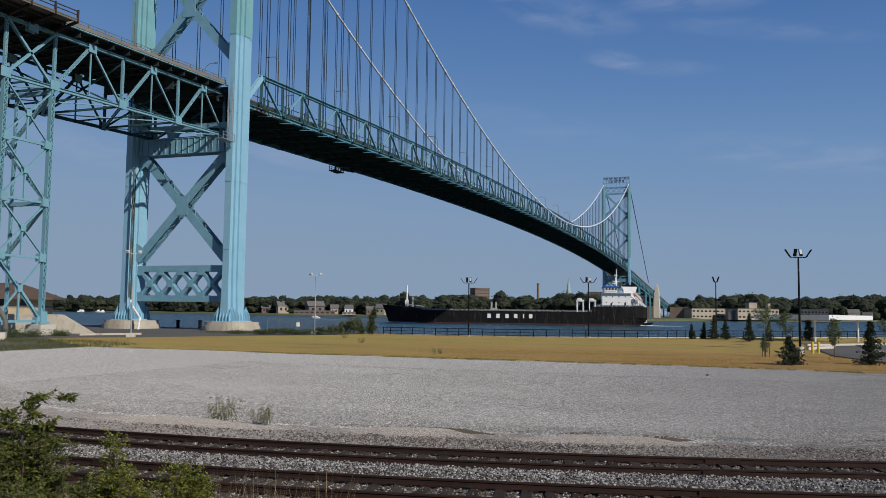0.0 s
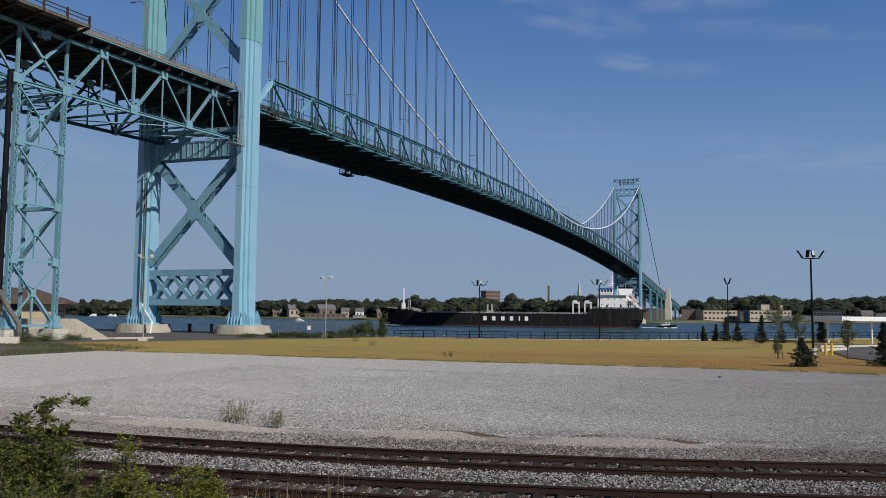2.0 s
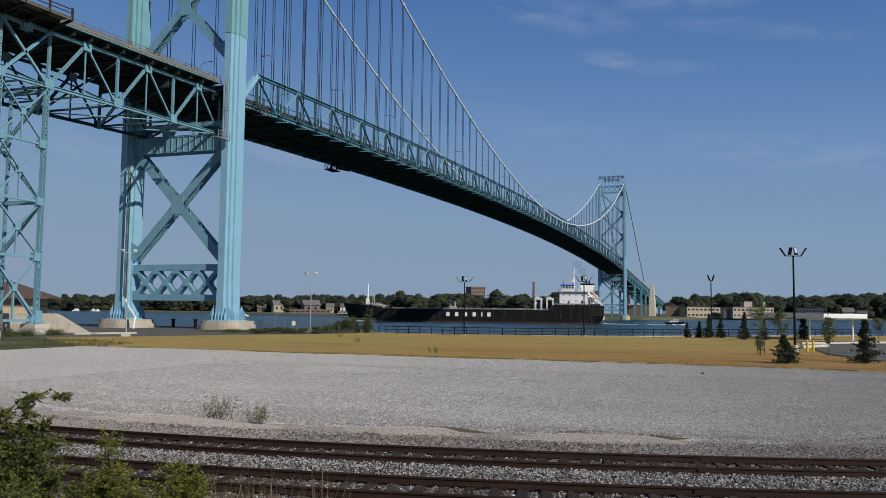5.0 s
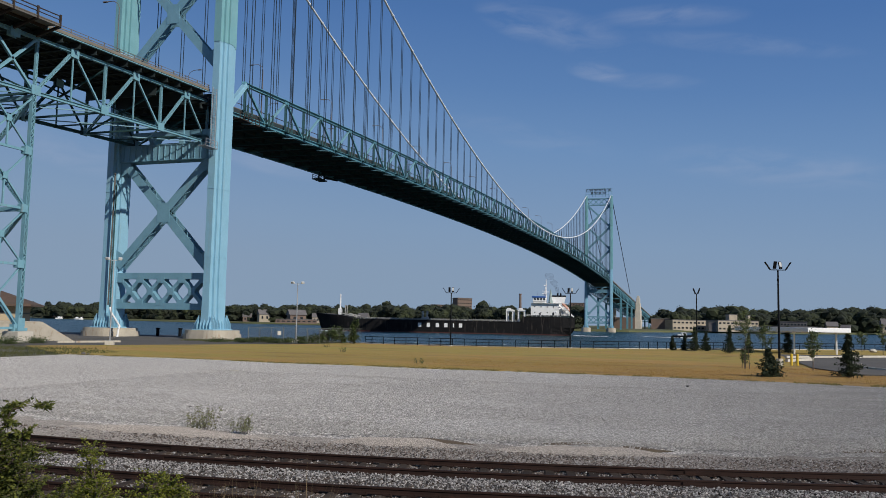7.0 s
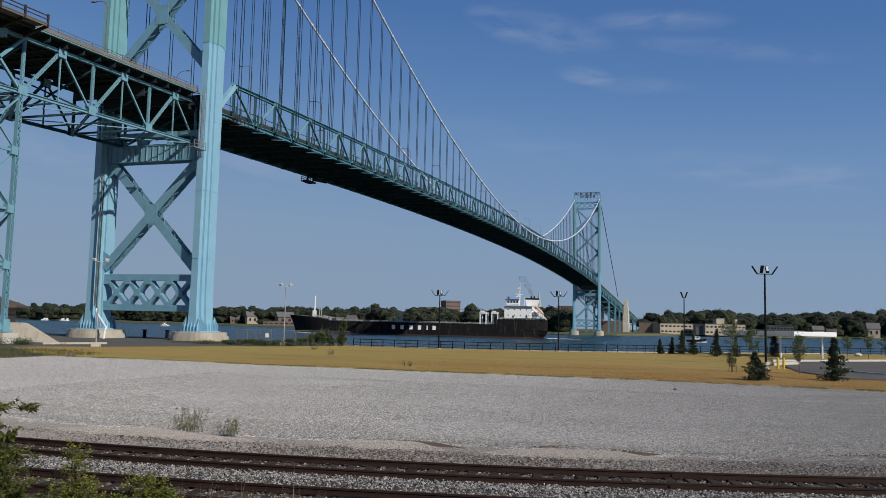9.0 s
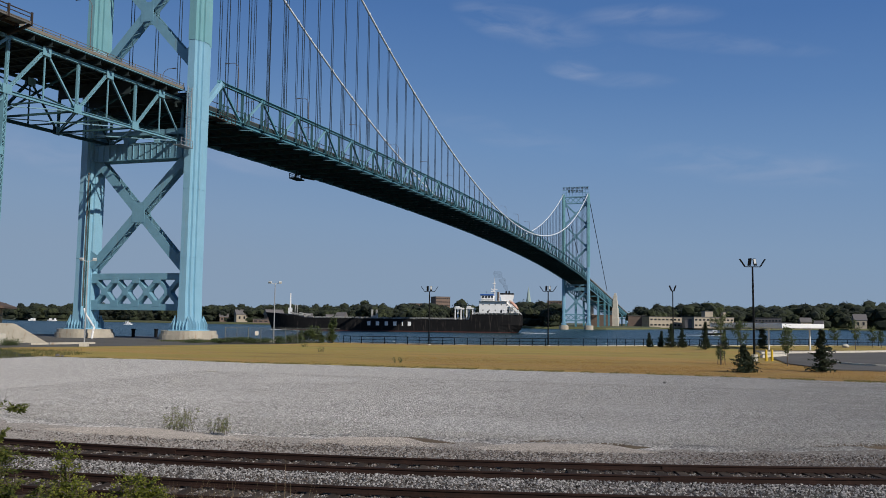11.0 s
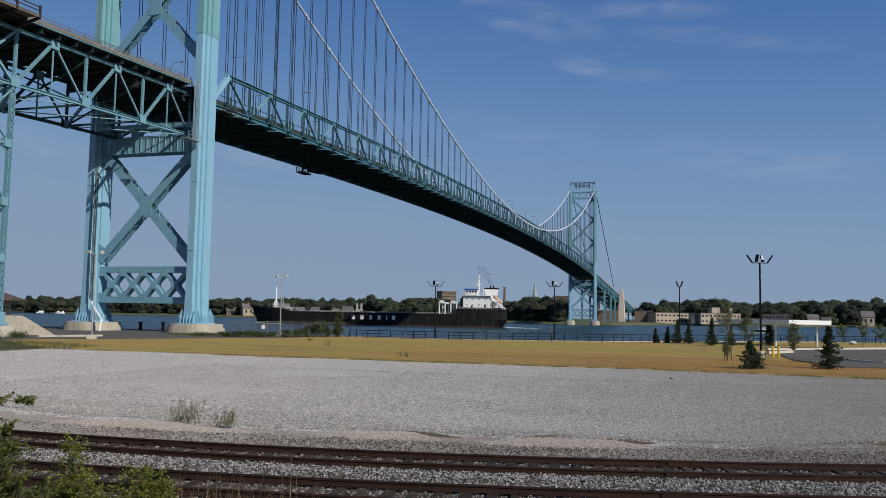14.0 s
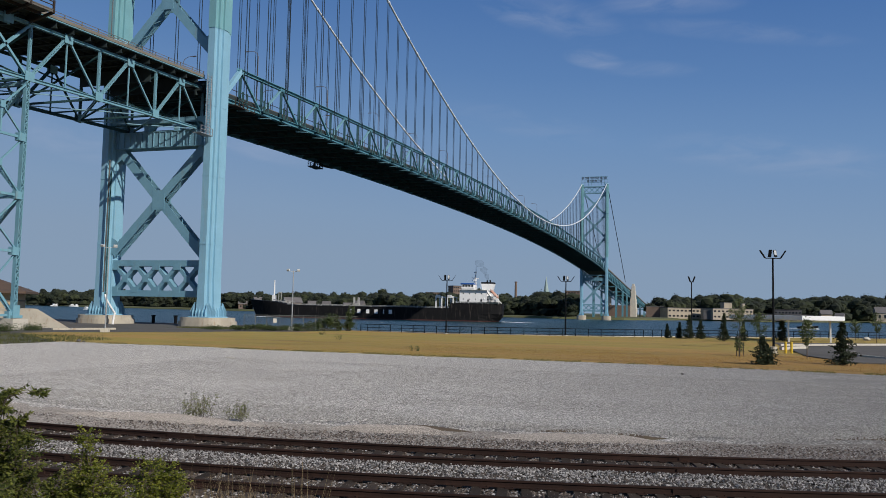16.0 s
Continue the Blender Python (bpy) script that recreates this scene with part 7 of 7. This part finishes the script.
def make_far_buildings():
    far_box("office_block", "brown concrete office block with rows of dark windows", "building", 17.15, 16.15, 1010, 2, 35.5, 16, M_FARBROWN, 8, 7, None, 8)
    far_box("flat_roofed_hall", "long low brown hall above the trees", "building", 19.05, 17.2, 990, 2, 26.2, 20, M_FARBROWN, 3, 10)
    far_box("apartment_block", "grey-brown apartment block behind the bridge tower", "building", 9.4, 8.2, 980, 2, 31, 16, M_FARBROWN, 7, 6)
    # brick chimney
    p = bearing(12.78, 1000, 2)
    th = empty("brick_chimney", Matrix.Translation(p), "tall red-brown brick chimney", "chimney")
    bm = bmesh.new()
    rod(bm, (0, 0, 0), (0, 0, 39), 2.0, 12, 1.35)
    part("shaft", bm, M_FARBROWN, th)
    bm = bmesh.new()
    rod(bm, (0, 0, 38.6), (0, 0, 40), 1.7, 12)
    part("crown_ring", bm, M_FARBROWN, th)
    # church
    p = bearing(10.68, 1000, 2)
    th = empty("church", Matrix.Translation(p), "church with a slender green copper spire", "church")
    bm = bmesh.new()
    box(bm, (0, 0, 13), (6, 6, 26))
    part("tower", bm, M_FARBROWN, th)
    bm = bmesh.new()
    bmesh.ops.create_cone(bm, cap_ends=True, segments=8, radius1=3.6, radius2=0.1, depth=21, matrix=Matrix.Translation((0, 0, 36.4)))
    part("spire", bm, M_COPPER, th)
    # quayside warehouses
    far_box("brown_warehouse", "dark brown riverside warehouse", "building", 3.9, 2.75, 900, 1.5, 13.5, 18, M_FARBROWN)
    far_box("cream_warehouse", "cream riverside warehouse with rows of windows", "building", 2.5, 0.2, 890, 1.5, 12.6, 20, M_FARWALL, 2, 9, None, 30)
    far_box("link_shed", "dark shed between the cream warehouses", "building", 0.2, -0.4, 893, 1.5, 10.5, 16, M_FARGREY)
    far_box("cream_warehouse", "cream riverside warehouse with a square tower", "building", -0.4, -2.9, 890, 1.5, 12.8, 20, M_FARWALL, 2, 10, None, 32)
    far_box("warehouse_tower", "square cream tower on the warehouse roof", "building", -1.1, -1.6, 903, 12.8, 19, 6, M_FARWALL, 0, 0, None, 6)
    far_box("warehouse_stack", "slim cream stack on the warehouse roof", "building", -2.25, -2.4, 915, 12.8, 18.5, 3, M_FARWALL, 0, 0, None, 2)
    far_box("long_shed", "long low grey riverside shed", "building", -2.9, -6.4, 900, 1.5, 7.8, 18, M_FARGREY)
    far_box("grey_block", "grey flat-roofed block behind the shed", "building", -4.2, -5.8, 960, 1.5, 13.0, 14, M_FARGREY, 2, 8)
    far_box("boathouse", "long low brown boathouse on the far bank", "building", 29.7, 26.9, 842, 1.5, 5.2, 9, M_FARBROWN, 1, 8)
    far_box("boathouse", "low pale boat shed beside the jetty", "building", 26.4, 25.5, 838, 1.5, 4.0, 8, M_FARWALL, 1, 3)
    # houses along the banks
    g = random.Random(6)
    def house(deg, D, w, h, wall, z=2.0):
        c = bearing(deg, D, z)
        th = empty("far_house", Matrix.Translation(c) @ Matrix.Rotation(radians(deg + g.uniform(-25, 25)), 4, "Z"), "small pitched-roof house among the trees", "house", "houses on the far bank")
        bm = bmesh.new()
        box(bm, (0, 0, h * 0.35), (w, w * 0.8, h * 0.7))
        part("wall", bm, wall, th)
        bm = bmesh.new()
        prism(bm, [(-w * 0.46, h * 0.68), (w * 0.46, h * 0.68), (0, h * 1.15)], -w * 0.56, w * 0.56, pose(0, 0, 0, 90, 0, 90))
        fix_normals(bm)
        part("roof", bm, M_FARGREY, th)
        for i in (-1, 1):
            bm = bmesh.new()
            box(bm, (i * w * 0.22, -w * 0.405, h * 0.4), (w * 0.16, 0.2, h * 0.25))
            part("window", bm, M_GLASS, th)
    for deg, D, w, h, wall in ((30.5, 925, 12, 12, M_FARWALL), (28.3, 885, 17, 12, M_FARBROWN), (26.95, 872, 8, 9, M_FARWALL), (25.95, 868, 8, 9, M_WHITE), (23.7, 850, 10, 10, M_FARWALL), (24.5, 855, 8, 8, M_FARBROWN), (31.6, 940, 9, 8, M_FARBROWN), (33.6, 975, 10, 7, M_FARBROWN), (43.5, 1235, 9, 5, M_FARBROWN),
                              (-7.2, 1150, 13, 12, M_FARWALL), (-8.0, 1170, 10, 9, M_FARWALL), (-10.3, 1215, 15, 17, M_FARWALL), (-12.2, 1230, 11, 9, M_FARWALL)):
        house(deg, D, w, h, wall)
    # moored pleasure boats along the left of the far bank
    for deg in (40.6, 42.0, 42.25, 43.15, 43.3, 45.2):
        D = float(np.interp(deg, (31, 42, 52), (890, 1130, 1330)))
        c = bearing(deg, D, 0.0)
        th = empty("moored_boat", Matrix.Translation(c) @ Matrix.Rotation(g.uniform(0, 6.28), 4, "Z"), "white pleasure boat moored at the far bank", "boat", "moored pleasure boats")
        bm = bmesh.new()
        L = g.uniform(4.5, 8)
        rings = []
        for u in np.linspace(0, 1, 6):
            b = 1.8 * (1 - max(0, (u - 0.5) / 0.5) ** 2) + 0.05
            rings.append([Vector((L * (u - 0.5), b, 1.6)), Vector((L * (u - 0.5), b * 0.7, -0.2)), Vector((L * (u - 0.5), -b * 0.7, -0.2)), Vector((L * (u - 0.5), -b, 1.6))])
        loft(bm, rings)
        fix_normals(bm)
        part("hull", bm, M_WHITE, th)
        bm = bmesh.new()
        box(bm, (-0.5, 0, 2.4), (L * 0.4, 2.4, 1.7), bevel=0.2)
        part("cabin", bm, M_WHITE, th)


# ---- place the things ----
make_flood_mast(94.5, -34.2, 2.2, 8.9, 17, True)
make_flood_mast(53.1, -5.2, 2.2, 7.6, 17, True, 0.12)
make_flood_mast(69.1, 1.5, 2.2, 7.9, 17, True, 0.12)
make_flood_mast(86.3, 17.5, 2.2, 8.6, 8, False, 0.12, "black floodlight mast with two upright lamp heads")
make_grey_lamp(32.0, -11.8, 8.6, 17, 0.2, "slim galvanised light pole with two floodlights by the fence")
make_grey_lamp(21.5, -37.6, 10.0, 25, 0.15, "slim galvanised light pole with two floodlights beside the tower")
make_river_fence()
make_chain_fence()
make_canopy()
make_left_building()
for x, y, h, w, s, lab in ((92.35, -54.4, 1.95, 2.1, 1, "squat dark green conifer at the edge of the dry grass"), (97.9, -51.2, 3.05, 2.1, 2, ""), (83.1, 6.0, 2.0, 1.1, 3, ""), (84.8, 7.4, 2.3, 1.2, 4, ""), (86.2, 6.3, 3.4, 2.0, 5, ""),
                           (87.7, 7.2, 2.7, 1.7, 6, ""), (90.8, -0.6, 3.7, 1.8, 7, ""), (93.3, 2.0, 2.6, 1.5, 8, ""), (98.7, 8.0, 3.8, 2.1, 9, "")):
    make_conifer(x, y, 2.18, h, w, 100 + s, *((lab,) if lab else ()))
for x, y, h, w, s, gd, dn in ((91.9, -24.0, 5.6, 2.3, 1, True, 1.0), (91.2, -42.9, 1.5, 0.7, 2, True, 0.3), (94.4, -15.0, 4.0, 2.2, 3, False, 1.1), (96.6, -41.4, 3.5, 1.4, 4, False, 0.8), (110.6, 24.4, 3.3, 2.0, 5, False, 0.9), (111.5, 12.9, 4.5, 1.9, 6, False, 0.8), (116.4, 26.6, 3.4, 2.2, 7, False, 0.9), (118.6, 31.5, 2.7, 1.2, 8, False, 0.8)):
    make_young_tree(x, y, 2.18, h, w, 200 + s, gd, dn)
ship = make_ship()
workboat = make_workboat(0)
motorboat = make_workboat(1)
make_far_buildings()
make_woods()
make_tracks()

# bushes on the bank by the camera
make_sapling()
for k, (deg, dist, gz, top, r, n, bright) in enumerate(((46.8, 10.1, 2.95, 4.52, 0.26, 12, False), (45.4, 10.2, 2.95, 4.46, 0.2, 10, False), (48.9, 9.8, 3.0, 4.36, 0.46, 17, False), (47.4, 10.2, 2.95, 4.40, 0.42, 17, False), (46.1, 9.9, 3.0, 4.34, 0.4, 18, False), (44.8, 10.1, 2.95, 4.32, 0.34, 15, False),
                                                        (43.9, 9.8, 3.0, 3.92, 0.26, 9, False), (42.5, 10.2, 2.92, 3.72, 0.26, 8, False), (41.2, 10.0, 2.95, 4.20, 0.17, 12, True), (40.3, 9.9, 2.95, 4.02, 0.18, 11, True),
                                                        (38.7, 9.9, 2.95, 3.68, 0.24, 11, True), (36.9, 9.9, 2.95, 3.88, 0.22, 14, True), (35.7, 10.0, 2.92, 3.80, 0.2, 12, True), (45.6, 8.9, 3.2, 3.85, 0.38, 12, False),
                                                        (47.6, 8.9, 3.2, 3.9, 0.38, 11, False), (42.6, 9.0, 3.15, 3.66, 0.3, 10, True), (40.0, 9.1, 3.1, 3.58, 0.28, 11, True), (37.6, 9.2, 3.1, 3.45, 0.24, 9, True))):
    make_bush(deg, dist, gz, top, r, n, 300 + k, 0.036 if bright else 0.04, M_LEAFY if bright else None, "yellow-green shrub on the bank by the railway" if bright else "leafy dark green bush on the bank by the railway")
make_weed(73.7, -95.1, 2.15, 0.78, 1.0, 42, 1)
for wx, wy, wh in ((42.8, -23.8, 0.8), (51.25, -37.0, 1.0), (65.85, -53.8, 0.75)):
    make_weed(wx, wy, 2.17, wh * 0.62, 0.8, 12, int(wx), 0.034, M_YOUNG, "green leafy weed standing in the dry grass")
make_weed(75.05, -95.0, 2.15, 0.6, 0.6, 26, 2)
for k, (x, y, w, h, n) in enumerate(((26.6, -16.2, 1.5, 0.42, 800), (28.6, -14.6, 1.4, 0.55, 800), (30.6, -13.0, 1.4, 0.5, 800), (32.6, -11.4, 1.3, 0.6, 800), (34.4, -9.8, 1.0, 0.7, 900), (35.8, -8.6, 1.0, 1.25, 1700), (37.0, -7.6, 0.8, 1.1, 1300), (38.3, -6.0, 0.45, 1.9, 1400), (38.1, -6.3, 0.7, 0.8, 800))):
    g0 = np.random.default_rng(500 + k)
    th = empty("vine_shrub", pose(x, y, 2.15), "tangled green shrub grown into the chain-link fence", "bush", "shrubs at the fence")
    lob = g0.normal(0, 0.55, (9, 3)) * (w, w * 0.6, h * 0.62) + (0, 0, h)
    c = lob[g0.integers(0, 9, n)] + g0.normal(0, 0.3, (n, 3)) * (w, w * 0.6, h * 0.7)
    c = c[c[:, 2] > 0]
    bm = bmesh.new()
    for p in lob:
        rod(bm, (p[0] * 0.4, p[1] * 0.4, -0.05), p, 0.02, 5, 0.008)
    part("brushwood", bm, M_BARK, th)
    tagged(leaf_cloud("foliage", c, 0.15, M_LEAFDARK, th, 600 + k), kind="stuff")


for i, (x, y, w, h) in enumerate(((12.6, -46.2, 1.4, 0.8), (12.4, -43.2, 1.1, 0.6), (11.6, -38.6, 1.2, 0.55), (21.4, -15.2, 1.6, 0.4))):
    g0 = np.random.default_rng(700 + i)
    th = empty("verge_weed", pose(x, y, 2.13), "low green weeds beside the concrete footings", "weed", "weeds by the footings")
    c = g0.normal(0, 1, (1500, 3)) * (w * 0.5, w * 0.5, h * 0.5) + (0, 0, h * 0.45)
    c = c[c[:, 2] > 0.02]
    bm = bmesh.new()
    for _ in range(10):
        rod(bm, (g0.normal(0, 0.3) * w, g0.normal(0, 0.3) * w, -0.04), (g0.normal(0, 0.4) * w, g0.normal(0, 0.4) * w, h * g0.uniform(0.7, 1.5)), 0.012, 4, 0.004)
    part("brushwood", bm, M_BARK, th)
    tagged(leaf_cloud("foliage", c, 0.07, M_LEAFDARK, th, 720 + i, 0.5, 2.2), kind="stuff")


def noise_mask(x, y):
    return np.array([noise.noise((a * 0.35, b * 0.35, 2.0)) + 0.15 for a, b in zip(x, y)])


def make_grasses():
    g = np.random.default_rng(77)
    # fringe where the gravel ends
    n = 16000
    x = g.uniform(36, 112, n)
    y = np.array([gravel_far(a) for a in x]) + 0.2 + g.normal(0, 0.5, n)
    ok = np.array([noise.noise((a * 0.5, 3.0, 1.0)) + 0.5 * noise.noise((a * 2.1, 5.0, 1.0)) for a in x]) > -0.1
    x, y = x[ok], y[ok]
    n = len(x)
    tagged(blades("grass_fringe", np.stack((x, y, np.full(n, 2.17)), -1), g.uniform(0.03, 0.14, n), 0.04, M_FRINGE, 5), "ragged dry grass fringe along the gravel", "grass", kind="stuff")
    n = 60000
    x = g.uniform(30, 118, n)
    y = -58.5 + (g.uniform(0, 1, n) ** 1.2) * 20
    ok = (y < np.array([sea(a) - 0.8 for a in x])) & (x > g.uniform(48, 80, n))
    tagged(blades("field_grass", np.stack((x, y, np.full(n, 2.17)), -1)[ok], g.uniform(0.03, 0.09, n)[ok], 0.035, M_BLADE, 6), "short dry grass of the field", "grass", kind="stuff")
    # stalks by the near track
    n = 420
    d = g.choice((27.4, 29.6, 31.2, 32.0, 33.6, 34.3, 35.2), n) + g.normal(0, 0.7, n)
    r = g.normal(13.2, 0.6, n)
    b = np.array([tuple(bearing(a, c, 2.05)) for a, c in zip(d, r)])
    tagged(blades("grass_stalks", b, 0.5 + 0.65 * g.uniform(0, 1, n) ** 2, 0.011, M_STALK, 7, 0.3), "thin dry grass stalks beside the railway", "grass", kind="stuff")
    # green verge at the foot of the bent and piers
    n = 8000
    x = g.uniform(24, 38, n)
    y = g.uniform(-80, -52, n)
    ok = (x < 36.0) & (x > 28.5 + 0.25 * (y + 60)) & (noise_mask(x, y) > -0.1)
    tagged(blades("verge_grass", np.stack((x, y, np.full(n, 2.12)), -1)[ok], g.uniform(0.12, 0.42, n)[ok], 0.06, M_GREENBLADE, 9), "weedy green verge at the corner of the gravel lot", "grass", kind="stuff")
    n = 9000
    x = np.concatenate((g.uniform(5, 30, n // 2), g.uniform(13, 36, n // 2)))
    y = np.concatenate((-52 + g.normal(0, 2.2, n // 2), -9 + (0.9 * (x[n // 2:] - 20)) * 0.3 + g.normal(0, 1.6, n // 2)))
    tagged(blades("verge_grass", np.stack((x, y, np.full(n, 2.12)), -1), g.uniform(0.08, 0.34, n), 0.05, M_GREENBLADE, 8), "green weeds on the verge by the bent", "grass", kind="stuff")


make_grasses()


def make_whitecaps():
    """Small breaking crests scattered over the river."""
    g = np.random.default_rng(91)
    vs, fs = [], []
    ring = np.linspace(0, 2 * math.pi, 9)[:-1]
    for _ in range(150):
        a, D = g.uniform(-13, 50), g.uniform(170, 640)
        p = bearing(a, D, 0)
        if p.y < sea(p.x) + 15 or p.y > far_y(p.x) - 15 or abs(p.x) < 20 and abs(p.y - SPAN) < 12:
            continue
        L, W = g.uniform(0.3, 1.0), g.uniform(0.08, 0.16)
        b = len(vs)
        vs.append((p.x, p.y, 0.08))
        for t in ring:
            k = g.uniform(0.6, 1.2)
            vs.append((p.x + L * k * math.cos(t), p.y + W * k * math.sin(t), -0.02))
        fs += [(b, b + 1 + i, b + 1 + (i + 1) % 8) for i in range(8)]
    tagged(from_arrays("whitecaps", vs, fs, M_FOAM), "small white breaking wave crests on the river", "foam", kind="stuff")


make_whitecaps()


def motions():
    a = 0.1875
    u = Vector((-math.cos(a), -math.sin(a), 0))
    rows = []
    for t in (0, 4, 8, 12, 16):
        p = Vector((-85.9, 282.3, 0)) + u * (3.78 * t) - u * 68
        rows.append((t, pose(p.x, p.y, 0, 0, 0, 180 + math.degrees(a))))
    walk(ship, rows)
    walk(workboat, [(0, pose(46.6, 303, 0, 0, 0, 2)), (4, pose(59.5, 305, 0, 0, -1, 3)), (7, pose(74.6, 306, 0, 0, 1, 3)), (9, pose(87.0, 307, 0, 0, -1, 3)), (12, pose(107.1, 309, 0, 0, 1, 3)), (16, pose(134.5, 312, 0, 0, 0, 3))])
    walk(motorboat, [(0, pose(-200.0, 420, 0, 0, -2, 178)), (9, pose(-299.3, 415, 0, 0, -2, 178)), (16, pose(-376.0, 411, 0, 0, -2, 178))])


motions()
